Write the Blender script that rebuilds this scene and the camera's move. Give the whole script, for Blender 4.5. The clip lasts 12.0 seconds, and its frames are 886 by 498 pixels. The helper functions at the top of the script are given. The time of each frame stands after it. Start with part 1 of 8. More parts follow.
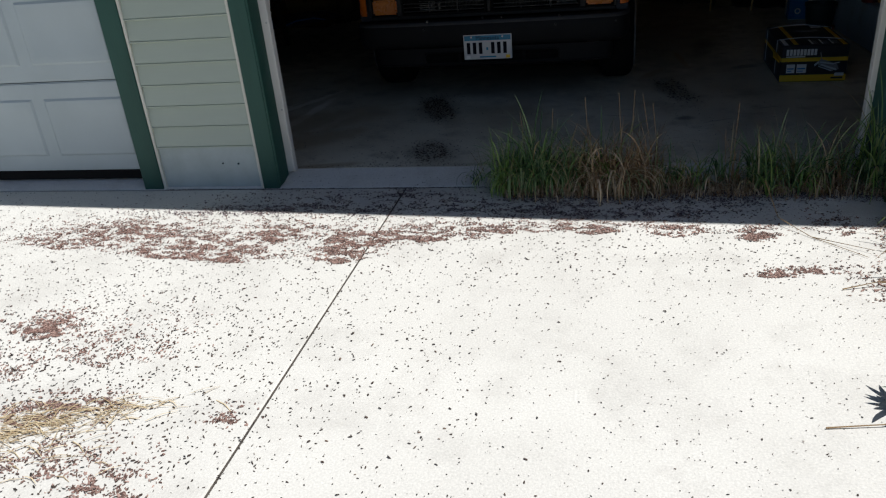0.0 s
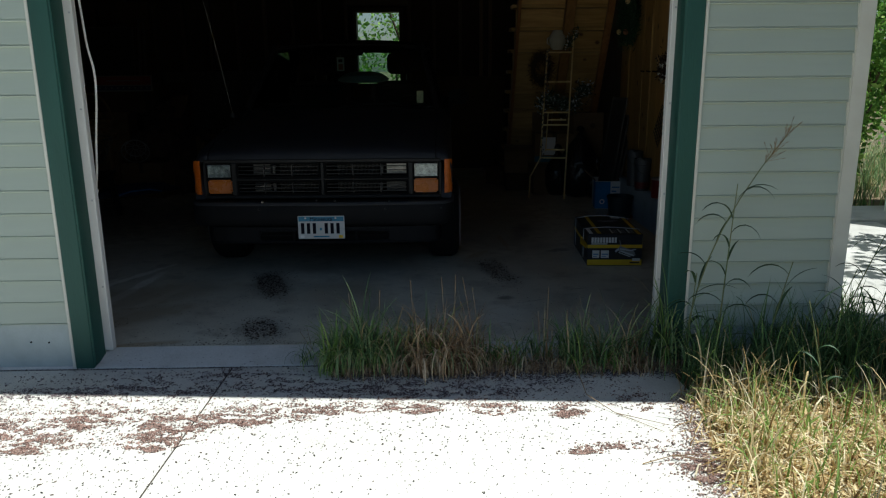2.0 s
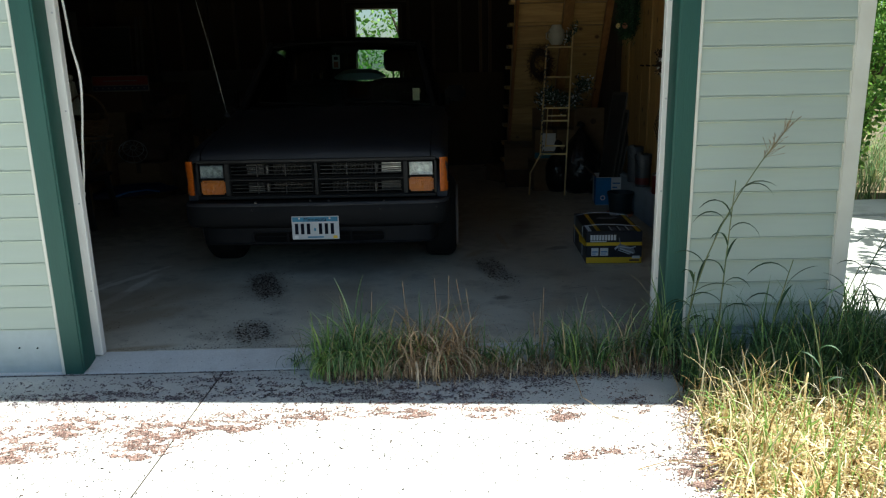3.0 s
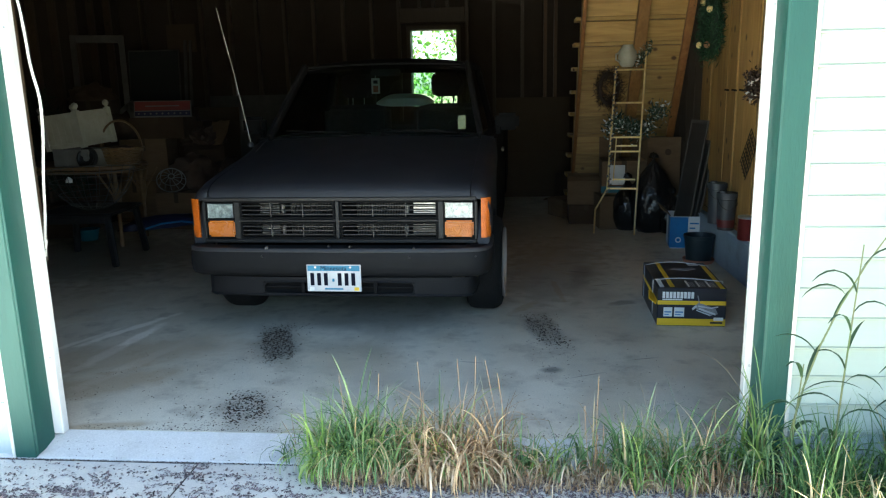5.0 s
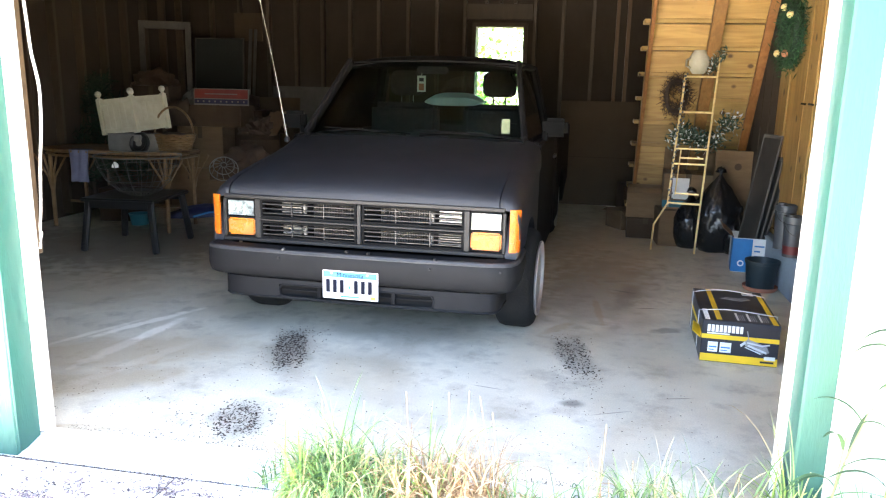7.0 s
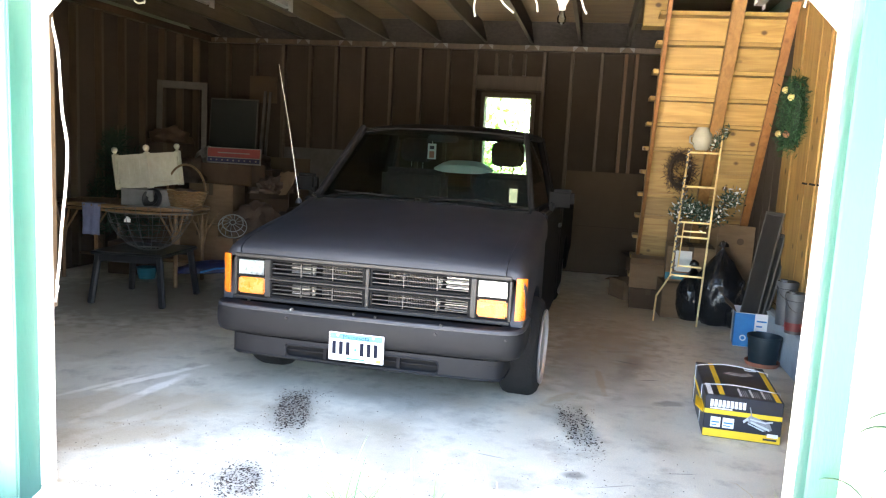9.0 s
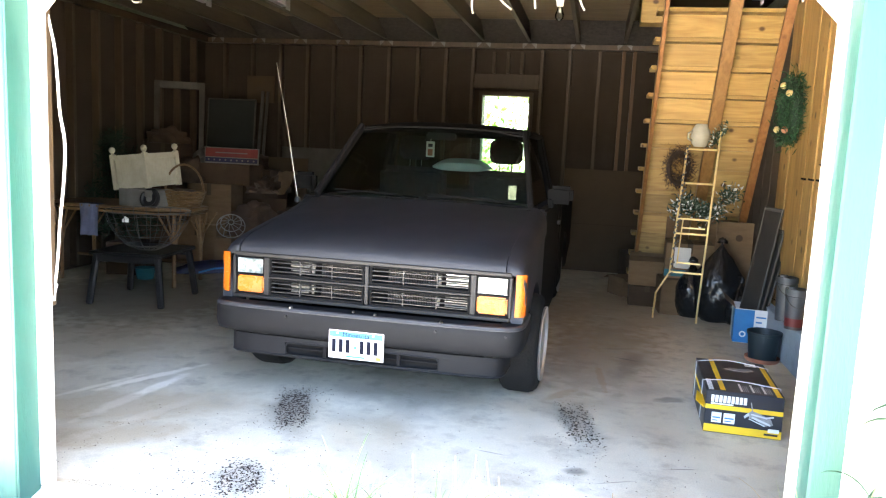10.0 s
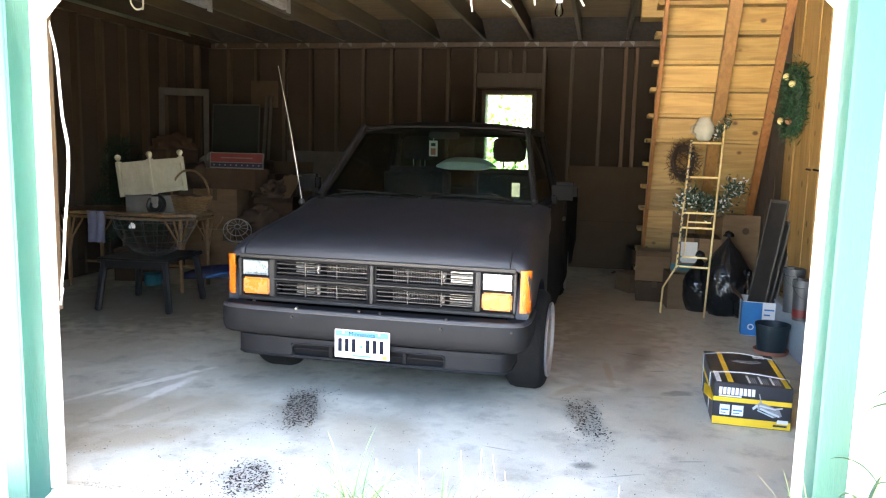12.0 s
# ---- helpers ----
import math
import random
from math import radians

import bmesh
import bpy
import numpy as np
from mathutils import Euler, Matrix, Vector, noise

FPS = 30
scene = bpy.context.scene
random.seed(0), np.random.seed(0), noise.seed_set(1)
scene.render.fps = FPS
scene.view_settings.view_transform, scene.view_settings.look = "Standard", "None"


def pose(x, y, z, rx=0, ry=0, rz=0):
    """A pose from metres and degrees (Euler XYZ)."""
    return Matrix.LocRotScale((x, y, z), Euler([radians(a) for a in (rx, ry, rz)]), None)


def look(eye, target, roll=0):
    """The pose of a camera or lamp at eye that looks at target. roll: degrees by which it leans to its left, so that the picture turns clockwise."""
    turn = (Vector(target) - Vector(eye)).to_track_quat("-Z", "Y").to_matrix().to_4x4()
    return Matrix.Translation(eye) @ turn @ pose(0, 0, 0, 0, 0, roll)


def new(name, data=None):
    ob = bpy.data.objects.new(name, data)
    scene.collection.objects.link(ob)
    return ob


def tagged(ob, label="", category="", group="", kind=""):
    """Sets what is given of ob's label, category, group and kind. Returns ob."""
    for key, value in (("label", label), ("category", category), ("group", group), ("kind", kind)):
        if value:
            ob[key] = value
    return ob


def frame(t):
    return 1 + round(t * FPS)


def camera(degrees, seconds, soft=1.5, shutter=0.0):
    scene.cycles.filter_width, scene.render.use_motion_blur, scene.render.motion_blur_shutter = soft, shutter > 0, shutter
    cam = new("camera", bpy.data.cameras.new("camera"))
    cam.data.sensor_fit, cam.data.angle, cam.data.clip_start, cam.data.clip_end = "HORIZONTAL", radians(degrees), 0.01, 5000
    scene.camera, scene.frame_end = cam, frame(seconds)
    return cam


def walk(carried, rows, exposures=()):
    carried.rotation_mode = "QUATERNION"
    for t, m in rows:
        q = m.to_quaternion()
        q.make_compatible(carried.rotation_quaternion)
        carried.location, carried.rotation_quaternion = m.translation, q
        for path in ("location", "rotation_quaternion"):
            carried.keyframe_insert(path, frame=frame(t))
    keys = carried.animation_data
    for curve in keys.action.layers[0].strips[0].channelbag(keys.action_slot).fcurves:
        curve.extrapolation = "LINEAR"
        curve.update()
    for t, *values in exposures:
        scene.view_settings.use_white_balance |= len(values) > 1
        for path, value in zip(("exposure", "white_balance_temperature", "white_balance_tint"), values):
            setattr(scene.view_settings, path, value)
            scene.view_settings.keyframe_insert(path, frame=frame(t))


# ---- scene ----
cam = camera(61.6, 12.0, soft=1.2)
PATH = [
    (0, (1.622, -3.550, 1.348), (1.233, -1.794, 0.473), -5.11),
    (0.5, (1.625, -3.685, 1.411), (1.272, -1.940, 0.499), -0.49),
    (1, (1.665, -3.589, 1.403), (1.460, -1.706, 0.763), -0.22),
    (1.5, (1.712, -3.576, 1.448), (1.632, -1.643, 0.942), -1.05),
    (2, (1.709, -3.599, 1.436), (1.736, -1.657, 0.959), -0.54),
    (2.5, (1.737, -3.582, 1.437), (1.765, -1.643, 0.951), -0.93),
    (2.7, (1.752, -3.572, 1.438), (1.773, -1.632, 0.951), -1.05),
    (4.3, (1.916, -3.070, 1.444), (1.838, -1.129, 0.968), -1.46),
    (4.5, (1.939, -2.989, 1.431), (1.831, -1.044, 0.977), -1.41),
    (5, (1.945, -2.732, 1.433), (1.770, -0.785, 1.011), -1.20),
    (5.5, (2.075, -2.508, 1.448), (1.771, -0.575, 1.041), -1.35),
    (6, (2.109, -2.407, 1.442), (1.750, -0.487, 1.009), -0.31),
    (6.5, (2.185, -2.399, 1.439), (1.805, -0.485, 0.999), -0.13),
    (7, (2.175, -2.413, 1.461), (1.805, -0.496, 1.029), 1.17),
    (7.5, (2.174, -2.437, 1.464), (1.807, -0.515, 1.055), 1.91),
    (7.7, (2.159, -2.438, 1.470), (1.761, -0.521, 1.061), 2.18),
    (9.3, (2.150, -2.479, 1.493), (1.769, -0.532, 1.238), 3.13),
    (9.5, (2.151, -2.475, 1.480), (1.770, -0.529, 1.224), 3.03),
    (10, (2.143, -2.470, 1.474), (1.764, -0.525, 1.206), 2.73),
    (10.5, (2.144, -2.470, 1.479), (1.763, -0.527, 1.198), 2.43),
    (11, (2.159, -2.468, 1.476), (1.770, -0.527, 1.194), 2.13),
    (11.5, (2.163, -2.476, 1.468), (1.768, -0.535, 1.194), 1.82),
    (12, (2.169, -2.474, 1.451), (1.768, -0.533, 1.188), 1.41),
]
EXPOSURES = [
    (0.0, 0.10, 5890, 10), (0.5, 0.0, 6090, 9), (1.0, -0.08, 6090, 7), (1.5, 0.10, 5850, 4), (2.0, 0.50, 5800, 3), (2.7, 1.12, 5900, 1),
    (4.3, 2.96, 5850, 0), (5.0, 3.66, 5850, 0), (5.5, 4.24, 6050, 3), (6.0, 4.95, 6250, 8), (6.5, 5.34, 6380, 12), (7.0, 5.66, 6450, 14),
    (7.7, 5.82, 6450, 14), (9.3, 5.97, 6450, 14), (10.0, 5.82, 6450, 14), (12.0, 5.72, 6450, 14),
]
walk(cam, [(t, look(e, g, r)) for t, e, g, r in PATH], EXPOSURES)

# ---- sky and sun ----
SUN = Vector((0.52, -0.10, 1.0)).normalized()
world = bpy.data.worlds.new("sky")
scene.world = world
world.use_nodes = True
wn = world.node_tree
sky = wn.nodes.new("ShaderNodeTexSky")
sky.sky_type = "NISHITA"
sky.sun_disc = False
sky.sun_elevation = math.asin(SUN.z)
sky.sun_rotation = math.atan2(SUN.x, SUN.y)
sky.air_density, sky.dust_density = 1.0, 1.2
wn.links.new(sky.outputs[0], wn.nodes["Background"].inputs[0])
wn.nodes["Background"].inputs[1].default_value = 0.050
sun = new("sun", bpy.data.lights.new("sun", "SUN"))
sun.data.energy, sun.data.angle, sun.data.color = 5.0, radians(0.53), (1.0, 0.955, 0.88)
sun.matrix_world = look(SUN * 30, (0, 0, 0))


# ---- materials ----
def mat(name, color, color2=None, rough=0.6, metal=0.0, scale=6.0, bump=0.15, bscale=90.0, stretch=(1, 1, 1), rand=0.0,
        island=0.0, spec=0.5, emit=0.0, trans=0.0, sheen=0.0, rough2=None, contrast=(0.35, 0.65)):
    """Two-scale noise between two colours, fine relief, and an own shade for each object or each loose piece."""
    m = bpy.data.materials.new(name)
    m.use_nodes = True
    nt = m.node_tree
    b = nt.nodes["Principled BSDF"]
    N, L = nt.nodes.new, nt.links.new
    color2 = color2 or tuple(c * 0.72 for c in color)
    co = N("ShaderNodeTexCoord")
    mp = N("ShaderNodeMapping")
    mp.inputs["Scale"].default_value = stretch
    L(co.outputs["Object"], mp.inputs[0])
    n1 = N("ShaderNodeTexNoise")
    n1.inputs["Scale"].default_value, n1.inputs["Detail"].default_value, n1.inputs["Roughness"].default_value = scale, 6, 0.62
    L(mp.outputs[0], n1.inputs["Vector"])
    rp = N("ShaderNodeMapRange")
    rp.inputs[1].default_value, rp.inputs[2].default_value = contrast
    L(n1.outputs["Fac"], rp.inputs[0])
    mx = N("ShaderNodeMix")
    mx.data_type = "RGBA"
    mx.inputs["A"].default_value, mx.inputs["B"].default_value = (*color, 1), (*color2, 1)
    L(rp.outputs[0], mx.inputs["Factor"])
    out = mx.outputs["Result"]
    for amount, node, sock in ((rand, "ShaderNodeObjectInfo", "Random"), (island, "ShaderNodeNewGeometry", "Random Per Island")):
        if amount:
            inf = N(node)
            r2 = N("ShaderNodeMapRange")
            r2.inputs[3].default_value, r2.inputs[4].default_value = 1 - amount, 1 + amount
            L(inf.outputs[sock], r2.inputs[0])
            hs = N("ShaderNodeHueSaturation")
            L(r2.outputs[0], hs.inputs["Value"])
            L(out, hs.inputs["Color"])
            out = hs.outputs[0]
    L(out, b.inputs["Base Color"])
    n2 = N("ShaderNodeTexNoise")
    n2.inputs["Scale"].default_value, n2.inputs["Detail"].default_value = bscale, 4
    L(mp.outputs[0], n2.inputs["Vector"])
    if bump:
        bp = N("ShaderNodeBump")
        bp.inputs["Strength"].default_value, bp.inputs["Distance"].default_value = bump, 0.01
        L(n2.outputs["Fac"], bp.inputs["Height"])
        L(bp.outputs[0], b.inputs["Normal"])
    rr = N("ShaderNodeMapRange")
    rr.inputs[3].default_value, rr.inputs[4].default_value = rough, rough2 if rough2 is not None else min(1, rough + 0.15)
    L(n1.outputs["Fac"], rr.inputs[0])
    L(rr.outputs[0], b.inputs["Roughness"])
    b.inputs["Metallic"].default_value = metal
    b.inputs["Specular IOR Level"].default_value = spec
    if trans:
        b.inputs["Transmission Weight"].default_value = trans
    if sheen:
        b.inputs["Sheen Weight"].default_value = sheen
    if emit:
        b.inputs["Emission Color"].default_value, b.inputs["Emission Strength"].default_value = (*color, 1), emit
    return m


def ramp_mat(name, stops, rough=0.7, trans=0.0, noise_scale=3.0):
    """Foliage and litter: every loose piece takes its own colour from a ramp, with light through thin leaves."""
    m = bpy.data.materials.new(name)
    m.use_nodes = True
    nt = m.node_tree
    b = nt.nodes["Principled BSDF"]
    N, L = nt.nodes.new, nt.links.new
    geo = N("ShaderNodeNewGeometry")
    r = N("ShaderNodeValToRGB")
    r.color_ramp.interpolation = "LINEAR"
    while len(r.color_ramp.elements) < len(stops):
        r.color_ramp.elements.new(0.5)
    for e, (p, c) in zip(r.color_ramp.elements, stops):
        e.position, e.color = p, (*c, 1)
    L(geo.outputs["Random Per Island"], r.inputs[0])
    no = N("ShaderNodeTexNoise")
    no.inputs["Scale"].default_value = noise_scale
    mr = N("ShaderNodeMapRange")
    mr.inputs[3].default_value, mr.inputs[4].default_value = 0.7, 1.3
    L(no.outputs["Fac"], mr.inputs[0])
    hs = N("ShaderNodeHueSaturation")
    L(mr.outputs[0], hs.inputs["Value"])
    L(r.outputs[0], hs.inputs["Color"])
    L(hs.outputs[0], b.inputs["Base Color"])
    b.inputs["Roughness"].default_value = rough
    b.inputs["Specular IOR Level"].default_value = 0.3
    if trans:
        t = N("ShaderNodeBsdfTranslucent")
        L(hs.outputs[0], t.inputs[0])
        ms = N("ShaderNodeMixShader")
        ms.inputs[0].default_value = trans
        L(b.outputs[0], ms.inputs[1])
        L(t.outputs[0], ms.inputs[2])
        L(ms.outputs[0], nt.nodes["Material Output"].inputs[0])
    return m


def glass_mat(name, tint):
    """Thin glass: clear with a tint, gloss by Fresnel."""
    m = bpy.data.materials.new(name)
    m.use_nodes = True
    nt = m.node_tree
    N, L = nt.nodes.new, nt.links.new
    t, g, f, ms = N("ShaderNodeBsdfTransparent"), N("ShaderNodeBsdfGlossy"), N("ShaderNodeFresnel"), N("ShaderNodeMixShader")
    t.inputs[0].default_value = (*tint, 1)
    g.inputs["Roughness"].default_value = 0.03
    f.inputs[0].default_value = 1.45
    L(f.outputs[0], ms.inputs[0])
    L(t.outputs[0], ms.inputs[1])
    L(g.outputs[0], ms.inputs[2])
    L(ms.outputs[0], nt.nodes["Material Output"].inputs[0])
    return m


def wood_mat(name, light, dark, axis=2, scale=9.0, knots=0.0, rand=0.12, rough=0.55, bump=0.12):
    """Boards with grain along one axis and, where asked, dark knots."""
    m = bpy.data.materials.new(name)
    m.use_nodes = True
    nt = m.node_tree
    b = nt.nodes["Principled BSDF"]
    N, L = nt.nodes.new, nt.links.new
    co, inf, add, mp = N("ShaderNodeTexCoord"), N("ShaderNodeObjectInfo"), N("ShaderNodeVectorMath"), N("ShaderNodeMapping")
    sc = N("ShaderNodeVectorMath")
    sc.operation = "SCALE"
    sc.inputs[0].default_value = (13.1, 7.7, 5.3)
    L(inf.outputs["Random"], sc.inputs["Scale"])
    L(co.outputs["Object"], add.inputs[0])
    L(sc.outputs[0], add.inputs[1])
    st = [scale, scale, scale]
    st[axis] = scale * 0.09
    mp.inputs["Scale"].default_value = st
    L(add.outputs[0], mp.inputs[0])
    n = N("ShaderNodeTexNoise")
    n.inputs["Scale"].default_value, n.inputs["Detail"].default_value, n.inputs["Distortion"].default_value = 2.2, 7, 1.2
    L(mp.outputs[0], n.inputs["Vector"])
    mr = N("ShaderNodeMapRange")
    mr.inputs[1].default_value, mr.inputs[2].default_value = 0.32, 0.7
    L(n.outputs["Fac"], mr.inputs[0])
    mx = N("ShaderNodeMix")
    mx.data_type = "RGBA"
    mx.inputs["A"].default_value, mx.inputs["B"].default_value = (*light, 1), (*dark, 1)
    L(mr.outputs[0], mx.inputs["Factor"])
    out = mx.outputs["Result"]
    if knots:
        mp2 = N("ShaderNodeMapping")
        s2 = [6.0, 6.0, 6.0]
        s2[axis] = 4.6
        mp2.inputs["Scale"].default_value = s2
        L(add.outputs[0], mp2.inputs[0])
        v = N("ShaderNodeTexVoronoi")
        v.inputs["Scale"].default_value = 1.0
        L(mp2.outputs[0], v.inputs["Vector"])
        k = N("ShaderNodeMapRange")
        k.inputs[1].default_value, k.inputs[2].default_value, k.inputs[3].default_value, k.inputs[4].default_value = 0.08, 0.16, knots, 0.0
        L(v.outputs["Distance"], k.inputs[0])
        m2 = N("ShaderNodeMix")
        m2.data_type = "RGBA"
        m2.inputs["B"].default_value = (dark[0] * 0.28, dark[1] * 0.22, dark[2] * 0.18, 1)
        L(k.outputs[0], m2.inputs["Factor"])
        L(out, m2.inputs["A"])
        out = m2.outputs["Result"]
    if rand:
        r2, hs = N("ShaderNodeMapRange"), N("ShaderNodeHueSaturation")
        r2.inputs[3].default_value, r2.inputs[4].default_value = 1 - rand, 1 + rand
        L(inf.outputs["Random"], r2.inputs[0])
        L(r2.outputs[0], hs.inputs["Value"])
        L(out, hs.inputs["Color"])
        out = hs.outputs[0]
    L(out, b.inputs["Base Color"])
    bp = N("ShaderNodeBump")
    bp.inputs["Strength"].default_value, bp.inputs["Distance"].default_value = bump, 0.006
    L(n.outputs["Fac"], bp.inputs["Height"])
    L(bp.outputs[0], b.inputs["Normal"])
    b.inputs["Roughness"].default_value = rough
    return m


def concrete_mat(name, base, stain, dirt, streaks=(), wet=0.0, rough=0.85):
    """Concrete with broad stains, fine sand grain and blotches; streaks: (x, y, half length, half width, turn, colour, strength)."""
    m = bpy.data.materials.new(name)
    m.use_nodes = True
    nt = m.node_tree
    b = nt.nodes["Principled BSDF"]
    N, L = nt.nodes.new, nt.links.new
    co = N("ShaderNodeTexCoord")

    def noise_of(scale, detail, lo, hi):
        n = N("ShaderNodeTexNoise")
        n.inputs["Scale"].default_value, n.inputs["Detail"].default_value, n.inputs["Roughness"].default_value = scale, detail, 0.65
        L(co.outputs["Object"], n.inputs["Vector"])
        r = N("ShaderNodeMapRange")
        r.inputs[1].default_value, r.inputs[2].default_value = lo, hi
        L(n.outputs["Fac"], r.inputs[0])
        return r.outputs[0], n

    def blend(fac, a, c):
        x = N("ShaderNodeMix")
        x.data_type = "RGBA"
        L(fac, x.inputs["Factor"])
        if isinstance(a, tuple):
            x.inputs["A"].default_value = (*a, 1)
        else:
            L(a, x.inputs["A"])
        x.inputs["B"].default_value = (*c, 1)
        return x.outputs["Result"]

    big, _ = noise_of(0.9, 7, 0.40, 0.66)
    mid, _ = noise_of(4.5, 9, 0.50, 0.74)
    fine, fnode = noise_of(140, 3, 0.3, 0.7)
    out = blend(big, base, stain)
    out = blend(mid, out, dirt)
    for x, y, hl, hw, turn, c, k in streaks:
        mp = N("ShaderNodeMapping")
        mp.vector_type = "TEXTURE"
        mp.inputs["Location"].default_value = (x, y, 0)
        mp.inputs["Rotation"].default_value = (0, 0, radians(turn))
        mp.inputs["Scale"].default_value = (hl, hw, 50)
        L(co.outputs["Object"], mp.inputs[0])
        ln = N("ShaderNodeVectorMath")
        ln.operation = "LENGTH"
        L(mp.outputs[0], ln.inputs[0])
        nz = N("ShaderNodeTexNoise")
        nz.inputs["Scale"].default_value, nz.inputs["Detail"].default_value = 9, 7
        L(co.outputs["Object"], nz.inputs["Vector"])
        ad = N("ShaderNodeMath")
        ad.operation = "MULTIPLY_ADD"
        ad.inputs[1].default_value, ad.inputs[2].default_value = 1.3, -0.65
        L(nz.outputs["Fac"], ad.inputs[0])
        sm = N("ShaderNodeMath")
        L(ln.outputs["Value"], sm.inputs[0])
        L(ad.outputs[0], sm.inputs[1])
        r = N("ShaderNodeMapRange")
        r.inputs[1].default_value, r.inputs[2].default_value, r.inputs[3].default_value, r.inputs[4].default_value = 0.5, 1.0, k, 0.0
        L(sm.outputs[0], r.inputs[0])
        out = blend(r.outputs[0], out, c)
    hs = N("ShaderNodeHueSaturation")
    mr = N("ShaderNodeMapRange")
    mr.inputs[3].default_value, mr.inputs[4].default_value = 0.86, 1.1
    L(fine, mr.inputs[0])
    L(mr.outputs[0], hs.inputs["Value"])
    L(out, hs.inputs["Color"])
    L(hs.outputs[0], b.inputs["Base Color"])
    bp = N("ShaderNodeBump")
    bp.inputs["Strength"].default_value, bp.inputs["Distance"].default_value = 0.25, 0.004
    L(fnode.outputs["Fac"], bp.inputs["Height"])
    L(bp.outputs[0], b.inputs["Normal"])
    rr = N("ShaderNodeMapRange")
    rr.inputs[3].default_value, rr.inputs[4].default_value = rough, max(0.2, rough - wet)
    L(big, rr.inputs[0])
    L(rr.outputs[0], b.inputs["Roughness"])
    return m


M_DRIVE = concrete_mat("driveway_concrete", (0.65, 0.62, 0.555), (0.585, 0.555, 0.495), (0.53, 0.50, 0.445))
# brown and dark patches also paint in the light's fall-off inside
PALE, OIL, RUST_SHADE, INNER_SHADE = (0.90, 0.86, 0.76), (0.05, 0.045, 0.04), (0.36, 0.27, 0.15), (0.19, 0.16, 0.11)
M_FLOOR = concrete_mat(
    "floor_concrete", (0.67, 0.63, 0.51), (0.50, 0.455, 0.35), (0.34, 0.305, 0.235),
    streaks=[(-0.31, 1.20, 0.52, 0.055, 82, PALE, 1.0), (-0.43, 1.50, 0.46, 0.045, 64, PALE, 0.9), (-0.62, 1.25, 0.40, 0.03, 66, PALE, 0.55), (-0.1, 0.9, 0.5, 0.06, 70, PALE, 0.4),
             (0.60, 1.30, 0.42, 0.17, 110, OIL, 0.40), (2.165, 1.57, 0.38, 0.13, 102, OIL, 0.34), (0.74, 0.38, 0.26, 0.18, 110, OIL, 0.34),
             # the wide ellipse at (1.2, 2.2) darkens the floor under the truck
             (2.17, 0.92, 0.07, 0.05, 10, OIL, 0.6), (2.72, 2.16, 0.12, 0.06, 30, OIL, 0.5), (1.2, 2.2, 1.2, 0.55, 88, OIL, 0.35), (2.42, 3.3, 0.16, 0.04, 20, OIL, 0.3),
             (-0.2, 0.6, 0.6, 0.2, 30, RUST_SHADE, 0.55), (-0.35, 1.0, 0.95, 0.30, 25, RUST_SHADE, 0.5), (-1.5, 2.0, 1.1, 0.7, 20, RUST_SHADE, 0.4), (1.5, 0.75, 0.5, 0.22, 12, OIL, 0.12),
             # wide patches right of the truck, at the back and left are painted shade
             (2.45, 0.62, 0.4, 0.2, 60, RUST_SHADE, 0.3), (1.1, 1.1, 0.3, 0.3, 0, RUST_SHADE, 0.25), (2.5, 2.9, 0.4, 0.1, 80, OIL, 0.4), (2.3, 3.1, 1.5, 0.55, 84, INNER_SHADE, 0.55), (1.0, 4.6, 2.6, 1.5, 90, INNER_SHADE, 0.5), (2.62, 2.62, 0.10, 0.009, 18, OIL, 0.75), (2.48, 3.02, 0.12, 0.012, 160, OIL, 0.6), (2.35, 0.86, 0.12, 0.006, 25, OIL, 0.6), (2.66, 1.10, 0.09, 0.005, 15, OIL, 0.7), (1.75, 1.02, 0.10, 0.006, 170, OIL, 0.5), (2.30, 2.45, 0.35, 0.03, 95, RUST_SHADE, 0.6), (2.05, 2.05, 0.22, 0.05, 60, RUST_SHADE, 0.5), (0.10, 0.17, 0.35, 0.05, 12, RUST_SHADE, 0.6), (2.4, 4.6, 1.7, 0.8, 85, RUST_SHADE, 0.5), (-1.9, 3.5, 1.7, 1.3, 10, INNER_SHADE, 0.75)],
    wet=0.25, rough=0.7)
M_SILL = concrete_mat("sill_concrete", (0.62, 0.605, 0.57), (0.56, 0.54, 0.505), (0.48, 0.46, 0.42))
M_CURB = concrete_mat("painted_curb", (0.36, 0.42, 0.46), (0.30, 0.35, 0.38), (0.26, 0.28, 0.28))
M_PATH = concrete_mat("path_concrete", (0.50, 0.48, 0.44), (0.42, 0.40, 0.36), (0.33, 0.31, 0.27))
M_JOINT = mat("joint_dirt", (0.085, 0.07, 0.055), (0.045, 0.038, 0.03), rough=0.95, scale=30, bump=0.5)
M_EARTH = mat("dry_lawn", (0.17, 0.12, 0.065), (0.06, 0.06, 0.03), rough=0.95, scale=2.2, bump=0.8, bscale=60, contrast=(0.42, 0.62))
M_SIDING = mat("vinyl_siding", (0.43, 0.492, 0.425), (0.39, 0.447, 0.385), rough=0.45, scale=2.2, bump=0.06, bscale=160, stretch=(0.25, 1, 3), rand=0.03)
M_CREAM = mat("cream_trim", (0.666, 0.666, 0.594), (0.594, 0.586, 0.512), rough=0.45, scale=4, bump=0.05)
M_SKIRT = mat("painted_skirt", (0.462, 0.533, 0.533), (0.373, 0.426, 0.418), rough=0.6, scale=3, bump=0.15)
M_GREEN = mat("dark_green_paint", (0.0125, 0.076, 0.058), (0.0092, 0.058, 0.044), rough=0.5, scale=5, bump=0.12, bscale=120, stretch=(1, 1, 0.2))
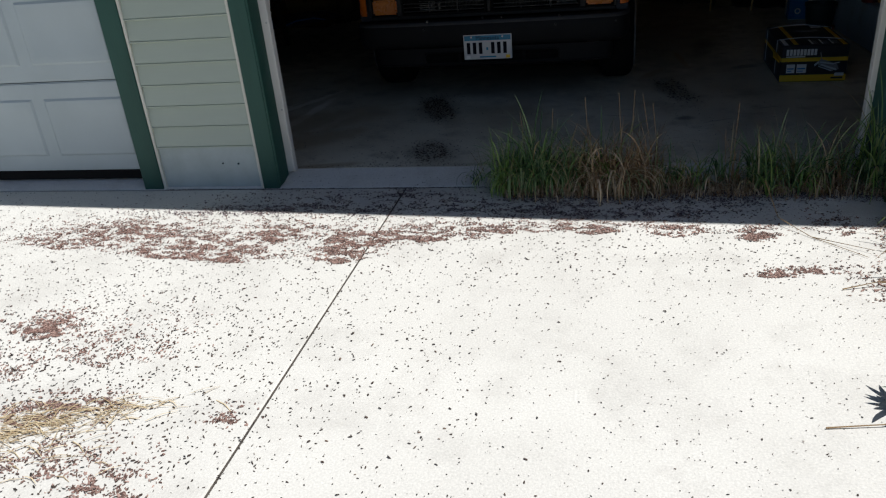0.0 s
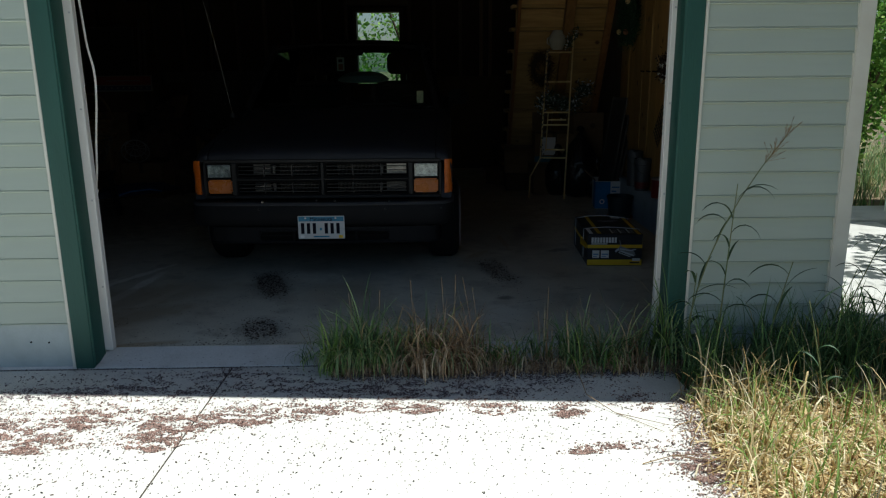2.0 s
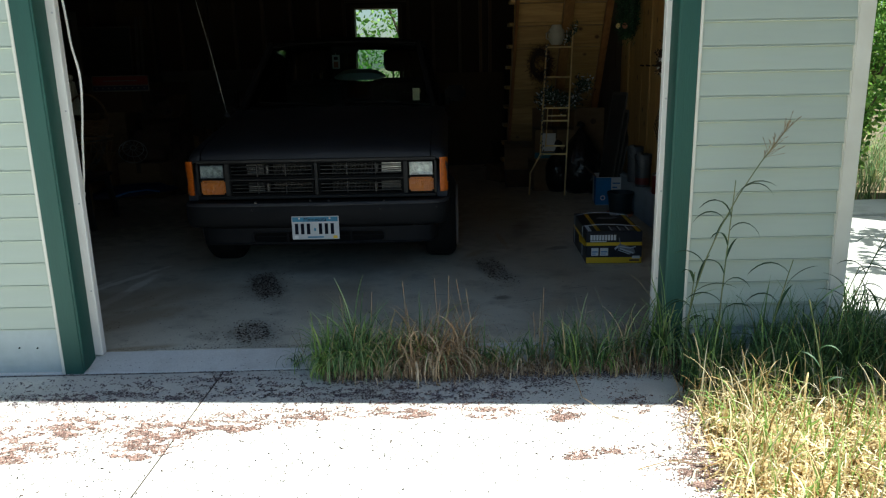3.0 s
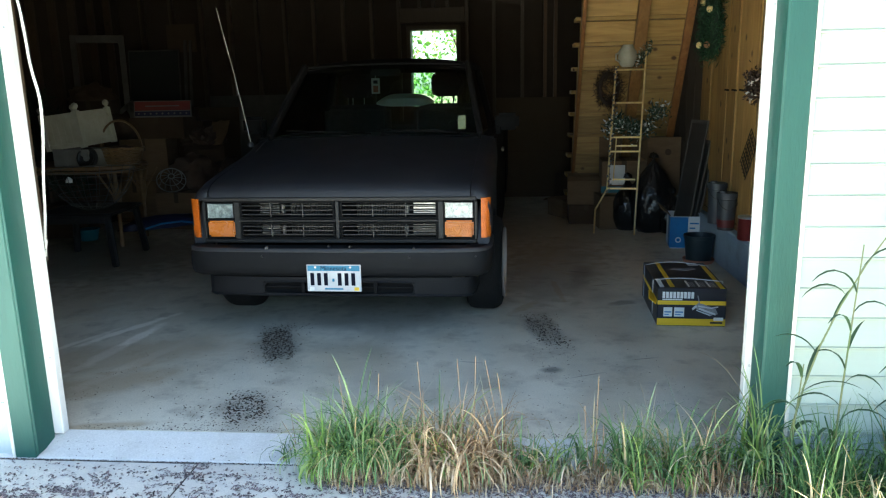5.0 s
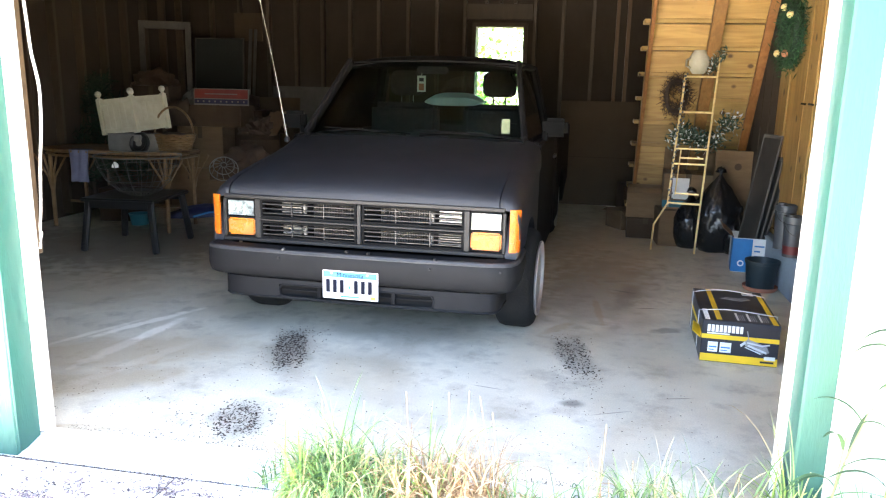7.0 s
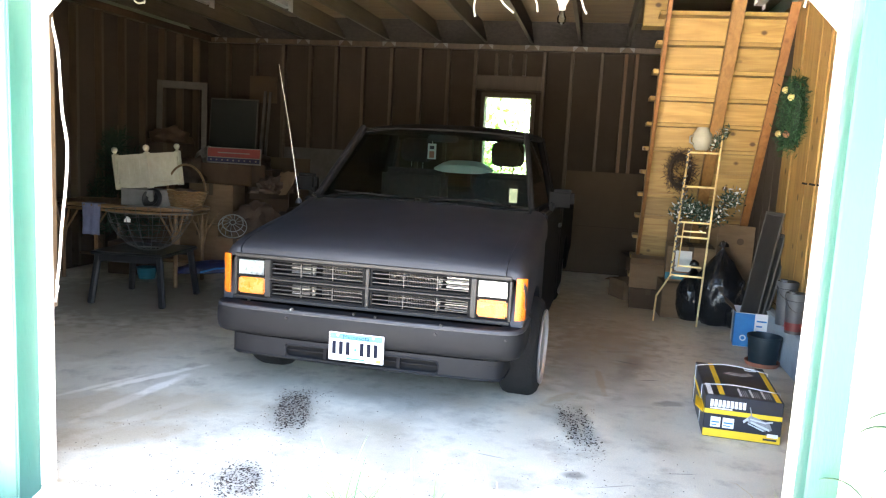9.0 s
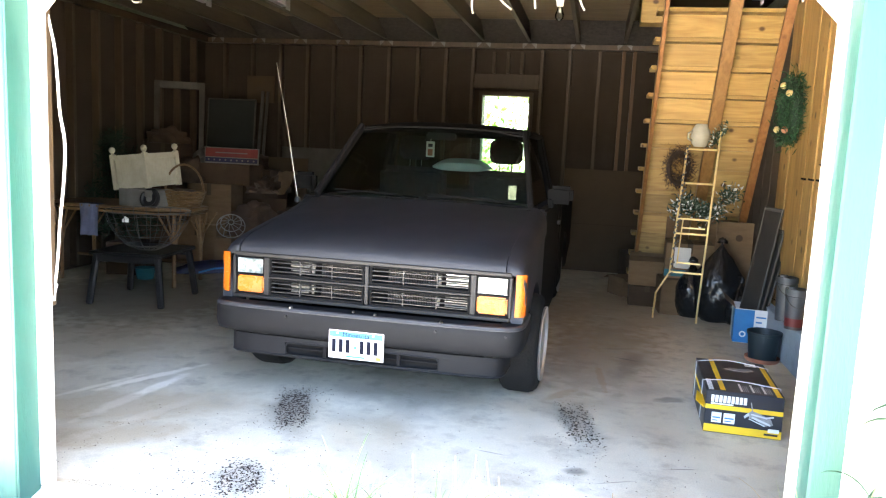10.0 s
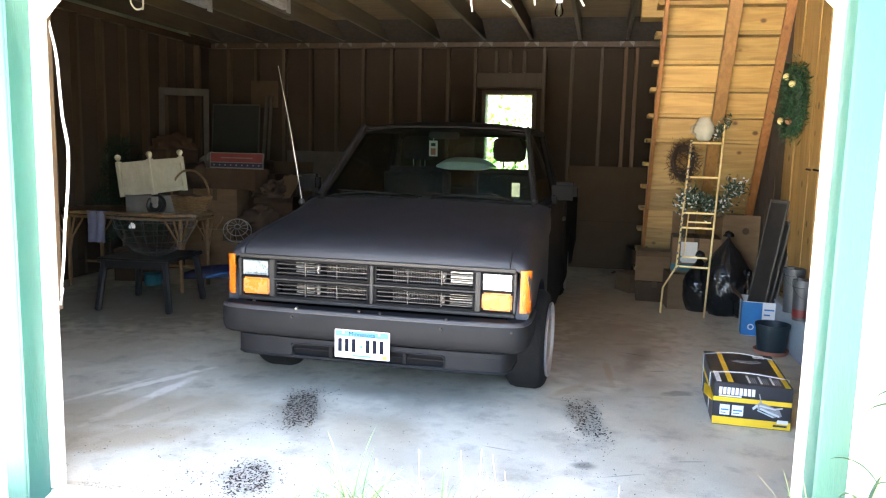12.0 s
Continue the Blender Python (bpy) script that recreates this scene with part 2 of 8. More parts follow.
M_WHITE = mat("white_paint", (0.702, 0.693, 0.657), (0.594, 0.576, 0.531), rough=0.5, scale=7, bump=0.1, stretch=(1, 1, 0.3), contrast=(0.45, 0.8))
# white paint tinted blue to hold the cool shade by the doors
M_DOORW = mat("shade_blue_door_white", (0.43, 0.495, 0.52), (0.395, 0.455, 0.475), rough=0.42, scale=2, bump=0.05)
M_PINE = wood_mat("pine_boards", (0.40, 0.258, 0.072), (0.255, 0.145, 0.035), axis=0, knots=1.0, rand=0.26)
M_PINE_V = wood_mat("pine_uprights", (0.381, 0.231, 0.0719), (0.265, 0.148, 0.0399), axis=2, knots=1.0, rand=0.22)
M_STRING = wood_mat("stringer_wood", (0.286, 0.133, 0.0416), (0.195, 0.0813, 0.0229), axis=2, knots=0.4, rand=0.08)
M_RAIL = wood_mat("stair_rail_wood", (0.31, 0.165, 0.050), (0.21, 0.105, 0.028), axis=2, knots=0.5, rand=0.08)
# two back-wall studs get a lighter tone than the rest
M_LIGHTST = wood_mat("lighter_studs", (0.125, 0.066, 0.025), (0.085, 0.043, 0.016), axis=2, knots=0.4, rand=0.1)
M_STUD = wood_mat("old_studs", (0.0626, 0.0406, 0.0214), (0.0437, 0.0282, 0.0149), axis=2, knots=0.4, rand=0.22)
M_JOIST = wood_mat("old_joists", (0.0867, 0.0707, 0.049), (0.0589, 0.0471, 0.0314), axis=1, rand=0.2)
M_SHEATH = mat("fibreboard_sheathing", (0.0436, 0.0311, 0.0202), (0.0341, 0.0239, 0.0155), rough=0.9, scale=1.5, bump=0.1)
M_DECK = wood_mat("ceiling_deck", (0.189, 0.139, 0.0818), (0.126, 0.088, 0.0502), axis=0, scale=5, rand=0)
M_SHINGLE = mat("roof_shingles", (0.060, 0.050, 0.042), (0.036, 0.030, 0.025), rough=0.95, scale=20, bump=0.5)
M_GALV = mat("galvanised_steel", (0.55, 0.56, 0.57), (0.42, 0.43, 0.44), rough=0.38, metal=0.9, scale=15, bump=0.05)
# the blue in this black stands in for sky sheen on the hood
M_BLACKP = mat("matte_black_sky_sheen", (0.0147, 0.0160, 0.0208), (0.0109, 0.0119, 0.0157), rough=0.54, rough2=0.64, scale=2.5, bump=0.03, bscale=300, spec=0.34)
M_BLACKB = mat("dull_black_bumper", (0.0102, 0.0102, 0.0109), (0.00748, 0.00748, 0.00816), rough=0.6, rough2=0.7, scale=3, bump=0.04, bscale=260, spec=0.15)
# darker copy of the body black, to hold back light on the cab
M_BLACKR = mat("darkened_black_paint", (0.011, 0.0105, 0.011), (0.008, 0.0078, 0.008), rough=0.74, rough2=0.82, scale=3, bump=0.03, bscale=300, spec=0.07)
M_BLACKT = mat("black_trim_plastic", (0.030, 0.030, 0.032), (0.020, 0.020, 0.022), rough=0.5, scale=8, bump=0.08, bscale=250)
M_BARS = mat("worn_grille_bars", (0.0247, 0.024, 0.0232), (0.015, 0.0146, 0.0142), rough=0.38, scale=14, bump=0.03)
M_GRILLE = mat("grey_grille_plastic", (0.0154, 0.015, 0.0146), (0.0106, 0.0104, 0.01), rough=0.5, scale=9, bump=0.04, spec=0.3)
# whitish wood lowered in tone to a dark grey
M_GREYWD = mat("dark_grey_wood", (0.0863, 0.0825, 0.0738), (0.0648, 0.0612, 0.054), rough=0.8, scale=5, bump=0.15)
M_PANELD = mat("dark_stained_panel", (0.040, 0.035, 0.030), (0.028, 0.024, 0.021), rough=0.6, scale=4, bump=0.06)
M_BUCKET = mat("dull_grey_plastic", (0.0557, 0.0633, 0.0707), (0.0447, 0.05, 0.0557), rough=0.4, scale=6, bump=0.03)
M_RIM = mat("polished_alloy", (0.576, 0.576, 0.569), (0.475, 0.475, 0.468), rough=0.32, metal=0.8, scale=9, bump=0.03)
# near black for small black parts and for shade painted into recesses
M_DARK = mat("black_and_recess_shade", (0.008, 0.008, 0.008), (0.005, 0.005, 0.005), rough=0.9, bump=0.1, spec=0.08)
M_FIN = mat("radiator_fins", (0.10, 0.095, 0.085), (0.04, 0.038, 0.034), rough=0.5, metal=0.2, scale=9)
M_ALU = mat("dull_aluminium", (0.62, 0.61, 0.57), (0.42, 0.41, 0.38), rough=0.35, metal=0.75, scale=30, bump=0.05)
# the aluminium again in a darker tone
M_ALUD = mat("darker_aluminium", (0.20, 0.195, 0.18), (0.11, 0.108, 0.10), rough=0.45, metal=0.5, scale=30, bump=0.08)
M_CHROME = mat("chrome", (0.82, 0.82, 0.82), (0.74, 0.74, 0.74), rough=0.10, metal=1.0, scale=8, bump=0.02)
M_RUBBER = mat("tyre_rubber", (0.0078, 0.0078, 0.0078), (0.012, 0.0114, 0.0108), spec=0.2, rough=0.85, scale=12, bump=0.3, bscale=70)
M_AMBER = mat("amber_lens", (0.58, 0.135, 0.010), (0.46, 0.10, 0.008), rough=0.18, scale=30, bump=0.5, bscale=130)
M_AMBERF = mat("amber_front_lens", (0.48, 0.145, 0.0088), (0.39, 0.105, 0.0064), rough=0.2, scale=9, bump=0.5, bscale=130)
M_LAMP = mat("headlamp_reflector", (0.50, 0.51, 0.52), (0.20, 0.205, 0.21), rough=0.26, metal=0.35, scale=34, bump=0.6, bscale=70)
M_GLASS = glass_mat("clear_glass", (0.94, 0.97, 0.95))
M_TINT = glass_mat("green_tinted_glass", (0.70, 0.85, 0.77))
M_STICKER = mat("green_sticker", (0.18, 0.22, 0.10), (0.12, 0.15, 0.08), rough=0.5, scale=40, bump=0.02)
M_PLATE = mat("plate_white", (0.525, 0.531, 0.525), (0.486, 0.498, 0.498), rough=0.35, scale=9, bump=0.03)
M_SKYBLUE = mat("plate_blue", (0.012, 0.19, 0.32), (0.010, 0.16, 0.28), rough=0.35, bump=0.0)
M_INK = mat("dark_ink", (0.008, 0.009, 0.018), (0.006, 0.007, 0.013), rough=0.8, bump=0.0, spec=0.1)
M_SEAT = mat("dark_seat_cloth", (0.035, 0.034, 0.036), (0.02, 0.02, 0.022), rough=0.95, scale=30, bump=0.3, bscale=220)
# pale and glossy, to carry a painted reflection inside the cab
M_CABGLINT = mat("cab_glint", (0.72, 0.80, 0.74), (0.64, 0.72, 0.66), rough=0.24, rough2=0.34, scale=12, bump=0.1, spec=0.9)
M_CARD = mat("brown_cardboard", (0.177, 0.115, 0.0614), (0.142, 0.0909, 0.0465), rough=0.85, scale=4, bump=0.08, bscale=60, stretch=(1, 1, 4), rand=0.18)
# the cardboard again in a darker tone, mostly for boxes further back
M_CARDD = mat("dark_cardboard", (0.0665, 0.0417, 0.0233), (0.0499, 0.03, 0.0167), rough=0.9, scale=3, bump=0.1, rand=0.2)
M_BLUEC = mat("blue_print", (0.02, 0.20, 0.48), (0.02, 0.16, 0.40), rough=0.5, bump=0.02)
M_TEAL = mat("teal_print", (0.0135, 0.144, 0.189), (0.0135, 0.121, 0.162), rough=0.5, bump=0.02)
M_PAPER = mat("white_print", (0.78, 0.78, 0.76), (0.70, 0.70, 0.68), rough=0.6, bump=0.03)
M_JACKB = mat("black_print", (0.016, 0.017, 0.024), (0.022, 0.022, 0.028), rough=0.38, scale=6, bump=0.05)
M_YELLOW = mat("yellow_print", (0.80, 0.53, 0.02), (0.72, 0.46, 0.02), rough=0.45, bump=0.03)
M_GREYP = mat("grey_print", (0.306, 0.315, 0.324), (0.198, 0.198, 0.207), rough=0.45, scale=25, bump=0.02)
M_BAG = mat("black_bin_bag", (0.012, 0.012, 0.013), (0.016, 0.016, 0.017), rough=0.16, rough2=0.3, scale=6, bump=0.9, bscale=22, spec=0.6)
M_GOLD = mat("worn_brass_paint", (0.84, 0.66, 0.30), (0.74, 0.52, 0.20), rough=0.3, metal=0.4, scale=20, bump=0.06, contrast=(0.45, 0.7))
M_POT = mat("dark_pot_plastic", (0.012, 0.025, 0.03), (0.02, 0.03, 0.034), rough=0.45, scale=8, bump=0.05)
M_CLAY = mat("terracotta", (0.46, 0.20, 0.12), (0.36, 0.15, 0.09), rough=0.85, scale=10, bump=0.15)
M_CLAYD = mat("dark_red_brown", (0.10, 0.035, 0.02), (0.06, 0.022, 0.014), rough=0.9, scale=20, bump=0.3)
M_RED = mat("red_enamel", (0.119, 0.0098, 0.0098), (0.084, 0.0084, 0.0084), rough=0.35, scale=9, bump=0.03)
M_REDD = mat("faded_red", (0.204, 0.033, 0.024), (0.15, 0.024, 0.021), rough=0.6, bump=0.04)
M_NAVY = mat("navy_blue", (0.0096, 0.0144, 0.06), (0.008, 0.0112, 0.04), rough=0.45, scale=8, bump=0.5, bscale=18)
M_PLASTW = mat("grey_white_plastic", (0.60, 0.63, 0.66), (0.50, 0.53, 0.56), rough=0.4, scale=6, bump=0.03)
M_STONEW = mat("aged_ivory_paint", (0.447, 0.434, 0.342), (0.368, 0.349, 0.263), rough=0.6, scale=7, bump=0.12)
M_RATTAN = mat("rattan_cane", (0.174, 0.104, 0.0414), (0.125, 0.0686, 0.0249), rough=0.45, scale=20, bump=0.2, island=0.2)
M_WIRE = mat("dark_wire", (0.05, 0.05, 0.045), (0.03, 0.03, 0.028), rough=0.4, metal=0.6, bump=0.05)
M_WIRED = mat("dull_zinc_wire", (0.098, 0.098, 0.0931), (0.0637, 0.0637, 0.0588), rough=0.5, metal=0.3, bump=0.04)
M_WIREW = mat("white_wire", (0.294, 0.294, 0.277), (0.252, 0.252, 0.23), rough=0.45, bump=0.03)
M_CORD = mat("white_cord", (0.80, 0.78, 0.72), (0.70, 0.68, 0.60), rough=0.5, bump=0.03)
M_RESIN = mat("black_resin", (0.0056, 0.00595, 0.00665), (0.0084, 0.00875, 0.00945), rough=0.4, scale=5, bump=0.05)
M_CLOTH = mat("brown_cloth", (0.0821, 0.0539, 0.0359), (0.0513, 0.0333, 0.0231), rough=0.95, scale=5, bump=0.5, bscale=25, rand=0.25)
M_BOARD = mat("black_chalkboard", (0.012, 0.016, 0.015), (0.018, 0.022, 0.02), rough=0.55, scale=3, bump=0.03)
M_OFFWH = mat("old_white_wood", (0.191, 0.187, 0.171), (0.15, 0.146, 0.128), rough=0.7, scale=7, bump=0.2)
M_LILAC = mat("pale_blue_cloth", (0.154, 0.168, 0.252), (0.119, 0.126, 0.196), rough=0.95, scale=8, bump=0.4)
M_TANPLY = mat("tan_hardboard", (0.075, 0.0512, 0.0291), (0.0606, 0.0402, 0.0222), rough=0.8, scale=1.2, bump=0.05)
G1, G2, G3 = (0.095, 0.18, 0.065), (0.21, 0.32, 0.125), (0.37, 0.45, 0.23)
STRAW1, STRAW2 = (0.46, 0.35, 0.17), (0.62, 0.51, 0.30)
M_GRASS = ramp_mat("green_blades", [(0, G1), (0.45, G2), (0.75, G3), (0.9, STRAW1), (1, STRAW2)], trans=0.35)
M_DRY = ramp_mat("dry_blades", [(0, (0.17, 0.10, 0.05)), (0.4, (0.33, 0.215, 0.11)), (0.8, (0.50, 0.355, 0.20)), (0.92, G3), (1, G2)], trans=0.3)
M_CURL = ramp_mat("curled_blades", [(0, (0.24, 0.14, 0.07)), (0.5, (0.52, 0.38, 0.23)), (1, (0.78, 0.64, 0.45))], trans=0.3)
# darker copy of the blade colours, for grass standing in shade
M_SHADEG = ramp_mat("shaded_green_blades", [(0, (0.04, 0.085, 0.028)), (0.5, G1), (0.9, G2), (1, STRAW1)], trans=0.3)
M_FRESH = ramp_mat("fresh_blades", [(0, (0.16, 0.28, 0.06)), (0.6, (0.30, 0.43, 0.11)), (1, (0.46, 0.55, 0.20))], trans=0.45)
M_THATCH = ramp_mat("bleached_thatch", [(0, (0.20, 0.115, 0.045)), (0.25, (0.50, 0.35, 0.15)), (0.6, (0.74, 0.59, 0.32)), (1, (0.92, 0.82, 0.58))], trans=0.35)
M_LEAF = ramp_mat("bush_leaves", [(0, (0.07, 0.17, 0.03)), (0.5, (0.15, 0.31, 0.05)), (0.85, (0.28, 0.44, 0.09)), (1, (0.40, 0.53, 0.14))], rough=0.5, trans=0.45)
M_STALK = ramp_mat("dry_stalks", [(0, (0.20, 0.125, 0.06)), (1, (0.28, 0.19, 0.095))])
M_TAN = ramp_mat("tan_straw", [(0, (0.34, 0.24, 0.13)), (1, (0.66, 0.53, 0.32))])
M_LITTER = ramp_mat("leaf_litter", [(0, (0.022, 0.018, 0.015)), (0.5, (0.05, 0.037, 0.03)), (0.85, (0.08, 0.055, 0.042)), (1, (0.15, 0.10, 0.07))], rough=0.85)
M_DRIFT = ramp_mat("grey_brown_flakes", [(0, (0.055, 0.044, 0.044)), (0.5, (0.15, 0.118, 0.118)), (1, (0.31, 0.25, 0.245))], rough=0.85)
M_HUSK = ramp_mat("red_brown_husks", [(0, (0.05, 0.03, 0.024)), (0.45, (0.185, 0.108, 0.085)), (1, (0.40, 0.265, 0.215))], rough=0.85)
M_NEEDLE = ramp_mat("plastic_needles", [(0, (0.007, 0.032, 0.014)), (0.6, (0.014, 0.06, 0.024)), (1, (0.035, 0.095, 0.034))], rough=0.5)
M_NEEDLED = ramp_mat("dark_needles", [(0, (0.008, 0.02, 0.012)), (1, (0.02, 0.045, 0.022))], rough=0.7)
M_FLOWER = ramp_mat("frosted_petals", [(0, (0.02, 0.05, 0.03)), (0.65, (0.05, 0.09, 0.055)), (0.82, (0.18, 0.22, 0.18)), (0.9, (0.62, 0.64, 0.62)), (1, (0.76, 0.76, 0.74))], rough=0.6)
M_TWIGW = ramp_mat("brown_twigs", [(0, (0.025, 0.016, 0.012)), (1, (0.075, 0.048, 0.03))])
M_BARK = mat("bark", (0.14, 0.10, 0.07), (0.08, 0.06, 0.04), rough=0.95, scale=8, bump=0.8, stretch=(1, 1, 0.2))
M_STUCCO = mat("cream_wall_paint", (0.66, 0.56, 0.42), (0.60, 0.50, 0.37), rough=0.8, scale=3, bump=0.2)


# ---- mesh helpers ----
def part(name, bm, material, parent=None, label="", smooth=True, angle=35):
    """Links a bmesh as ONE mesh object under a thing or a part."""
    me = bpy.data.meshes.new(name)
    bmesh.ops.recalc_face_normals(bm, faces=bm.faces[:])
    bm.to_mesh(me)
    bm.free()
    me.materials.append(material)
    if smooth:
        me.shade_smooth()
        me.set_sharp_from_angle(angle=radians(angle))
    ob = new(name, me)
    if parent:
        ob.parent = parent
    if label:
        tagged(ob, label)
    return ob


def link_mesh(name, me, parent=None):
    ob = new(name, me)
    if parent:
        ob.parent = parent
    return ob


def thing(name, at, label, category, turn=0.0, group="", tilt=(0, 0)):
    ob = new(name)
    ob.empty_display_size = 0.1
    ob.matrix_basis = pose(*at, tilt[0], tilt[1], turn)
    return tagged(ob, label, category, group)


def B():
    return bmesh.new()


def box(bm, x0, x1, y0, y1, z0, z1, bevel=0.0, seg=1, m=None):
    v = [bm.verts.new((x, y, z)) for x in (x0, x1) for y in (y0, y1) for z in (z0, z1)]
    fs = [bm.faces.new([v[i] for i in q]) for q in ((0, 1, 3, 2), (4, 6, 7, 5), (0, 4, 5, 1), (2, 3, 7, 6), (0, 2, 6, 4), (1, 5, 7, 3))]
    if m is not None:
        for k in v:
            k.co = m @ k.co
    if bevel:
        es = list({e for f in fs for e in f.edges})
        bmesh.ops.bevel(bm, geom=es, offset=bevel, segments=seg, affect="EDGES", clamp_overlap=True)
    return bm


def boxb(*a, **k):
    return box(B(), *a, **k)


def cyl(bm, p0, p1, r0, r1=None, n=14, caps=True):
    p0, p1 = Vector(p0), Vector(p1)
    r1 = r0 if r1 is None else r1
    d = (p1 - p0).normalized()
    a = d.orthogonal().normalized()
    b = d.cross(a)
    rings = []
    for p, r in ((p0, r0), (p1, r1)):
        rings.append([bm.verts.new(p + (a * math.cos(2 * math.pi * i / n) + b * math.sin(2 * math.pi * i / n)) * r) for i in range(n)])
    for i in range(n):
        bm.faces.new((rings[0][i], rings[0][(i + 1) % n], rings[1][(i + 1) % n], rings[1][i]))
    if caps:
        bm.faces.new(rings[0][::-1])
        bm.faces.new(rings[1])
    return bm


def tube(bm, pts, r, n=7, r_end=None, closed=False):
    pts = [Vector(p) for p in pts]
    k = len(pts)
    rings = []
    up = None
    for i, p in enumerate(pts):
        if closed:
            d = (pts[(i + 1) % k] - pts[i - 1]).normalized()
        else:
            d = (pts[min(i + 1, k - 1)] - pts[max(i - 1, 0)]).normalized()
        up = d.orthogonal().normalized() if up is None else (up - d * up.dot(d)).normalized()
        s = d.cross(up)
        rr = r if r_end is None else r + (r_end - r) * i / max(1, k - 1)
        rings.append([bm.verts.new(p + (up * math.cos(2 * math.pi * j / n) + s * math.sin(2 * math.pi * j / n)) * rr) for j in range(n)])
    for i in range(k if closed else k - 1):
        a, b = rings[i], rings[(i + 1) % k]
        for j in range(n):
            bm.faces.new((a[j], a[(j + 1) % n], b[(j + 1) % n], b[j]))
    if not closed:
        bm.faces.new(rings[0][::-1])
        bm.faces.new(rings[-1])
    return bm


def glide(pts, n=6):
    """A smooth line through the points."""
    p = [Vector(q) for q in pts]
    p = [p[0] * 2 - p[1]] + p + [p[-1] * 2 - p[-2]]
    out = []
    for a, b, c, d in zip(p, p[1:], p[2:], p[3:]):
        for k in range(n):
            t = k / n
            out.append(0.5 * (2 * b + (c - a) * t + (2 * a - 5 * b + 4 * c - d) * t * t + (3 * b - a - 3 * c + d) * t ** 3))
    return out + [p[-2]]


def lathe(bm, prof, n=24, at=(0, 0, 0), m=None):
    rings = []
    for r, z in prof:
        ring = []
        for i in range(n):
            a = 2 * math.pi * i / n
            p = Vector((r * math.cos(a), r * math.sin(a), z))
            ring.append(bm.verts.new((m @ p if m is not None else p) + Vector(at)))
        rings.append(ring)
    for a, b in zip(rings, rings[1:]):
        for i in range(n):
            bm.faces.new((a[i], a[(i + 1) % n], b[(i + 1) % n], b[i]))
    if prof[0][0] > 1e-4:
        bm.faces.new(rings[0][::-1])
    if prof[-1][0] > 1e-4:
        bm.faces.new(rings[-1])
    bmesh.ops.remove_doubles(bm, verts=bm.verts[:], dist=1e-5)
    return bm


def loft(bm, rows, thick=0.0, close=False):
    """A sheet through rows of points, with thickness."""
    g = [[bm.verts.new(p) for p in row] for row in rows]
    for a, b in zip(g, g[1:]):
        n = len(a)
        for i in range(n if close else n - 1):
            bm.faces.new((a[i], a[(i + 1) % n], b[(i + 1) % n], b[i]))
    bmesh.ops.recalc_face_normals(bm, faces=bm.faces[:])
    if thick:
        bmesh.ops.solidify(bm, geom=bm.faces[:] + bm.edges[:] + bm.verts[:], thickness=thick)
    return bm


def slab(bm, outline, axis, lo, hi, bevel=0.0, seg=2):
    """A flat outline pushed along an axis: (u, v) are the other two axes in order."""
    def put(u, v, w):
        return {"x": (w, u, v), "y": (u, w, v), "z": (u, v, w)}[axis]
    a = [bm.verts.new(put(u, v, lo)) for u, v in outline]
    b = [bm.verts.new(put(u, v, hi)) for u, v in outline]
    n = len(a)
    fs = [bm.faces.new(a[::-1]), bm.faces.new(b)]
    fs += [bm.faces.new((a[i], a[(i + 1) % n], b[(i + 1) % n], b[i])) for i in range(n)]
    if bevel:
        es = list({e for f in fs[:2] for e in f.edges})
        bmesh.ops.bevel(bm, geom=es, offset=bevel, segments=seg, affect="EDGES", clamp_overlap=True)
    return bm


def beam(bm, p0, p1, w, d, bevel=0.0, side=(1, 0, 0)):
    """A bar of section w (along side) by d between two points."""
    p0, p1 = Vector(p0), Vector(p1)
    z = p1 - p0
    l = z.length
    z.normalize()
    x = (Vector(side) - z * z.dot(Vector(side))).normalized()
    y = z.cross(x)
    m = Matrix((x, y, z)).transposed().to_4x4()
    m.translation = p0
    return box(bm, -w / 2, w / 2, -d / 2, d / 2, 0, l, bevel, m=m)


def blob(bm, at, size, amount=0.18, freq=3.0, sub=4, seed=0.0, flat=0.0, folds=0.0):
    """A soft heap: a ball pulled to size and pushed about by noise, cut flat below."""
    r = bmesh.ops.create_icosphere(bm, subdivisions=sub, radius=1.0)
    for v in r["verts"]:
        n = v.co.normalized()
        k = 1 + amount * noise.noise(n * freq + Vector((seed, seed * 1.7, seed * 0.3))) + amount * 0.4 * noise.noise(n * freq * 3.1 + Vector((seed, 0, 0)))
        if folds:
            k += folds * math.sin(math.atan2(n.y, n.x) * 9 + 3 * n.z + seed) * (0.4 + 0.6 * max(0, n.z))
        p = Vector((n.x * size[0] * k, n.y * size[1] * k, n.z * size[2] * k))
        p.z = max(p.z, flat)
        v.co = p + Vector(at)
    return bm


def raw(name, verts, faces, material, label="", category="", kind="stuff"):
    me = bpy.data.meshes.new(name)
    me.from_pydata([tuple(v) for v in verts], [], faces)
    me.materials.append(material)
    ob = new(name, me)
    return tagged(ob, label, category, "", kind)

# ---- ground and driveway ----
def structure(ob, label, category):
    return tagged(ob, label, category, "", "structure")


structure(part("ground", boxb(-250, 250, -250, 250, -1.0, -0.10), M_EARTH), "dry patchy lawn and earth round the garage", "ground")

JX0, JX1 = 0.676, 0.622   # the joint between the two driveway slabs, at the wall and 2.4 m out


def joint_x(y):
    return JX0 + (JX1 - JX0) * (-y / 2.4)


bm = B()
slab(bm, [(-9, -0.034), (joint_x(0) - 0.005, -0.034), (joint_x(-9) - 0.005, -9), (-9, -9)], "z", -0.2, -0.05, 0.006, 1)
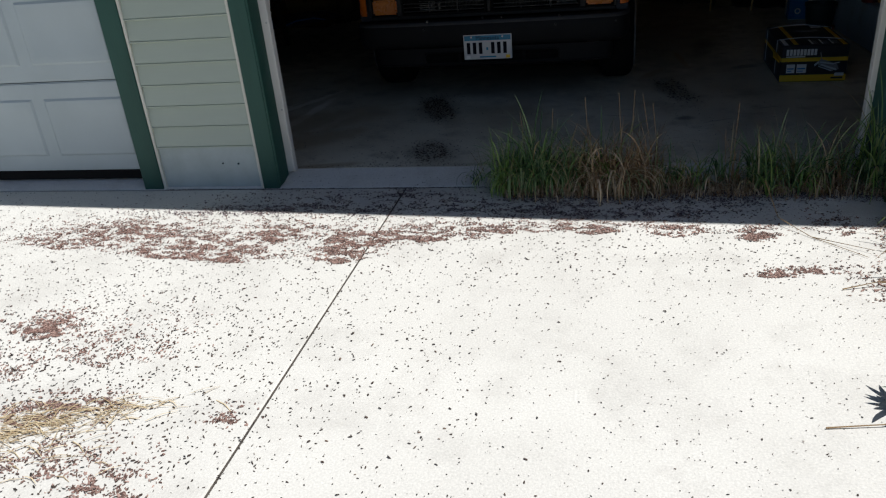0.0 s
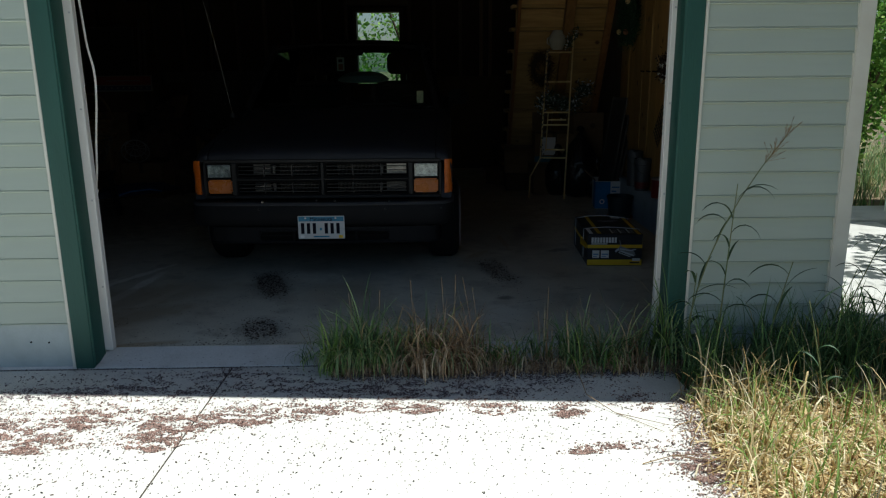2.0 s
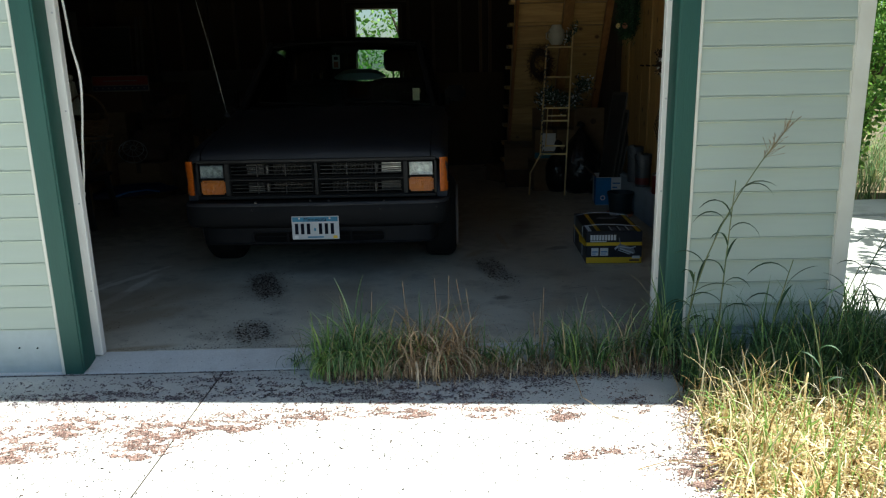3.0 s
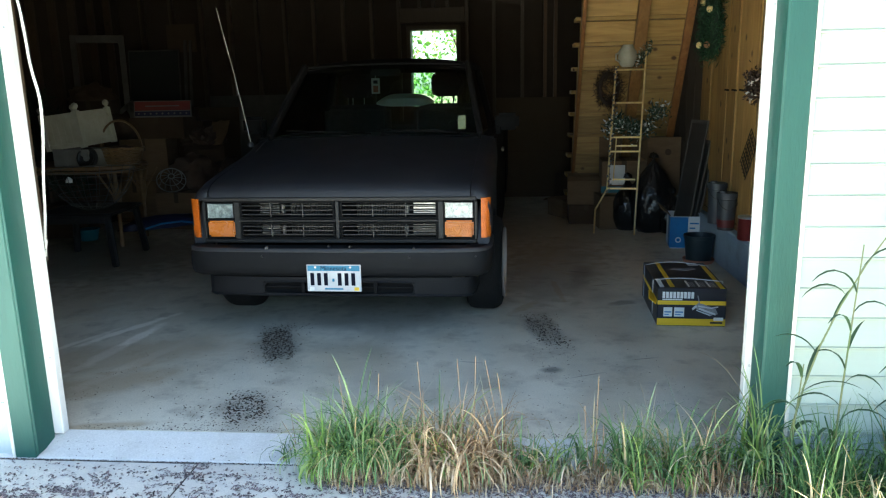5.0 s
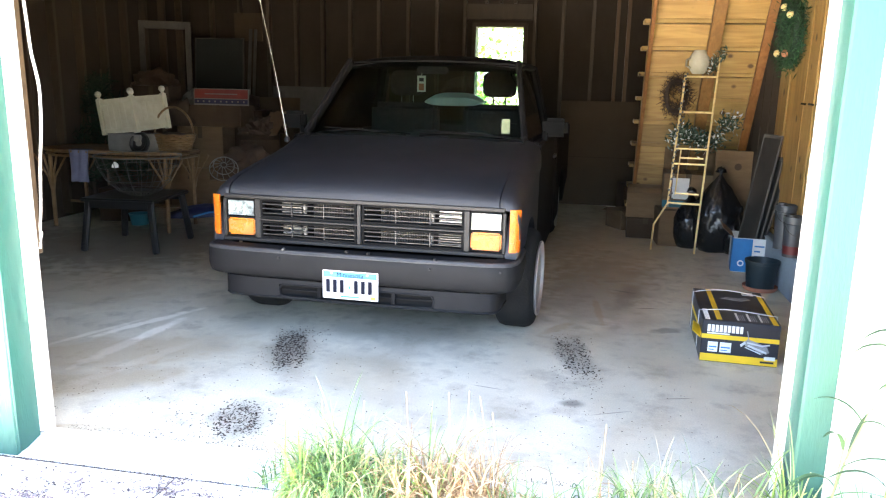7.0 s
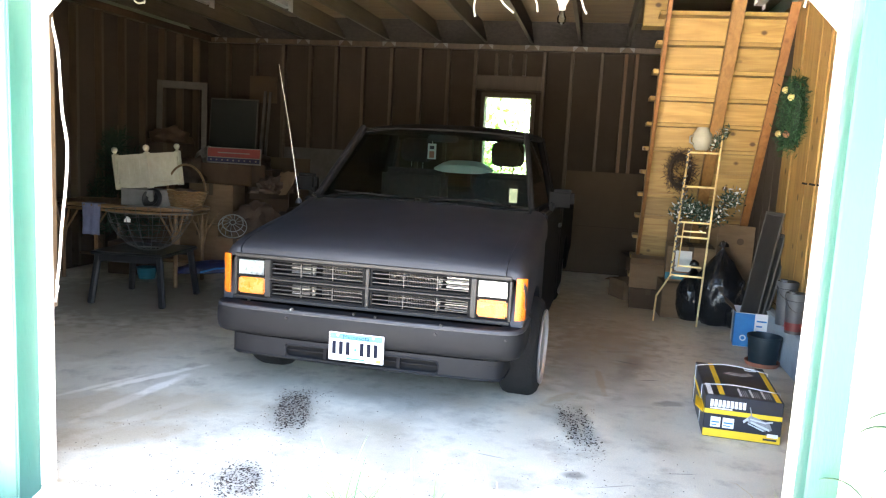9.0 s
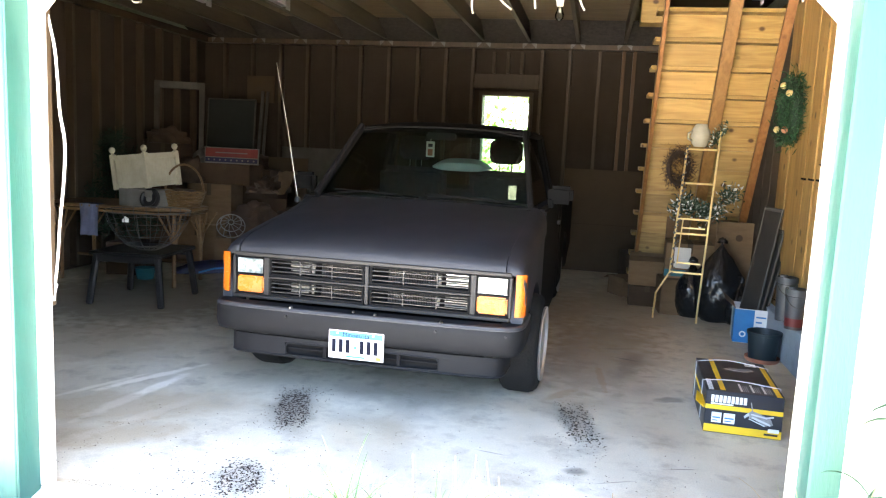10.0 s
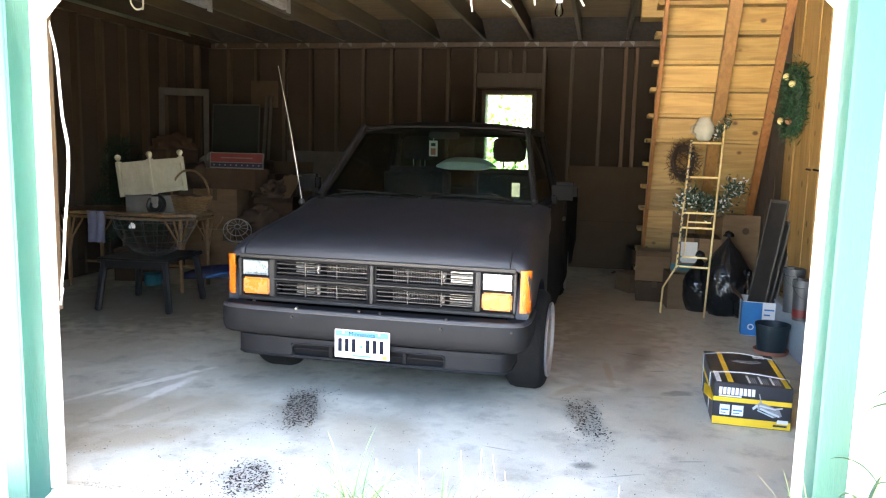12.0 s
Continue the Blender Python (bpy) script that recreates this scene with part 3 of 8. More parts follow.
structure(part("driveway", bm, M_DRIVE, smooth=False), "pale sunlit concrete driveway slab with a saw-cut joint", "driveway")
bm = B()
edge = []
rng = random.Random(4)
for i in range(40):
    y = -0.034 - i * 0.23
    edge.append((2.93 - min(1.0, max(0, (-y - 0.4) * 0.30)) * 0.5 + rng.uniform(-0.05, 0.05), y))
slab(bm, [(joint_x(0) + 0.005, -0.034)] + edge + [(joint_x(-9) + 0.005, -9.2)], "z", -0.2, -0.05)
dw = structure(part("driveway", bm, M_DRIVE, smooth=False), "pale sunlit concrete driveway slab with a broken grassy edge", "driveway")

part("joint_filler", slab(B(), [(joint_x(-0.06) - 0.0045, -0.036), (joint_x(-0.06) + 0.0045, -0.036), (joint_x(-8.9) + 0.0045, -8.9), (joint_x(-8.9) - 0.0045, -8.9)], "z", -0.15, -0.0545), M_JOINT, dw, "dark dirt in the saw cut", smooth=False)

bm = B()
loft(bm, [[(x, y, z) for x in (-3.3, 3.0)] for y, z in ((-0.0265, -0.15), (-0.0255, -0.0485), (-0.0215, -0.0445), (0.06, -0.0225), (0.146, 0.0), (0.147, -0.2))])
structure(part("sill", bm, M_SILL, smooth=False), "sloping light concrete sill under the garage doors", "sill")
part("joint_dirt", boxb(-3.3, 2.9, -0.0335, -0.027, -0.15, -0.0535), M_JOINT, bpy.data.objects["sill"], "dark dirt in the joint", smooth=False)
structure(part("floor", boxb(-3.3, 3.78, 0.15, 7.4, -0.2, 0.0), M_FLOOR, smooth=False), "stained grey concrete garage floor with oil marks, pale streaks and painted-in shade", "floor")
structure(part("curb", boxb(3.625, 3.76, 0.16, 7.3, 0.0, 0.32, 0.012), M_CURB), "blue-grey painted concrete curb along the side wall", "curb")
structure(part("pavement", boxb(4.0, 5.95, 0.5, 3.3, -0.2, -0.045, 0.01), M_PATH), "concrete path beside the garage in dappled sun", "path")
structure(part("pavement", boxb(4.3, 8.0, 3.33, 4.0, -0.2, -0.02, 0.01), M_PATH), "concrete step slab at the end of the path", "path")

# ---- front wall ----
ZTOP = 2.75
LAP = 0.1127


def siding_mesh(name, x0, x1):
    """One lap board: leaning face, curled lower lip."""
    bm = B()
    slab(bm, [(-0.002, 0.001), (-0.017, -0.002), (-0.0215, 0.001), (-0.0212, 0.0045), (-0.0145, 0.0060), (-0.0145, 0.0085), (-0.0195, 0.0100), (-0.003, LAP + 0.004), (-0.001, LAP + 0.004)], "x", x0, x1)
    me = bpy.data.meshes.new(name)
    bmesh.ops.recalc_face_normals(bm, faces=bm.faces[:])
    bm.to_mesh(me)
    bm.free()
    me.materials.append(M_SIDING)
    return me


wall_pier = structure(part("wall_pier", boxb(-0.74, -0.030, 0.0, 0.14, -0.06, ZTOP), M_SHEATH), "cream lap-sided wall pier between two garage doors", "wall")
wall_front = structure(part("wall_front", boxb(2.8985, 3.70, 0.0, 0.14, -0.1, ZTOP), M_SHEATH), "cream lap-sided front wall with skirt board", "wall")
wall_header = structure(part("wall_header", boxb(-3.4, 3.78, 0.002, 0.138, 2.04, ZTOP + 0.3), M_SIDING), "wall above the garage doors", "wall")
structure(part("wall_front_west", boxb(-3.5, -3.16, 0.0, 0.14, -0.1, ZTOP), M_SIDING), "plain end of the front wall", "wall")
for w, x0, x1, LAP0 in ((wall_pier, -0.705, -0.138, 0.190), (wall_front, 3.000, 3.700, 0.128)):
    me = siding_mesh("siding_board", x0, x1)
    for i in range(18):
        ob = link_mesh("siding_board", me, w)
        ob.location = (0, 0, LAP0 + i * LAP)
    part("skirt_board", boxb(x0, x1, -0.006, 0.0, -0.055, LAP0 + 0.004), M_SKIRT, w, "blue-grey painted skirt board")
part("corner_post", boxb(3.700, 3.782, -0.024, 0.14, -0.06, ZTOP, 0.006, 2), M_CREAM, wall_front, "cream corner post")
part("corner_post", boxb(3.700, 3.779, 0.141, 0.22, -0.06, ZTOP, 0.006, 2), M_CREAM, wall_front)
for x in (-0.138, -0.720):
    part("edge_strip", boxb(x, x + 0.016, -0.024, 0.0, -0.05, 2.1, 0.003), M_CREAM, wall_pier, "narrow cream edge strip")
part("edge_strip", boxb(2.984, 3.000, -0.024, 0.0, -0.05, 2.1, 0.003), M_CREAM, wall_front, "narrow cream edge strip")
for x, z in ((-0.25, 0.09), (-0.34, 0.093), (-0.21, 0.20)):
    part("nail_head", cyl(B(), (x, -0.006, z), (x, -0.012, z), 0.004, n=8), M_DARK, wall_pier)

door_frame = tagged(thing("door_frame", (0, 0, 0), "dark green door frame with white stops and clipped corners", "door frame"), kind="structure")
for x0, x1 in ((-0.122, -0.028), (2.892, 2.984)):
    part("casing", boxb(x0, x1, -0.026, 0.0, -0.05, 2.18, 0.004), M_GREEN, door_frame)
part("jamb", boxb(-0.0295, -0.019, -0.022, 0.100, -0.035, 2.10, 0.003), M_GREEN, door_frame)
part("jamb", boxb(2.8885, 2.898, -0.022, 0.100, -0.035, 2.10, 0.003), M_GREEN, door_frame)
part("casing", boxb(-0.136, 2.984, -0.024, 0.0, 2.035, 2.18, 0.004), M_GREEN, door_frame)
part("door_stop", boxb(-0.0295, 0.020, 0.101, 0.146, 0.0, 2.06, 0.004), M_WHITE, door_frame, "white door stop with nail heads")
part("door_stop", boxb(2.866, 2.898, 0.101, 0.146, 0.0, 2.06, 0.004), M_WHITE, door_frame, "white door stop with nail heads")
part("door_stop", boxb(0.024, 2.863, 0.101, 0.146, 2.028, 2.06, 0.004), M_WHITE, door_frame, "white door stop")
part("corner_block", slab(B(), [(2.7635, 2.0275), (2.8635, 2.0275), (2.8635, 1.925)], "y", 0.103, 0.145, 0.003, 1), M_WHITE, door_frame)
part("corner_block", slab(B(), [(0.0235, 2.0275), (0.1235, 2.0275), (0.0235, 1.925)], "y", 0.103, 0.145, 0.003, 1), M_WHITE, door_frame)
for x in (0.006, 2.882):
    for z in (0.35, 0.8, 1.25, 1.7):
        part("nail_head", cyl(B(), (x, 0.101, z), (x, 0.098, z), 0.005, n=8), M_GALV, door_frame)

# second, closed door
frame2 = tagged(thing("door_frame", (0, 0, 0), "dark green casing beside a closed white garage door", "door frame"), kind="structure")
part("casing", boxb(-0.838, -0.722, -0.026, 0.0, -0.05, 2.18, 0.004), M_GREEN, frame2)
part("jamb", boxb(-0.800, -0.742, 0.001, 0.100, -0.05, 2.10, 0.003), M_GREEN, frame2)
part("casing", boxb(-3.16, -0.839, -0.026, 0.0, 2.04, 2.18, 0.004), M_GREEN, frame2)
door2 = tagged(thing("garage_door", (0, 0, 0), "closed white sectional garage door with pressed panels", "garage door"), kind="structure")
for s in range(4):
    z0, z1 = 0.045 + s * 0.515, 0.045 + s * 0.515 + 0.510
    bm = boxb(-3.15, -0.801, 0.050, 0.090, z0, z1, 0.006, 2)
    sec = part("door_section", bm, M_DOORW, door2)
    for c in range(4):
        x0 = -3.06 + c * 0.565
        bm = B()
        ring = [[(x0 + o, 0.050 - d, z0 + 0.09 + o), (x0 + 0.49 - o, 0.050 - d, z0 + 0.09 + o), (x0 + 0.49 - o, 0.050 - d, z1 - 0.09 - o), (x0 + o, 0.050 - d, z1 - 0.09 - o)]
                for o, d in ((0.0, 0.0005), (0.012, 0.008), (0.03, 0.008), (0.05, 0.003))]
        loft(bm, ring, close=True)
        bm.verts.ensure_lookup_table()
        bm.faces.new(bm.verts[-4:])
        part("pressed_panel", bm, M_DOORW, sec, angle=20)
part("bottom_seal", boxb(-3.15, -0.802, 0.055, 0.085, -0.012, 0.044, 0.006), M_RUBBER, door2, "black rubber seal")

# ---- other walls, ceiling, roof ----
LX, RX, BY = -3.2, 3.69, 7.25    # faces of the studs
PLATE = 2.86
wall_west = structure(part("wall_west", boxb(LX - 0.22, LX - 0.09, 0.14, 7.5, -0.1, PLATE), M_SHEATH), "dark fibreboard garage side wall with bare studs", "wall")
wall_east = structure(part("wall_east", boxb(RX + 0.056, 3.76, 0.145, 7.5, 0.321, PLATE), M_PINE_V), "garage side wall of bare yellow pine", "wall")
part("siding", boxb(3.762, 3.778, 0.222, 7.5, -0.1, ZTOP + 0.2), M_SIDING, wall_east)
WX0, WX1, WZ0, WZ1 = 0.675, 1.275, 1.205, 2.185
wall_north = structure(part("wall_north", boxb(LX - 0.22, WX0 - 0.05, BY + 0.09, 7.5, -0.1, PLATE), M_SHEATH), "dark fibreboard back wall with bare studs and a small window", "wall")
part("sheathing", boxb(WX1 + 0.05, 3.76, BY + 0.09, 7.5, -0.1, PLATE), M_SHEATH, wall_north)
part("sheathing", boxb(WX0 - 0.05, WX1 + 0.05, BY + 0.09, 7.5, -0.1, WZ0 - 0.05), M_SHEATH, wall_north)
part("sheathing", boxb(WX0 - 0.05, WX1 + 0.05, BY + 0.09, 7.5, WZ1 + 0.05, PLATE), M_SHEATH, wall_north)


def stud_mesh(name, w, d, h, axis, m):
    bm = B()
    if axis == "y":
        box(bm, -w / 2, w / 2, 0, d, 0, h, 0.003)
    else:
        box(bm, 0, d, -w / 2, w / 2, 0, h, 0.003)
    me = bpy.data.meshes.new(name)
    bmesh.ops.recalc_face_normals(bm, faces=bm.faces[:])
    bm.to_mesh(me)
    bm.free()
    me.materials.append(m)
    return me


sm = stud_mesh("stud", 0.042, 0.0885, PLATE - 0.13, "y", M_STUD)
sm_light = stud_mesh("stud", 0.042, 0.0885, PLATE - 0.13, "y", M_LIGHTST)
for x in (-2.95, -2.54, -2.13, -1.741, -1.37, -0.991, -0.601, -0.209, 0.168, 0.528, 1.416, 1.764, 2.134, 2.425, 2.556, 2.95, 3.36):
    ob = link_mesh("stud", sm if x not in (2.425, 2.556) else sm_light, wall_north)
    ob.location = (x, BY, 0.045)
cm = stud_mesh("cripple_stud", 0.04, 0.0885, 0.27, "y", M_STUD)
for x in (0.80, 0.98, 1.16):
    ob = link_mesh("cripple_stud", cm, wall_north)
    ob.location = (x, BY, 2.465)
part("window_header", boxb(0.552, 1.392, BY + 0.004, BY + 0.0885, 2.27, 2.46, 0.004), M_STUD, wall_north)
part("top_plate", boxb(LX - 0.08, 3.70, BY - 0.006, BY + 0.0885, PLATE - 0.082, PLATE - 0.002, 0.004), M_STUD, wall_north)
part("bottom_plate", boxb(LX - 0.08, 3.60, BY - 0.002, BY + 0.0885, 0.001, 0.042, 0.003), M_STUD, wall_north)
sm = stud_mesh("stud", 0.042, 0.0885, PLATE - 0.13, "x", M_STUD)
for i in range(17):
    ob = link_mesh("stud", sm, wall_west)
    ob.location = (LX - 0.0885, 0.45 + i * 0.406, 0.045)
part("top_plate", boxb(LX - 0.0885, LX + 0.006, 0.15, BY - 0.01, PLATE - 0.082, PLATE - 0.002, 0.004), M_STUD, wall_west)
# boards past y = 4.3 take the dark wall colour instead of pine
for w_, y_ in ((0.235, 0.30), (0.285, 0.575), (0.185, 0.825), (0.235, 1.05), (0.285, 1.325), (0.235, 1.60), (0.285, 1.875), (0.185, 2.125), (0.285, 2.375), (0.235, 2.65), (0.285, 2.925), (0.185, 3.175),
               (0.235, 3.40), (0.285, 3.675), (0.185, 3.925), (0.285, 4.175), (0.235, 4.45), (0.285, 4.725), (0.285, 5.025), (0.235, 5.30), (0.285, 5.575), (0.285, 5.875), (0.285, 6.175), (0.285, 6.475), (0.285, 6.775), (0.285, 7.075)):
    ob = link_mesh("wall_board", stud_mesh("wall_board", w_, 0.0555, PLATE - 0.45, "x", M_PINE_V if y_ < 4.3 else M_SHEATH), wall_east)
    ob.location = (RX + (0.008 if w_ < 0.2 else 0.0), y_, 0.366)
part("sill_plate", boxb(RX - 0.004, RX + 0.0555, 0.16, BY - 0.01, 0.321, 0.365, 0.003), M_PINE_V, wall_east)
part("top_plate", boxb(RX - 0.004, RX + 0.0555, 0.16, BY - 0.01, PLATE - 0.082, PLATE - 0.002, 0.004), M_PINE_V, wall_east)

part("rim_board", boxb(LX - 0.08, 3.70, BY + 0.082, BY + 0.11, PLATE + 0.001, PLATE + 0.189), M_SHEATH, wall_north)

# window
window_1 = tagged(thing("window_1", (0, 0, 0), "small upright window in a dark wooden frame", "window"), kind="structure")
for a in ((WX0 - 0.05, WX0, WZ0 - 0.05, WZ1 + 0.05), (WX1, WX1 + 0.05, WZ0 - 0.05, WZ1 + 0.05), (WX0, WX1, WZ1, WZ1 + 0.05), (WX0, WX1, WZ0 - 0.05, WZ0)):
    part("window_frame", boxb(a[0], a[1], BY + 0.02, 7.52, a[2], a[3], 0.004), M_STUD, window_1)
pane = part("pane", boxb(WX0, WX1, 7.43, 7.434, WZ0, WZ1), M_GLASS, window_1, "clear window pane", smooth=False)
pane.visible_shadow = False

# ceiling: deck of wide boards, and joists with ties
bm = B()
y = 0.0
while y < 7.5:
    box(bm, LX - 0.22, 3.76, y, y + 0.236, PLATE + 0.19, PLATE + 0.215, 0.002)
    y += 0.24
structure(part("ceiling", bm, M_DECK, smooth=False), "rough board loft deck seen from below", "ceiling")
jm = bpy.data.meshes.new("ceiling_joist")
bm = boxb(-0.021, 0.021, 0.15, BY + 0.08, PLATE, PLATE + 0.188, 0.003)
bm.to_mesh(jm)
bm.free()
jm.materials.append(M_JOIST)
tm = bpy.data.meshes.new("metal_tie")
bm = B()
for s in (-1, 1):
    slab(bm, [(s * 0.022, 0.05), (s * 0.022, -0.010), (s * 0.085, -0.075), (s * 0.092, -0.020), (s * 0.040, 0.055)][::s], "y", -0.011, -0.008)
bm.to_mesh(tm)
bm.free()
tm.materials.append(M_ALUD)
for x in (-3.05, -2.44, -1.84, -1.24, -0.64, 0.06, 0.656, 1.246, 1.85, 2.425):
    ob = structure(link_mesh("ceiling_joist", jm), "rough brown ceiling joist", "joist")
    ob.location.x = x
    t = link_mesh("metal_tie", tm, ob)
    t.location = (0, BY, PLATE - 0.005)

# unseen roof; deep eave over the doors, skewed and lengthened to shape its shadow
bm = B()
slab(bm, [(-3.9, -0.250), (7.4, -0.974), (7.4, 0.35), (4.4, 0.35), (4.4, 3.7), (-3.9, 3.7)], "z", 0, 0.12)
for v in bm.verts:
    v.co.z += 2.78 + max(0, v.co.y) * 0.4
roof = structure(part("roof", bm, M_SHINGLE, smooth=False), "dark shingled roof, unseen, its eave skewed and lengthened to cast the doorway shade", "roof")
bm = B()
slab(bm, [(-3.9, 3.7), (4.6, 3.7), (4.6, 8.0), (-3.9, 8.0)], "z", 0, 0.12)
for v in bm.verts:
    v.co.z += 2.78 + (7.4 - v.co.y) * 0.4
part("roof_slope", bm, M_SHINGLE, roof, smooth=False)
for x in (-3.42, 3.76):
    part("gable", slab(B(), [(0.0, PLATE), (7.5, PLATE), (3.7, PLATE + 1.35)], "x", x, x + 0.02), M_SIDING, roof)
# fascia follows the skewed eave edge
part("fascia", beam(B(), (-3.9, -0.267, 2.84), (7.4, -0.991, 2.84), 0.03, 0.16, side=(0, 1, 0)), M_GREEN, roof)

# ---- stair to the loft, seen from below ----
stair = tagged(thing("staircase", (0, 0, 0), "steep yellow pine loft stair with closed risers seen from behind", "staircase"), kind="structure")
SX0, SX1 = 2.64, 3.684
RISE, RUN = 0.228, 0.137
rng = random.Random(8)


def stair_y(z):
    return 4.43 + (2.49 - z) * RUN / RISE


for k in range(-1, 11):
    z = 2.49 - k * RISE
    y = stair_y(z)
    if z < 0.05:
        break
    part("tread", boxb(SX0 - 0.05, SX1, y, y + 0.235, z, z + 0.036, 0.004), M_PINE, stair)
    part("riser", boxb(SX0 + 0.002, SX1 - 0.002, y + 0.137, y + 0.157, z - RISE + 0.037, z - 0.001, 0.002), M_PINE, stair)
for x, w_, out in ((SX0, 0.034, 0.10), (3.155, 0.105, 0.075), (SX1 - 0.075, 0.075, 0.03)):
    zt, zb = 2.82, 0.02
    o = 0.02
    bm = B()
    pr = [(stair_y(zt) + o, zt), (stair_y(zt) - out, zt), (stair_y(zb) - out, zb), (stair_y(zb) + o, zb)]
    slab(bm, pr, "x", x, x + w_, 0.003, 1)
    part("stringer", bm, M_RAIL if w_ > 0.1 else M_STRING, stair)

# door tracks, lamp socket and cords under the ceiling
for x, y1 in ((-0.10, 2.70), (-0.66, 2.60), (3.02, 2.35)):
    tr = thing("door_track", (x, 0, 0), "galvanised horizontal garage door track on a hanger", "door track", group="door tracks")
    bm = B()
    slab(bm, [(-0.025, 2.425), (0.025, 2.425), (0.025, 2.455), (0.021, 2.455), (0.021, 2.429), (-0.021, 2.429), (-0.021, 2.455), (-0.025, 2.455)], "y", 0.5, y1)
    part("channel", bm, M_GALV, tr, smooth=False)
    part("hanger", boxb(-0.03, 0.03, y1 - 0.06, y1 - 0.056, 2.43, PLATE + 0.189), M_GALV, tr)
    part("end_angle", boxb(0.026, 0.030, y1 - 0.05, y1 + 0.02, 2.40, 2.50), M_GALV, tr)

# ---- pickup truck: local x to its left side, y from nose to tail ----
truck = thing("pickup_truck", (0.965, 1.30, 0), "lowered matte black compact pickup truck parked nose-out", "pickup truck", turn=-1.2)


def crown(hw, zc, drop, y, n=13, power=2.6):
    return [(hw * (2 * i / (n - 1) - 1), y, zc - drop * abs(2 * i / (n - 1) - 1) ** power) for i in range(n)]


STATIONS = ((0.122, 0.836, 0.004), (0.126, 0.866, 0.008), (0.139, 0.890, 0.014), (0.175, 0.917, 0.022), (0.27, 0.953, 0.034), (0.44, 0.988, 0.044),
            (0.62, 1.022, 0.052), (0.80, 1.048, 0.056), (0.97, 1.076, 0.056), (1.09, 1.100, 0.050), (1.17, 1.118, 0.042))
part("hood", loft(B(), [crown(0.764 + 0.004 * min(1.0, y), z, d * 0.62, y, 17, 2.6) for y, z, d in STATIONS], 0.018), M_BLACKP, truck, angle=50)
part("cowl", loft(B(), [crown(0.79, 1.118, 0.03, 1.175), crown(0.785, 1.112, 0.03, 1.24), crown(0.775, 1.135, 0.03, 1.30)], 0.012), M_BLACKT, truck)
for s in (-0.14, 0.16):
    part("cowl_vent", boxb(s - 0.10, s + 0.10, 1.185, 1.225, 1.118, 1.128, 0.003), M_DARK, truck)


def arc(cy, cz, r, a0, a1, n=16):
    return [(cy + r * math.cos(radians(a0 + (a1 - a0) * i / n)), cz + r * math.sin(radians(a0 + (a1 - a0) * i / n))) for i in range(n + 1)]


fender = [(0.11, 0.57), (0.15, 0.75), (0.30, 0.80), (0.44, 0.83), (0.62, 0.87), (0.80, 0.91), (0.97, 0.95), (1.09, 0.98), (1.24, 1.00), (1.24, 0.24), (1.155, 0.24)] \
    + arc(0.78, 0.31, 0.375, -8, 136)
door_side = [(1.25, 0.25), (1.25, 1.10), (2.60, 1.09), (2.60, 0.25)]
cab_side = [(2.61, 0.25), (2.61, 1.09), (2.90, 1.085), (2.90, 0.25)]
bed = [(2.95, 0.27), (2.95, 1.07), (4.95, 1.06), (4.95, 0.45), (4.55, 0.40), (4.24, 0.30)] + arc(3.85, 0.31, 0.38, -4, 184) + [(3.42, 0.27)]
for s in (-1, 1):
    x0, x1 = (0.802, 0.872) if s > 0 else (-0.872, -0.802)
    fd = part("fender", slab(B(), fender, "x", x0, x1, 0.006, 2), M_BLACKP, truck, angle=60)
    rows = [[(s * x, max(y, 0.124), z - 0.62 * d - 0.003 + dz) for x, dz in ((0.774, -0.02), (0.775, 0.0), (0.800, -0.003), (0.828, -0.013), (0.851, -0.031), (0.865, -0.056), (0.8725, -0.092), (0.8745, -0.16))]
            for y, z, d in STATIONS + ((1.243, 1.135, 0.045),)]
    part("fender_crown", loft(B(), rows, 0.006 * -s), M_BLACKP, fd, "rounded top of the fender", angle=60)
    d = part("door", slab(B(), door_side, "x", x0, x1, 0.016, 2), M_BLACKR, truck)
    part("door_handle", boxb(s * 0.886 - 0.012, s * 0.886 + 0.012, 2.38, 2.50, 0.90, 0.93, 0.005), M_BLACKT, d)
    part("cab_side", slab(B(), cab_side, "x", x0, x1, 0.014, 2), M_BLACKR, truck)
    part("bed_side", slab(B(), bed, "x", x0, x1, 0.018, 2), M_BLACKR, truck)
    m = part("mirror", boxb(s * 0.945 - 0.085, s * 0.945 + 0.085, 1.42, 1.51, 1.13, 1.255, 0.026, 4), M_DARK, truck, "black door mirror")
    part("mirror_arm", boxb(s * 0.88 - 0.02, s * 0.88 + 0.02, 1.44, 1.49, 1.10, 1.165, 0.008), M_DARK, m)
part("bed_floor", boxb(-0.79, 0.79, 2.96, 4.93, 0.55, 0.60), M_BLACKP, truck)
part("tailgate", boxb(-0.80, 0.80, 4.90, 4.95, 0.50, 1.06, 0.012, 2), M_BLACKP, truck)
part("bed_front", boxb(-0.80, 0.80, 2.94, 2.97, 0.55, 1.06, 0.008), M_BLACKP, truck)
# near-black blocks fill the dark space under and behind the panels
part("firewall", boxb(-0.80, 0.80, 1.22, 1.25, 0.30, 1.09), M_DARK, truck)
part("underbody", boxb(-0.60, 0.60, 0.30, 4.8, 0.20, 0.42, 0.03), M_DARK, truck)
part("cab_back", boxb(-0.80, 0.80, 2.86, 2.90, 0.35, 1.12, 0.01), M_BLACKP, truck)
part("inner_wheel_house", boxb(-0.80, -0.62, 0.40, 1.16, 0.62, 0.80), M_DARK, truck)
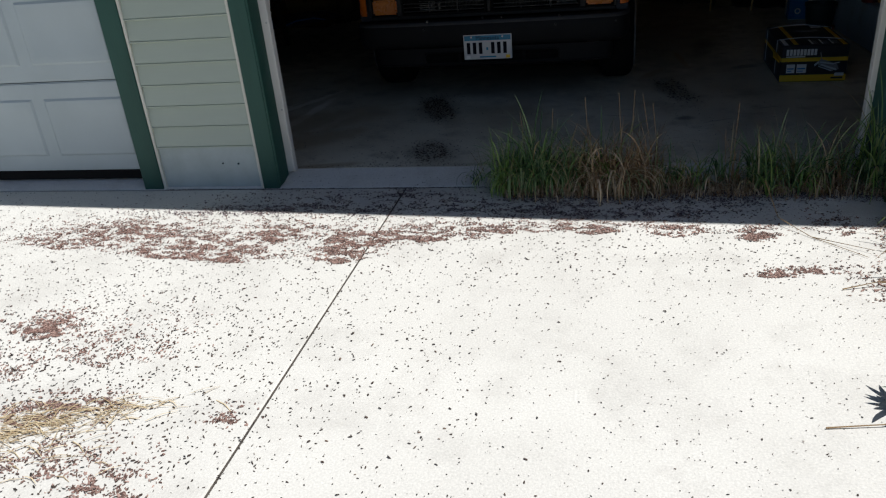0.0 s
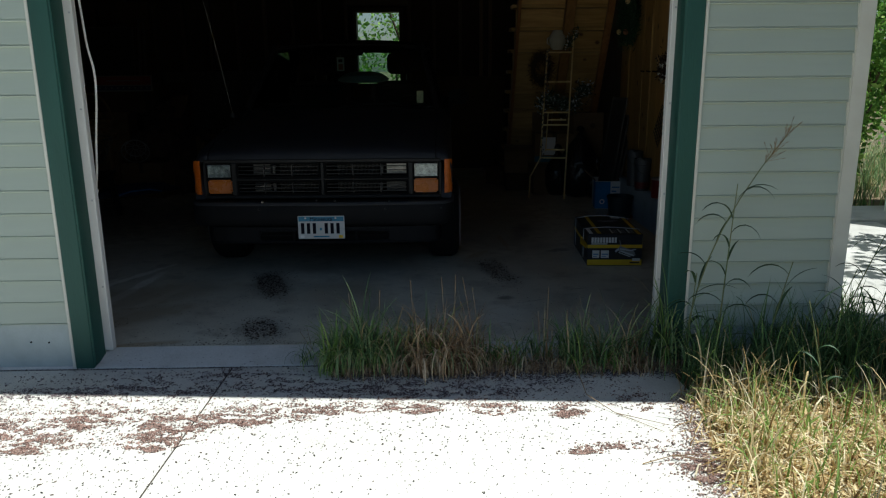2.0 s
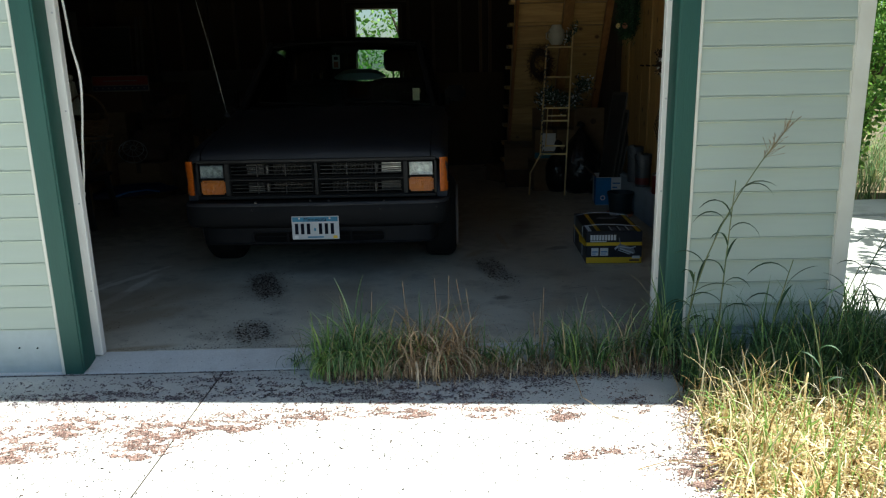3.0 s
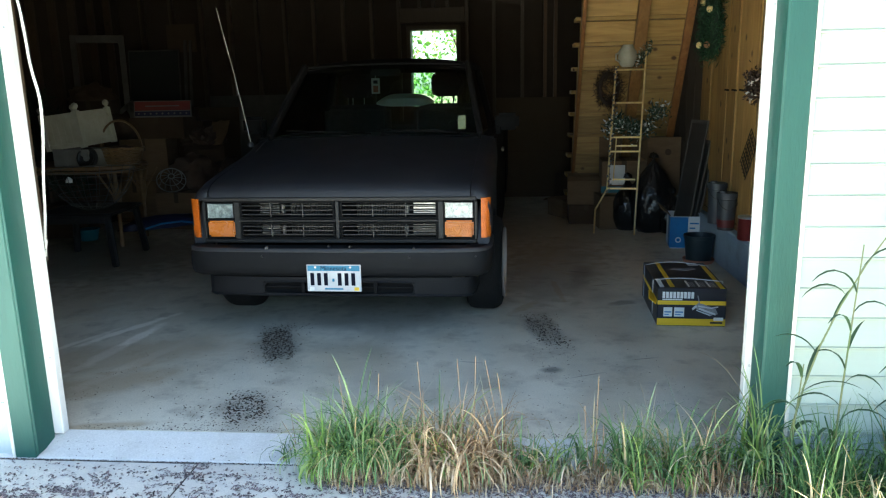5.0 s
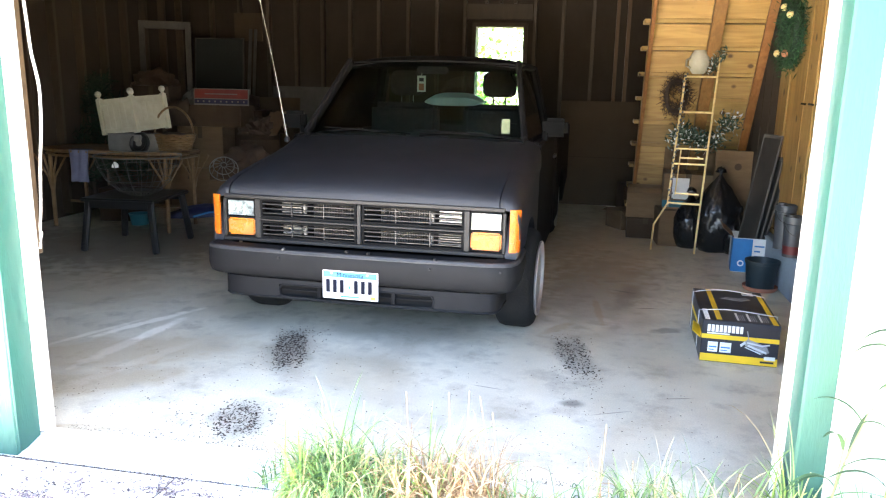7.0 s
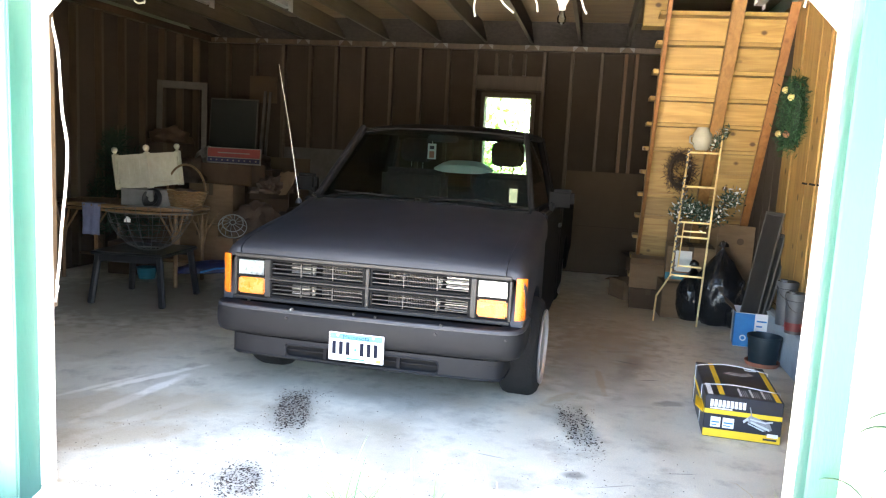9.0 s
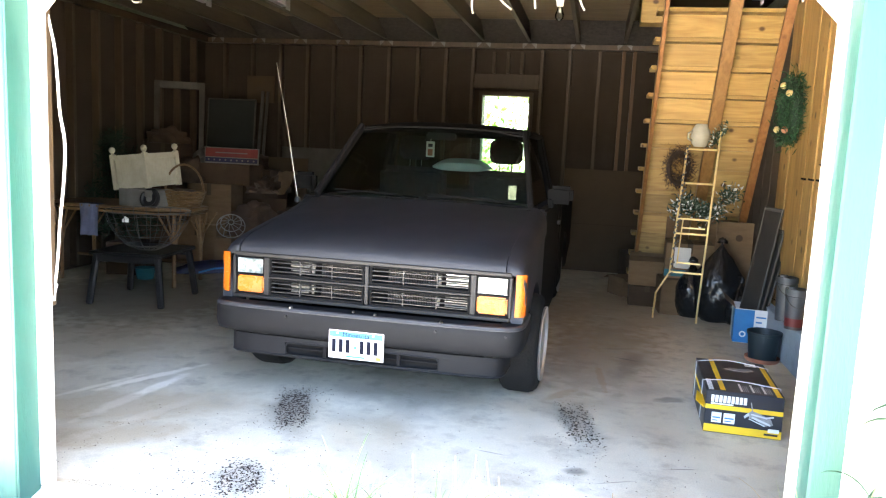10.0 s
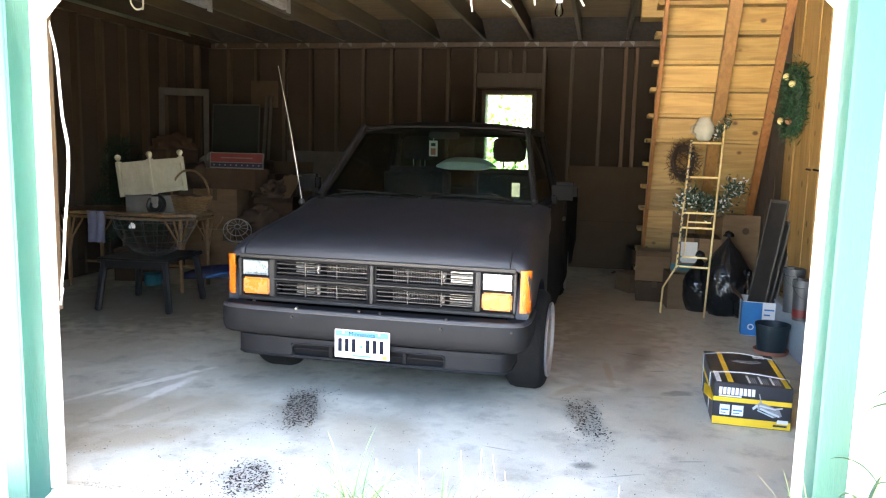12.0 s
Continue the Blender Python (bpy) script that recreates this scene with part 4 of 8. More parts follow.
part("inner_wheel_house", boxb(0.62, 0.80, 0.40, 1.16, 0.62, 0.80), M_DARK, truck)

# cab top
rows = [crown(0.640, 1.618, 0.030, 1.80), crown(0.652, 1.652, 0.040, 1.86), crown(0.665, 1.675, 0.048, 2.05), crown(0.668, 1.682, 0.050, 2.30),
        crown(0.665, 1.675, 0.050, 2.55), crown(0.655, 1.652, 0.046, 2.70), crown(0.645, 1.600, 0.034, 2.78)]
part("roof", loft(B(), rows, 0.03), M_BLACKR, truck, angle=60)
WB, WT = (0.765, 1.24, 1.105), (0.632, 1.83, 1.600)
for s in (-1, 1):
    part("windscreen_pillar", beam(B(), (s * WB[0], WB[1], WB[2]), (s * WT[0], WT[1] - 0.01, WT[2] + 0.02), 0.042, 0.07, 0.012), M_BLACKR, truck)
    part("rear_pillar", beam(B(), (s * 0.765, 2.86, 1.08), (s * 0.640, 2.74, 1.61), 0.07, 0.16, 0.015), M_BLACKR, truck)
    part("roof_rail", beam(B(), (s * 0.650, 1.82, 1.605), (s * 0.650, 2.76, 1.605), 0.05, 0.04, 0.01), M_BLACKR, truck)
    bm = B()
    loft(bm, [[(s * 0.765, 1.34, 1.10), (s * 0.765, 2.80, 1.09)], [(s * 0.648, 1.86, 1.59), (s * 0.648, 2.72, 1.59)]], 0.004)
    g = part("side_glass", bm, M_TINT, truck, smooth=False)
    g.visible_shadow = False


def pane_rows(hw0, y0, z0, hw1, y1, z1, bulge, n=9, k=6):
    out = []
    for j in range(k):
        t = j / (k - 1)
        hw = hw0 + (hw1 - hw0) * t
        out.append([(hw * (2 * i / (n - 1) - 1), y0 + (y1 - y0) * t - bulge * (1 - (2 * i / (n - 1) - 1) ** 2), z0 + (z1 - z0) * t + 0.02 * t * (1 - (2 * i / (n - 1) - 1) ** 2)) for i in range(n)])
    return out


g = part("windscreen", loft(B(), pane_rows(0.745, 1.262, 1.112, 0.615, 1.832, 1.602, 0.05), 0.0), M_TINT, truck, "green-tinted windscreen", angle=80)
g.visible_shadow = False
g = part("rear_glass", loft(B(), pane_rows(0.66, 2.86, 1.12, 0.60, 2.77, 1.575, -0.02), 0.0), M_TINT, truck, "tinted rear window", angle=80)
g.visible_shadow = False
part("screen_seal", tube(B(), [(x, y - 0.004, z) for x, y, z in (pane_rows(0.75, 1.258, 1.108, 0.622, 1.835, 1.608, 0.05)[0])] +
                         [(x, y - 0.004, z) for x, y, z in pane_rows(0.75, 1.258, 1.108, 0.622, 1.835, 1.608, 0.05)[-1]][::-1], 0.009, 6, closed=True), M_DARK, truck)
for x0, x1 in ((-0.60, -0.02), (0.06, 0.62)):
    w = part("wiper", tube(B(), [(x0, 1.215, 1.135), (x0 + 0.2, 1.235, 1.150), (x1, 1.262, 1.128)], 0.006, 6), M_DARK, truck)
    part("wiper_blade", tube(B(), [(x0 - 0.03, 1.235, 1.158), (x0 + 0.42, 1.250, 1.142)], 0.005, 5), M_DARK, w)

# inside the cab
part("dashboard", loft(B(), [crown(0.74, 1.115, 0.01, 1.27), crown(0.74, 1.125, 0.01, 1.45), crown(0.74, 1.085, 0.01, 1.58), crown(0.74, 0.85, 0.0, 1.62)], 0.02), M_BLACKT, truck)
sw = part("steering_wheel", tube(B(), [(0.36 + 0.19 * math.cos(a), 1.66 + 0.06 * math.sin(a), 0.98 + 0.15 * math.sin(a)) for a in [i * math.pi / 10 for i in range(20)]], 0.014, 7, closed=True), M_BLACKT, truck)
part("steering_column", cyl(B(), (0.36, 1.55, 0.90), (0.36, 1.66, 0.98), 0.03), M_BLACKT, sw)
part("spoke", boxb(0.19, 0.53, 1.655, 1.668, 0.965, 0.995, 0.004), M_BLACKT, sw)
part("seat_base", boxb(-0.68, 0.68, 1.85, 2.40, 0.45, 0.72, 0.05, 3), M_SEAT, truck)
for s in (-0.37, 0.412):
    sb = part("seat_back", box(B(), s - 0.29, s + 0.29, 2.36, 2.50, 0.68, 1.31, 0.05, 3), M_SEAT, truck)
    part("headrest", slab(B(), [(s + 0.137 * math.copysign(abs(math.cos(a)) ** 0.45, math.cos(a)), 1.468 + 0.101 * math.copysign(abs(math.sin(a)) ** 0.45, math.sin(a))) for a in [i * math.pi / 16 for i in range(32)]],
                          "y", 2.42, 2.52, 0.03, 3), M_SEAT, sb)
    for k in (-0.05, 0.05):
        part("headrest_post", cyl(B(), (s + k, 2.47, 1.29), (s + k, 2.47, 1.40), 0.007), M_CHROME, sb)
rm = part("rear_view_mirror", boxb(-0.12, 0.12, 1.80, 1.825, 1.535, 1.59, 0.012, 2), M_BLACKT, truck)
hang = part("hanging_card", boxb(-0.112, -0.046, 1.795, 1.798, 1.405, 1.522, 0.001), M_PAPER, rm, "white hanging parking card")
part("card_print", boxb(-0.096, -0.062, 1.792, 1.7948, 1.48, 1.505), M_JACKB, hang)
part("card_print", boxb(-0.098, -0.060, 1.7925, 1.7948, 1.415, 1.465), M_CLAY, hang)
part("card_string", cyl(B(), (-0.079, 1.797, 1.515), (-0.079, 1.805, 1.540), 0.002, n=5), M_CORD, hang)
part("windscreen_sticker", boxb(0.600, 0.655, 1.290, 1.293, 1.150, 1.245), M_STICKER, truck, "pale sticker in the corner of the windscreen")

# nose
def reflector(x0, hw=0.0765, hh=0.042, z0=0.760, n=12):
    """Square headlamp bowl with a rolled rim, hollow towards the front."""
    rows = []
    for j in range(n + 1):
        v = 2 * j / n - 1
        rows.append([(x0 + hw * u, 0.121 + 0.010 * (1 - u ** 4) * (1 - v ** 4) + 0.0012 * math.sin(u * 19), z0 + hh * v) for u in [2 * i / 16 - 1 for i in range(17)]])
    return loft(B(), rows, 0.004)


nose = part("grille_surround", boxb(-0.800, 0.800, 0.112, 0.140, 0.815, 0.838, 0.004), M_GRILLE, truck, "dark grey grille surround")
part("lower_rail", boxb(-0.800, 0.800, 0.110, 0.140, 0.572, 0.594, 0.004), M_GRILLE, nose)
part("centre_rail", boxb(-0.585, 0.585, 0.108, 0.140, 0.695, 0.709, 0.004), M_GRILLE, nose)
part("centre_post", boxb(-0.012, 0.012, 0.106, 0.140, 0.595, 0.814, 0.004), M_GRILLE, nose)
for s in (-1, 1):
    part("side_post", boxb(s * 0.5975 - 0.0165, s * 0.5975 + 0.0165, 0.110, 0.140, 0.595, 0.814, 0.004), M_GRILLE, nose)
    part("outer_post", boxb(s * 0.797 - 0.009, s * 0.797 + 0.009, 0.110, 0.140, 0.595, 0.814, 0.004), M_GRILLE, nose)
    part("lamp_divider", boxb(s * 0.700 - 0.0885, s * 0.700 + 0.0885, 0.118, 0.140, 0.702, 0.712, 0.002), M_DARK, nose)
    # near-black plate paints the shade round the lamps
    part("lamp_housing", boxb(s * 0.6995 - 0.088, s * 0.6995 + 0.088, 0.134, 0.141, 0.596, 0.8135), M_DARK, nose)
    lamp = part("headlamp", reflector(s * 0.700), M_LAMP, truck, "square glass headlamp")
    gl = part("lamp_glass", boxb(s * 0.700 - 0.080, s * 0.700 + 0.080, 0.116, 0.119, 0.715, 0.805, 0.001), M_GLASS, lamp)
    gl.visible_shadow = False
    turn = part("turn_lamp", boxb(s * 0.700 - 0.082, s * 0.700 + 0.082, 0.116, 0.15, 0.606, 0.701, 0.010, 2), M_AMBERF, truck, "amber turn lamp")
    # raised cone shaped as the lens's bright spot; it gives no light
    part("lens_cone", cyl(B(), (s * 0.700, 0.1165, 0.655), (s * 0.700, 0.114, 0.655), 0.024, 0.010), M_AMBERF, turn)
    bm = B()
    loft(bm, [[(s * 0.826, 0.105, 0.605), (s * 0.826, 0.105, 0.832)], [(s * 0.850, 0.108, 0.605), (s * 0.850, 0.108, 0.832)],
              [(s * 0.876, 0.130, 0.605), (s * 0.876, 0.130, 0.832)], [(s * 0.880, 0.165, 0.608), (s * 0.880, 0.165, 0.826)]], 0.012)
    part("side_marker", bm, M_AMBER, truck, "amber corner marker lamp", angle=60)
    # cells of the grille
    for z0, z1 in ((0.595, 0.692), (0.712, 0.815)):
        xa, xb = (0.0165, 0.5805) if s > 0 else (-0.5805, -0.0165)
        # near-black strips drawn as the dark gap round each cell
        bm = B()
        box(bm, xa, xb, 0.1135, 0.150, z1 - 0.010, z1 - 0.0005)
        box(bm, xa, xb, 0.1135, 0.150, z0 + 0.0005, z0 + 0.012)
        box(bm, xa, xa + 0.012, 0.1138, 0.150, z0 + 0.0125, z1 - 0.0105)
        box(bm, xb - 0.012, xb, 0.1138, 0.150, z0 + 0.0125, z1 - 0.0105)
        part("cell_lining", bm, M_DARK, nose, smooth=False)
        for k in range(1, 4):
            z = z0 + (z1 - z0) * k / 4
            part("grille_bar", boxb(min(s * 0.016, s * 0.582), max(s * 0.016, s * 0.582), 0.116, 0.134, z - 0.0022, z + 0.0022, 0.001), M_BARS, nose)
        for k in (1, 2):
            x = s * (0.016 + 0.57 * k / 3)
            part("grille_bar", boxb(x - 0.003, x + 0.003, 0.118, 0.132, z0, z1, 0.001), M_BARS, nose)
bm = B()
for i in range(72):
    x = -0.31 + i * 0.0095
    if not -0.02 < x < 0.08:
        box(bm, x - 0.0012, x + 0.0012, 0.235, 0.25, 0.60, 0.81)
tagged(part("radiator_core", bm, M_FIN, truck, smooth=False), kind="stuff")
# near-black backing for the dark space behind the grille
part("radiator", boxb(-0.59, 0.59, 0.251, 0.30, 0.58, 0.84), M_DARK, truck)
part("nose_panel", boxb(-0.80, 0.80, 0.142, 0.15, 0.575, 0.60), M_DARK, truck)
for x, z, w, m in ((0.498, 0.764, 0.135, M_ALU), (0.492, 0.640, 0.13, M_ALUD), (-0.425, 0.766, 0.12, M_ALUD), (-0.425, 0.645, 0.11, M_ALUD)):
    bm = B()
    for k in range(5):
        box(bm, x - w / 2, x + w / 2, 0.19, 0.23, z - 0.032 + k * 0.0135, z - 0.023 + k * 0.0135, 0.002)
    tubes = part("cooler_tube", bm, m, truck, "pale ribbed cooler tubes behind the grille")
    e = x - 0.10 if x > 0 else x + 0.085
    part("fitting", cyl(B(), (e, 0.18, z + 0.022), (e, 0.18, z - 0.03), 0.013, 0.009, 10), M_ALUD, tubes)

# bumper swept round the nose
PLAN = [(-0.884, 0.42), (-0.888, 0.26), (-0.887, 0.15), (-0.878, 0.075), (-0.856, 0.025), (-0.815, -0.004), (-0.74, -0.020), (-0.60, -0.030), (-0.30, -0.038), (0.0, -0.040)]
PLAN = PLAN + [(-x, y) for x, y in PLAN[-2::-1]]


def sweep(prof, plan=PLAN, thick=0.0):
    """A profile of (inward, z) pairs carried along a line in plan."""
    rows = []
    for i, (x, y) in enumerate(plan):
        a, b = Vector(plan[max(0, i - 1)]), Vector(plan[min(len(plan) - 1, i + 1)])
        d = (b - a).normalized()
        nrm = Vector((-d.y, d.x))
        rows.append([(x + nrm.x * o, y + nrm.y * o, z) for o, z in prof])
    return loft(B(), rows, thick)


bump = part("bumper", sweep([(0.12, 0.566), (0.030, 0.568), (0.012, 0.563), (0.003, 0.550), (-0.002, 0.520), (-0.002, 0.465), (0.004, 0.432), (0.014, 0.412), (0.035, 0.402), (0.10, 0.399)], thick=0.008), M_BLACKB, truck, "matte black wrap-round bumper", angle=50)
part("bumper_strip", sweep([(0.020, 0.570), (0.006, 0.566), (-0.001, 0.554), (0.0, 0.548)]), M_BLACKT, bump)
DAM = [(-0.775, 0.30), (-0.770, 0.12), (-0.755, 0.060), (-0.72, 0.032), (-0.60, 0.018), (-0.42, 0.012), (-0.20, 0.008), (0.02, 0.006), (0.24, 0.008), (0.455, 0.012), (0.62, 0.018), (0.745, 0.032), (0.78, 0.060), (0.795, 0.12), (0.80, 0.30)]
val = part("valance", sweep([(0.0, 0.3995), (0.0, 0.372)], DAM, 0.010), M_BLACKB, truck, "black air dam under the bumper", angle=40)
val.location.y = -0.026
part("dam_lip", sweep([(0.010, 0.303), (0.0, 0.302), (-0.004, 0.294), (0.004, 0.286), (0.025, 0.280)], DAM), M_BLACKB, val, angle=60)
part("dam_end", sweep([(0.0, 0.3718), (0.0, 0.3022)], DAM[:6], 0.010), M_BLACKB, val, angle=40)
part("dam_end", sweep([(0.0, 0.3718), (0.0, 0.3022)], DAM[9:], 0.010), M_BLACKB, val, angle=40)
# near-black back paints the shade inside the slot
part("slot_back", boxb(-0.44, 0.475, 0.050, 0.056, 0.29, 0.39), M_DARK, val)
rim_line = [(-0.40, 0.304), (-0.416, 0.318), (-0.418, 0.350), (-0.402, 0.371), (-0.20, 0.374), (0.02, 0.374), (0.24, 0.374), (0.438, 0.371), (0.453, 0.352), (0.453, 0.318), (0.438, 0.304), (0.24, 0.300), (0.02, 0.300), (-0.20, 0.300)]
part("slot_rim", tube(B(), [(x, 0.006 + 0.03 * x * x, z) for x, z in rim_line], 0.0055, 6, closed=True), M_BLACKB, val)
part("slot_bar", boxb(-0.41, 0.45, 0.030, 0.036, 0.334, 0.341, 0.001), M_BLACKR, val)
part("slot_bracket", boxb(-0.20, -0.18, 0.018, 0.045, 0.303, 0.371, 0.002), M_BLACKR, val)
part("slot_bracket", boxb(0.22, 0.24, 0.018, 0.045, 0.303, 0.371, 0.002), M_BLACKR, val)
for x, z in ((-0.408, 0.525), (0.433, 0.522), (0.80, 0.522), (-0.38, 0.575), (0.10, 0.582), (-0.02, 0.585), (0.46, 0.575)):
    part("bolt", cyl(B(), (x, -0.03 if abs(x) < 0.78 else 0.01, z), (x, -0.048 if abs(x) < 0.78 else -0.012, z), 0.009, 0.006, 10), M_ALUD if abs(x) == 0.38 else M_GRILLE, bump)
pl = part("number_plate", box(B(), -0.132, 0.178, -0.020, -0.014, 0.327, 0.482, 0.0025, 2), M_PLATE, truck, "white number plate with a blue upper band")
pl.location = (-0.018, -0.034, 0.0)
part("plate_band", boxb(-0.126, 0.172, -0.0225, -0.0205, 0.446, 0.477), M_SKYBLUE, pl, "blue band")
for x in (-0.112, -0.073, -0.034, 0.045, 0.084, 0.123):
    part("plate_bar", boxb(x, x + 0.022, -0.0228, -0.0205, 0.362, 0.434, 0.0008), M_INK, pl, "dark bar")
part("plate_emblem", boxb(0.014, 0.026, -0.0228, -0.0205, 0.385, 0.402), M_SKYBLUE, pl)
part("plate_bar", boxb(-0.03, 0.075, -0.0228, -0.0205, 0.338, 0.347), M_SKYBLUE, pl)
part("plate_sticker", boxb(0.138, 0.165, -0.0228, -0.0205, 0.333, 0.352), M_YELLOW, pl)
part("plate_sticker", boxb(-0.118, -0.092, -0.0228, -0.0205, 0.333, 0.352), M_PAPER, pl)
for x in (-0.08, 0.12):
    part("plate_bolt", cyl(B(), (x, -0.0205, 0.468), (x, -0.026, 0.468), 0.006, n=8), M_GALV, pl)


def lettering(name, text, size, at, turn, material, parent, tilt=90, shear=0.0):
    """Words as flat raised letters in the built-in font."""
    c = bpy.data.curves.new(name, "FONT")
    c.body, c.size, c.extrude, c.align_x, c.shear = text, size, 0.0008, "CENTER", shear
    tmp = new(name, c)
    dg = bpy.context.evaluated_depsgraph_get()
    me = bpy.data.meshes.new_from_object(tmp.evaluated_get(dg))
    bpy.data.objects.remove(tmp)
    me.materials.clear()
    me.materials.append(material)
    ob = new(name, me)
    ob.parent = parent
    ob.matrix_basis = pose(*at, tilt, 0, turn)
    return ob


lettering("plate_lettering", "Minnesota", 0.036, (0.023, -0.0235, 0.450), 0, M_INK, pl)


# wheels
def wheel(y, side):
    x = side * (0.812 if y < 1 else 0.71)
    m = Matrix.Rotation(radians(-1 if y < 1 else 0), 4, "Z") @ Matrix.Rotation(radians(90 * side), 4, "Y")
    at = (x, y, 0.308)
    prof = [(0.185, -0.105), (0.235, -0.112), (0.275, -0.108), (0.298, -0.09), (0.307, -0.06), (0.308, 0.06), (0.298, 0.09), (0.278, 0.110), (0.246, 0.121), (0.226, 0.119), (0.20, 0.105), (0.19, 0.07), (0.185, -0.05)]
    ty = part("wheel", lathe(B(), prof, 40, at, m), M_RUBBER, truck, "low-profile black tyre on a polished rim")
    part("rim", lathe(B(), [(0.218, 0.108), (0.229, 0.124), (0.232, 0.129), (0.229, 0.134), (0.221, 0.132), (0.2135, 0.116)], 40, at, m), M_RIM, ty, "polished rim")
    # rear barrels painted near black so that no bright ring shows in view
    part("rim_barrel", lathe(B(), [(0.213, 0.1155), (0.209, 0.09), (0.201, 0.055), (0.195, 0.02), (0.192, -0.06)], 40, at, m), M_CHROME if y < 1 else M_DARK, ty, "bright stepped rim barrel" if y < 1 else "")
    part("hub", lathe(B(), [(0.0, 0.075), (0.04, 0.07), (0.055, 0.04), (0.186, 0.01), (0.186, -0.06), (0.0, -0.06)], 40, at, m), M_ALUD, ty)
    for k in range(5):
        a = k * 2 * math.pi / 5
        bm = B()
        p0 = Vector((0.03 * math.cos(a), 0.03 * math.sin(a), 0.055))
        p1 = Vector((0.194 * math.cos(a), 0.194 * math.sin(a), 0.045))
        beam(bm, m @ p0 + Vector(at), m @ p1 + Vector(at), 0.05, 0.02, 0.005, side=m.to_3x3() @ Vector((-math.sin(a), math.cos(a), 0)))
        part("spoke", bm, M_CHROME, ty)


for yy in (0.78, 3.85):
    for s in (-1, 1):
        wheel(yy, s)
an = part("antenna", tube(B(), [(-0.875, 1.16, 1.09), (-0.960, 1.17, 1.55), (-1.055, 1.17, 2.01)], 0.0018, 6, r_end=0.0011), M_CORD, truck, "thin bright whip antenna")
part("antenna_base", lathe(B(), [(0.022, 0), (0.02, 0.02), (0.008, 0.035)], 14, (-0.875, 1.16, 1.055)), M_BLACKT, an)
# curved pale sheet added to imitate the window's reflection in the cab
rows = []
for y, h in ((3.655, -0.02), (3.67, 0.035), (3.72, 0.062), (3.80, 0.070), (3.88, 0.066), (3.93, 0.05)):
    rows.append([(1.06 + 0.23 * (2 * i / 14 - 1), y, 1.312 + h * (1 - (2 * i / 14 - 1) ** 4)) for i in range(15)])
tagged(part("cab_glint_sheet", loft(B(), rows, -0.015), M_CABGLINT), "pale glossy sheet standing in for a window reflection in the cab", "seat cover")

# ---- cartons, bags and other clutter ----
def carton(name, at, size, turn, label, m=M_CARD, flaps=0, group="", tilt=(0, 0), tape=True, category="box"):
    """A corrugated box with folded top, tape and, where open, raised flaps."""
    w, d, h = size
    t = thing(name, at, label, category, turn, group, tilt)
    if flaps:
        bm = B()
        for a in ((-w / 2, w / 2, -d / 2, -d / 2 + 0.005), (-w / 2, w / 2, d / 2 - 0.005, d / 2), (-w / 2, -w / 2 + 0.005, -d / 2 + 0.005, d / 2 - 0.005), (w / 2 - 0.005, w / 2, -d / 2 + 0.005, d / 2 - 0.005)):
            box(bm, *a, 0.001, h)
        box(bm, -w / 2, w / 2, -d / 2, d / 2, 0.0, 0.006)
        part("body", bm, m, t, smooth=False)
        for k, (sx, sy) in enumerate(((0, -1), (0, 1), (-1, 0), (1, 0))[:flaps]):
            l = min(w, d) * 0.42
            out = 0.75
            if sx:
                rows = [[(sx * w / 2, -d / 2, h), (sx * w / 2, d / 2, h)], [(sx * (w / 2 + l * out), -d / 2, h + l * 0.25 * (-1) ** k), (sx * (w / 2 + l * out), d / 2, h + l * 0.25)]]
            else:
                rows = [[(-w / 2, sy * d / 2, h), (w / 2, sy * d / 2, h)], [(-w / 2, sy * (d / 2 + l * out), h - l * 0.35), (w / 2, sy * (d / 2 + l * out), h - l * 0.30)]]
            part("flap", loft(B(), rows, 0.005), m, t, smooth=False)
    else:
        part("body", boxb(-w / 2, w / 2, -d / 2, d / 2, 0, h, 0.004), m, t)
        if tape:
            part("tape", boxb(-0.025, 0.025, -d / 2 - 0.0015, d / 2 + 0.0015, h * 0.72, h + 0.0015), M_TANPLY, t)
            part("flap_seam", boxb(-w / 2 + 0.004, w / 2 - 0.004, -0.002, 0.002, h - 0.001, h + 0.0012), M_DARK, t)
    return t


# jack carton near the doorway
jack = thing("jack_carton", (3.055, 2.00, 0), "black and yellow cardboard carton of a trolley jack with loose straps", "box", turn=-2.5)
jack.scale = (0.93, 0.85, 1.24)
JW, JD, JH = 0.215, 0.395, 0.192
part("body", boxb(-JW, JW, -JD, JD, 0, JH, 0.004), M_JACKB, jack)
F = -JD - 0.0012
part("yellow_band", boxb(-JW + 0.001, JW - 0.001, F, -JD + 0.001, 0.004, 0.038), M_YELLOW, jack, "yellow band")
part("yellow_band", boxb(-JW + 0.001, JW - 0.001, F, -JD + 0.001, 0.108, 0.128), M_YELLOW, jack, "yellow band")
part("yellow_stripe", boxb(-0.135, -0.105, -JD + 0.03, JD - 0.004, JH - 0.001, JH + 0.0012), M_YELLOW, jack, "yellow stripe")
part("yellow_stripe", boxb(0.172, 0.200, -JD + 0.002, JD - 0.10, JH - 0.001, JH + 0.0012), M_YELLOW, jack, "yellow stripe")
for k in range(9):
    x = -0.185 + k * 0.0225
    part("logo_bar", boxb(x, x + 0.017, F, -JD + 0.001, 0.140, 0.172), M_PAPER, jack, "white logo bar")
part("text_bar", boxb(-0.185, -0.06, F, -JD + 0.001, 0.1305, 0.1365), M_PAPER, jack)
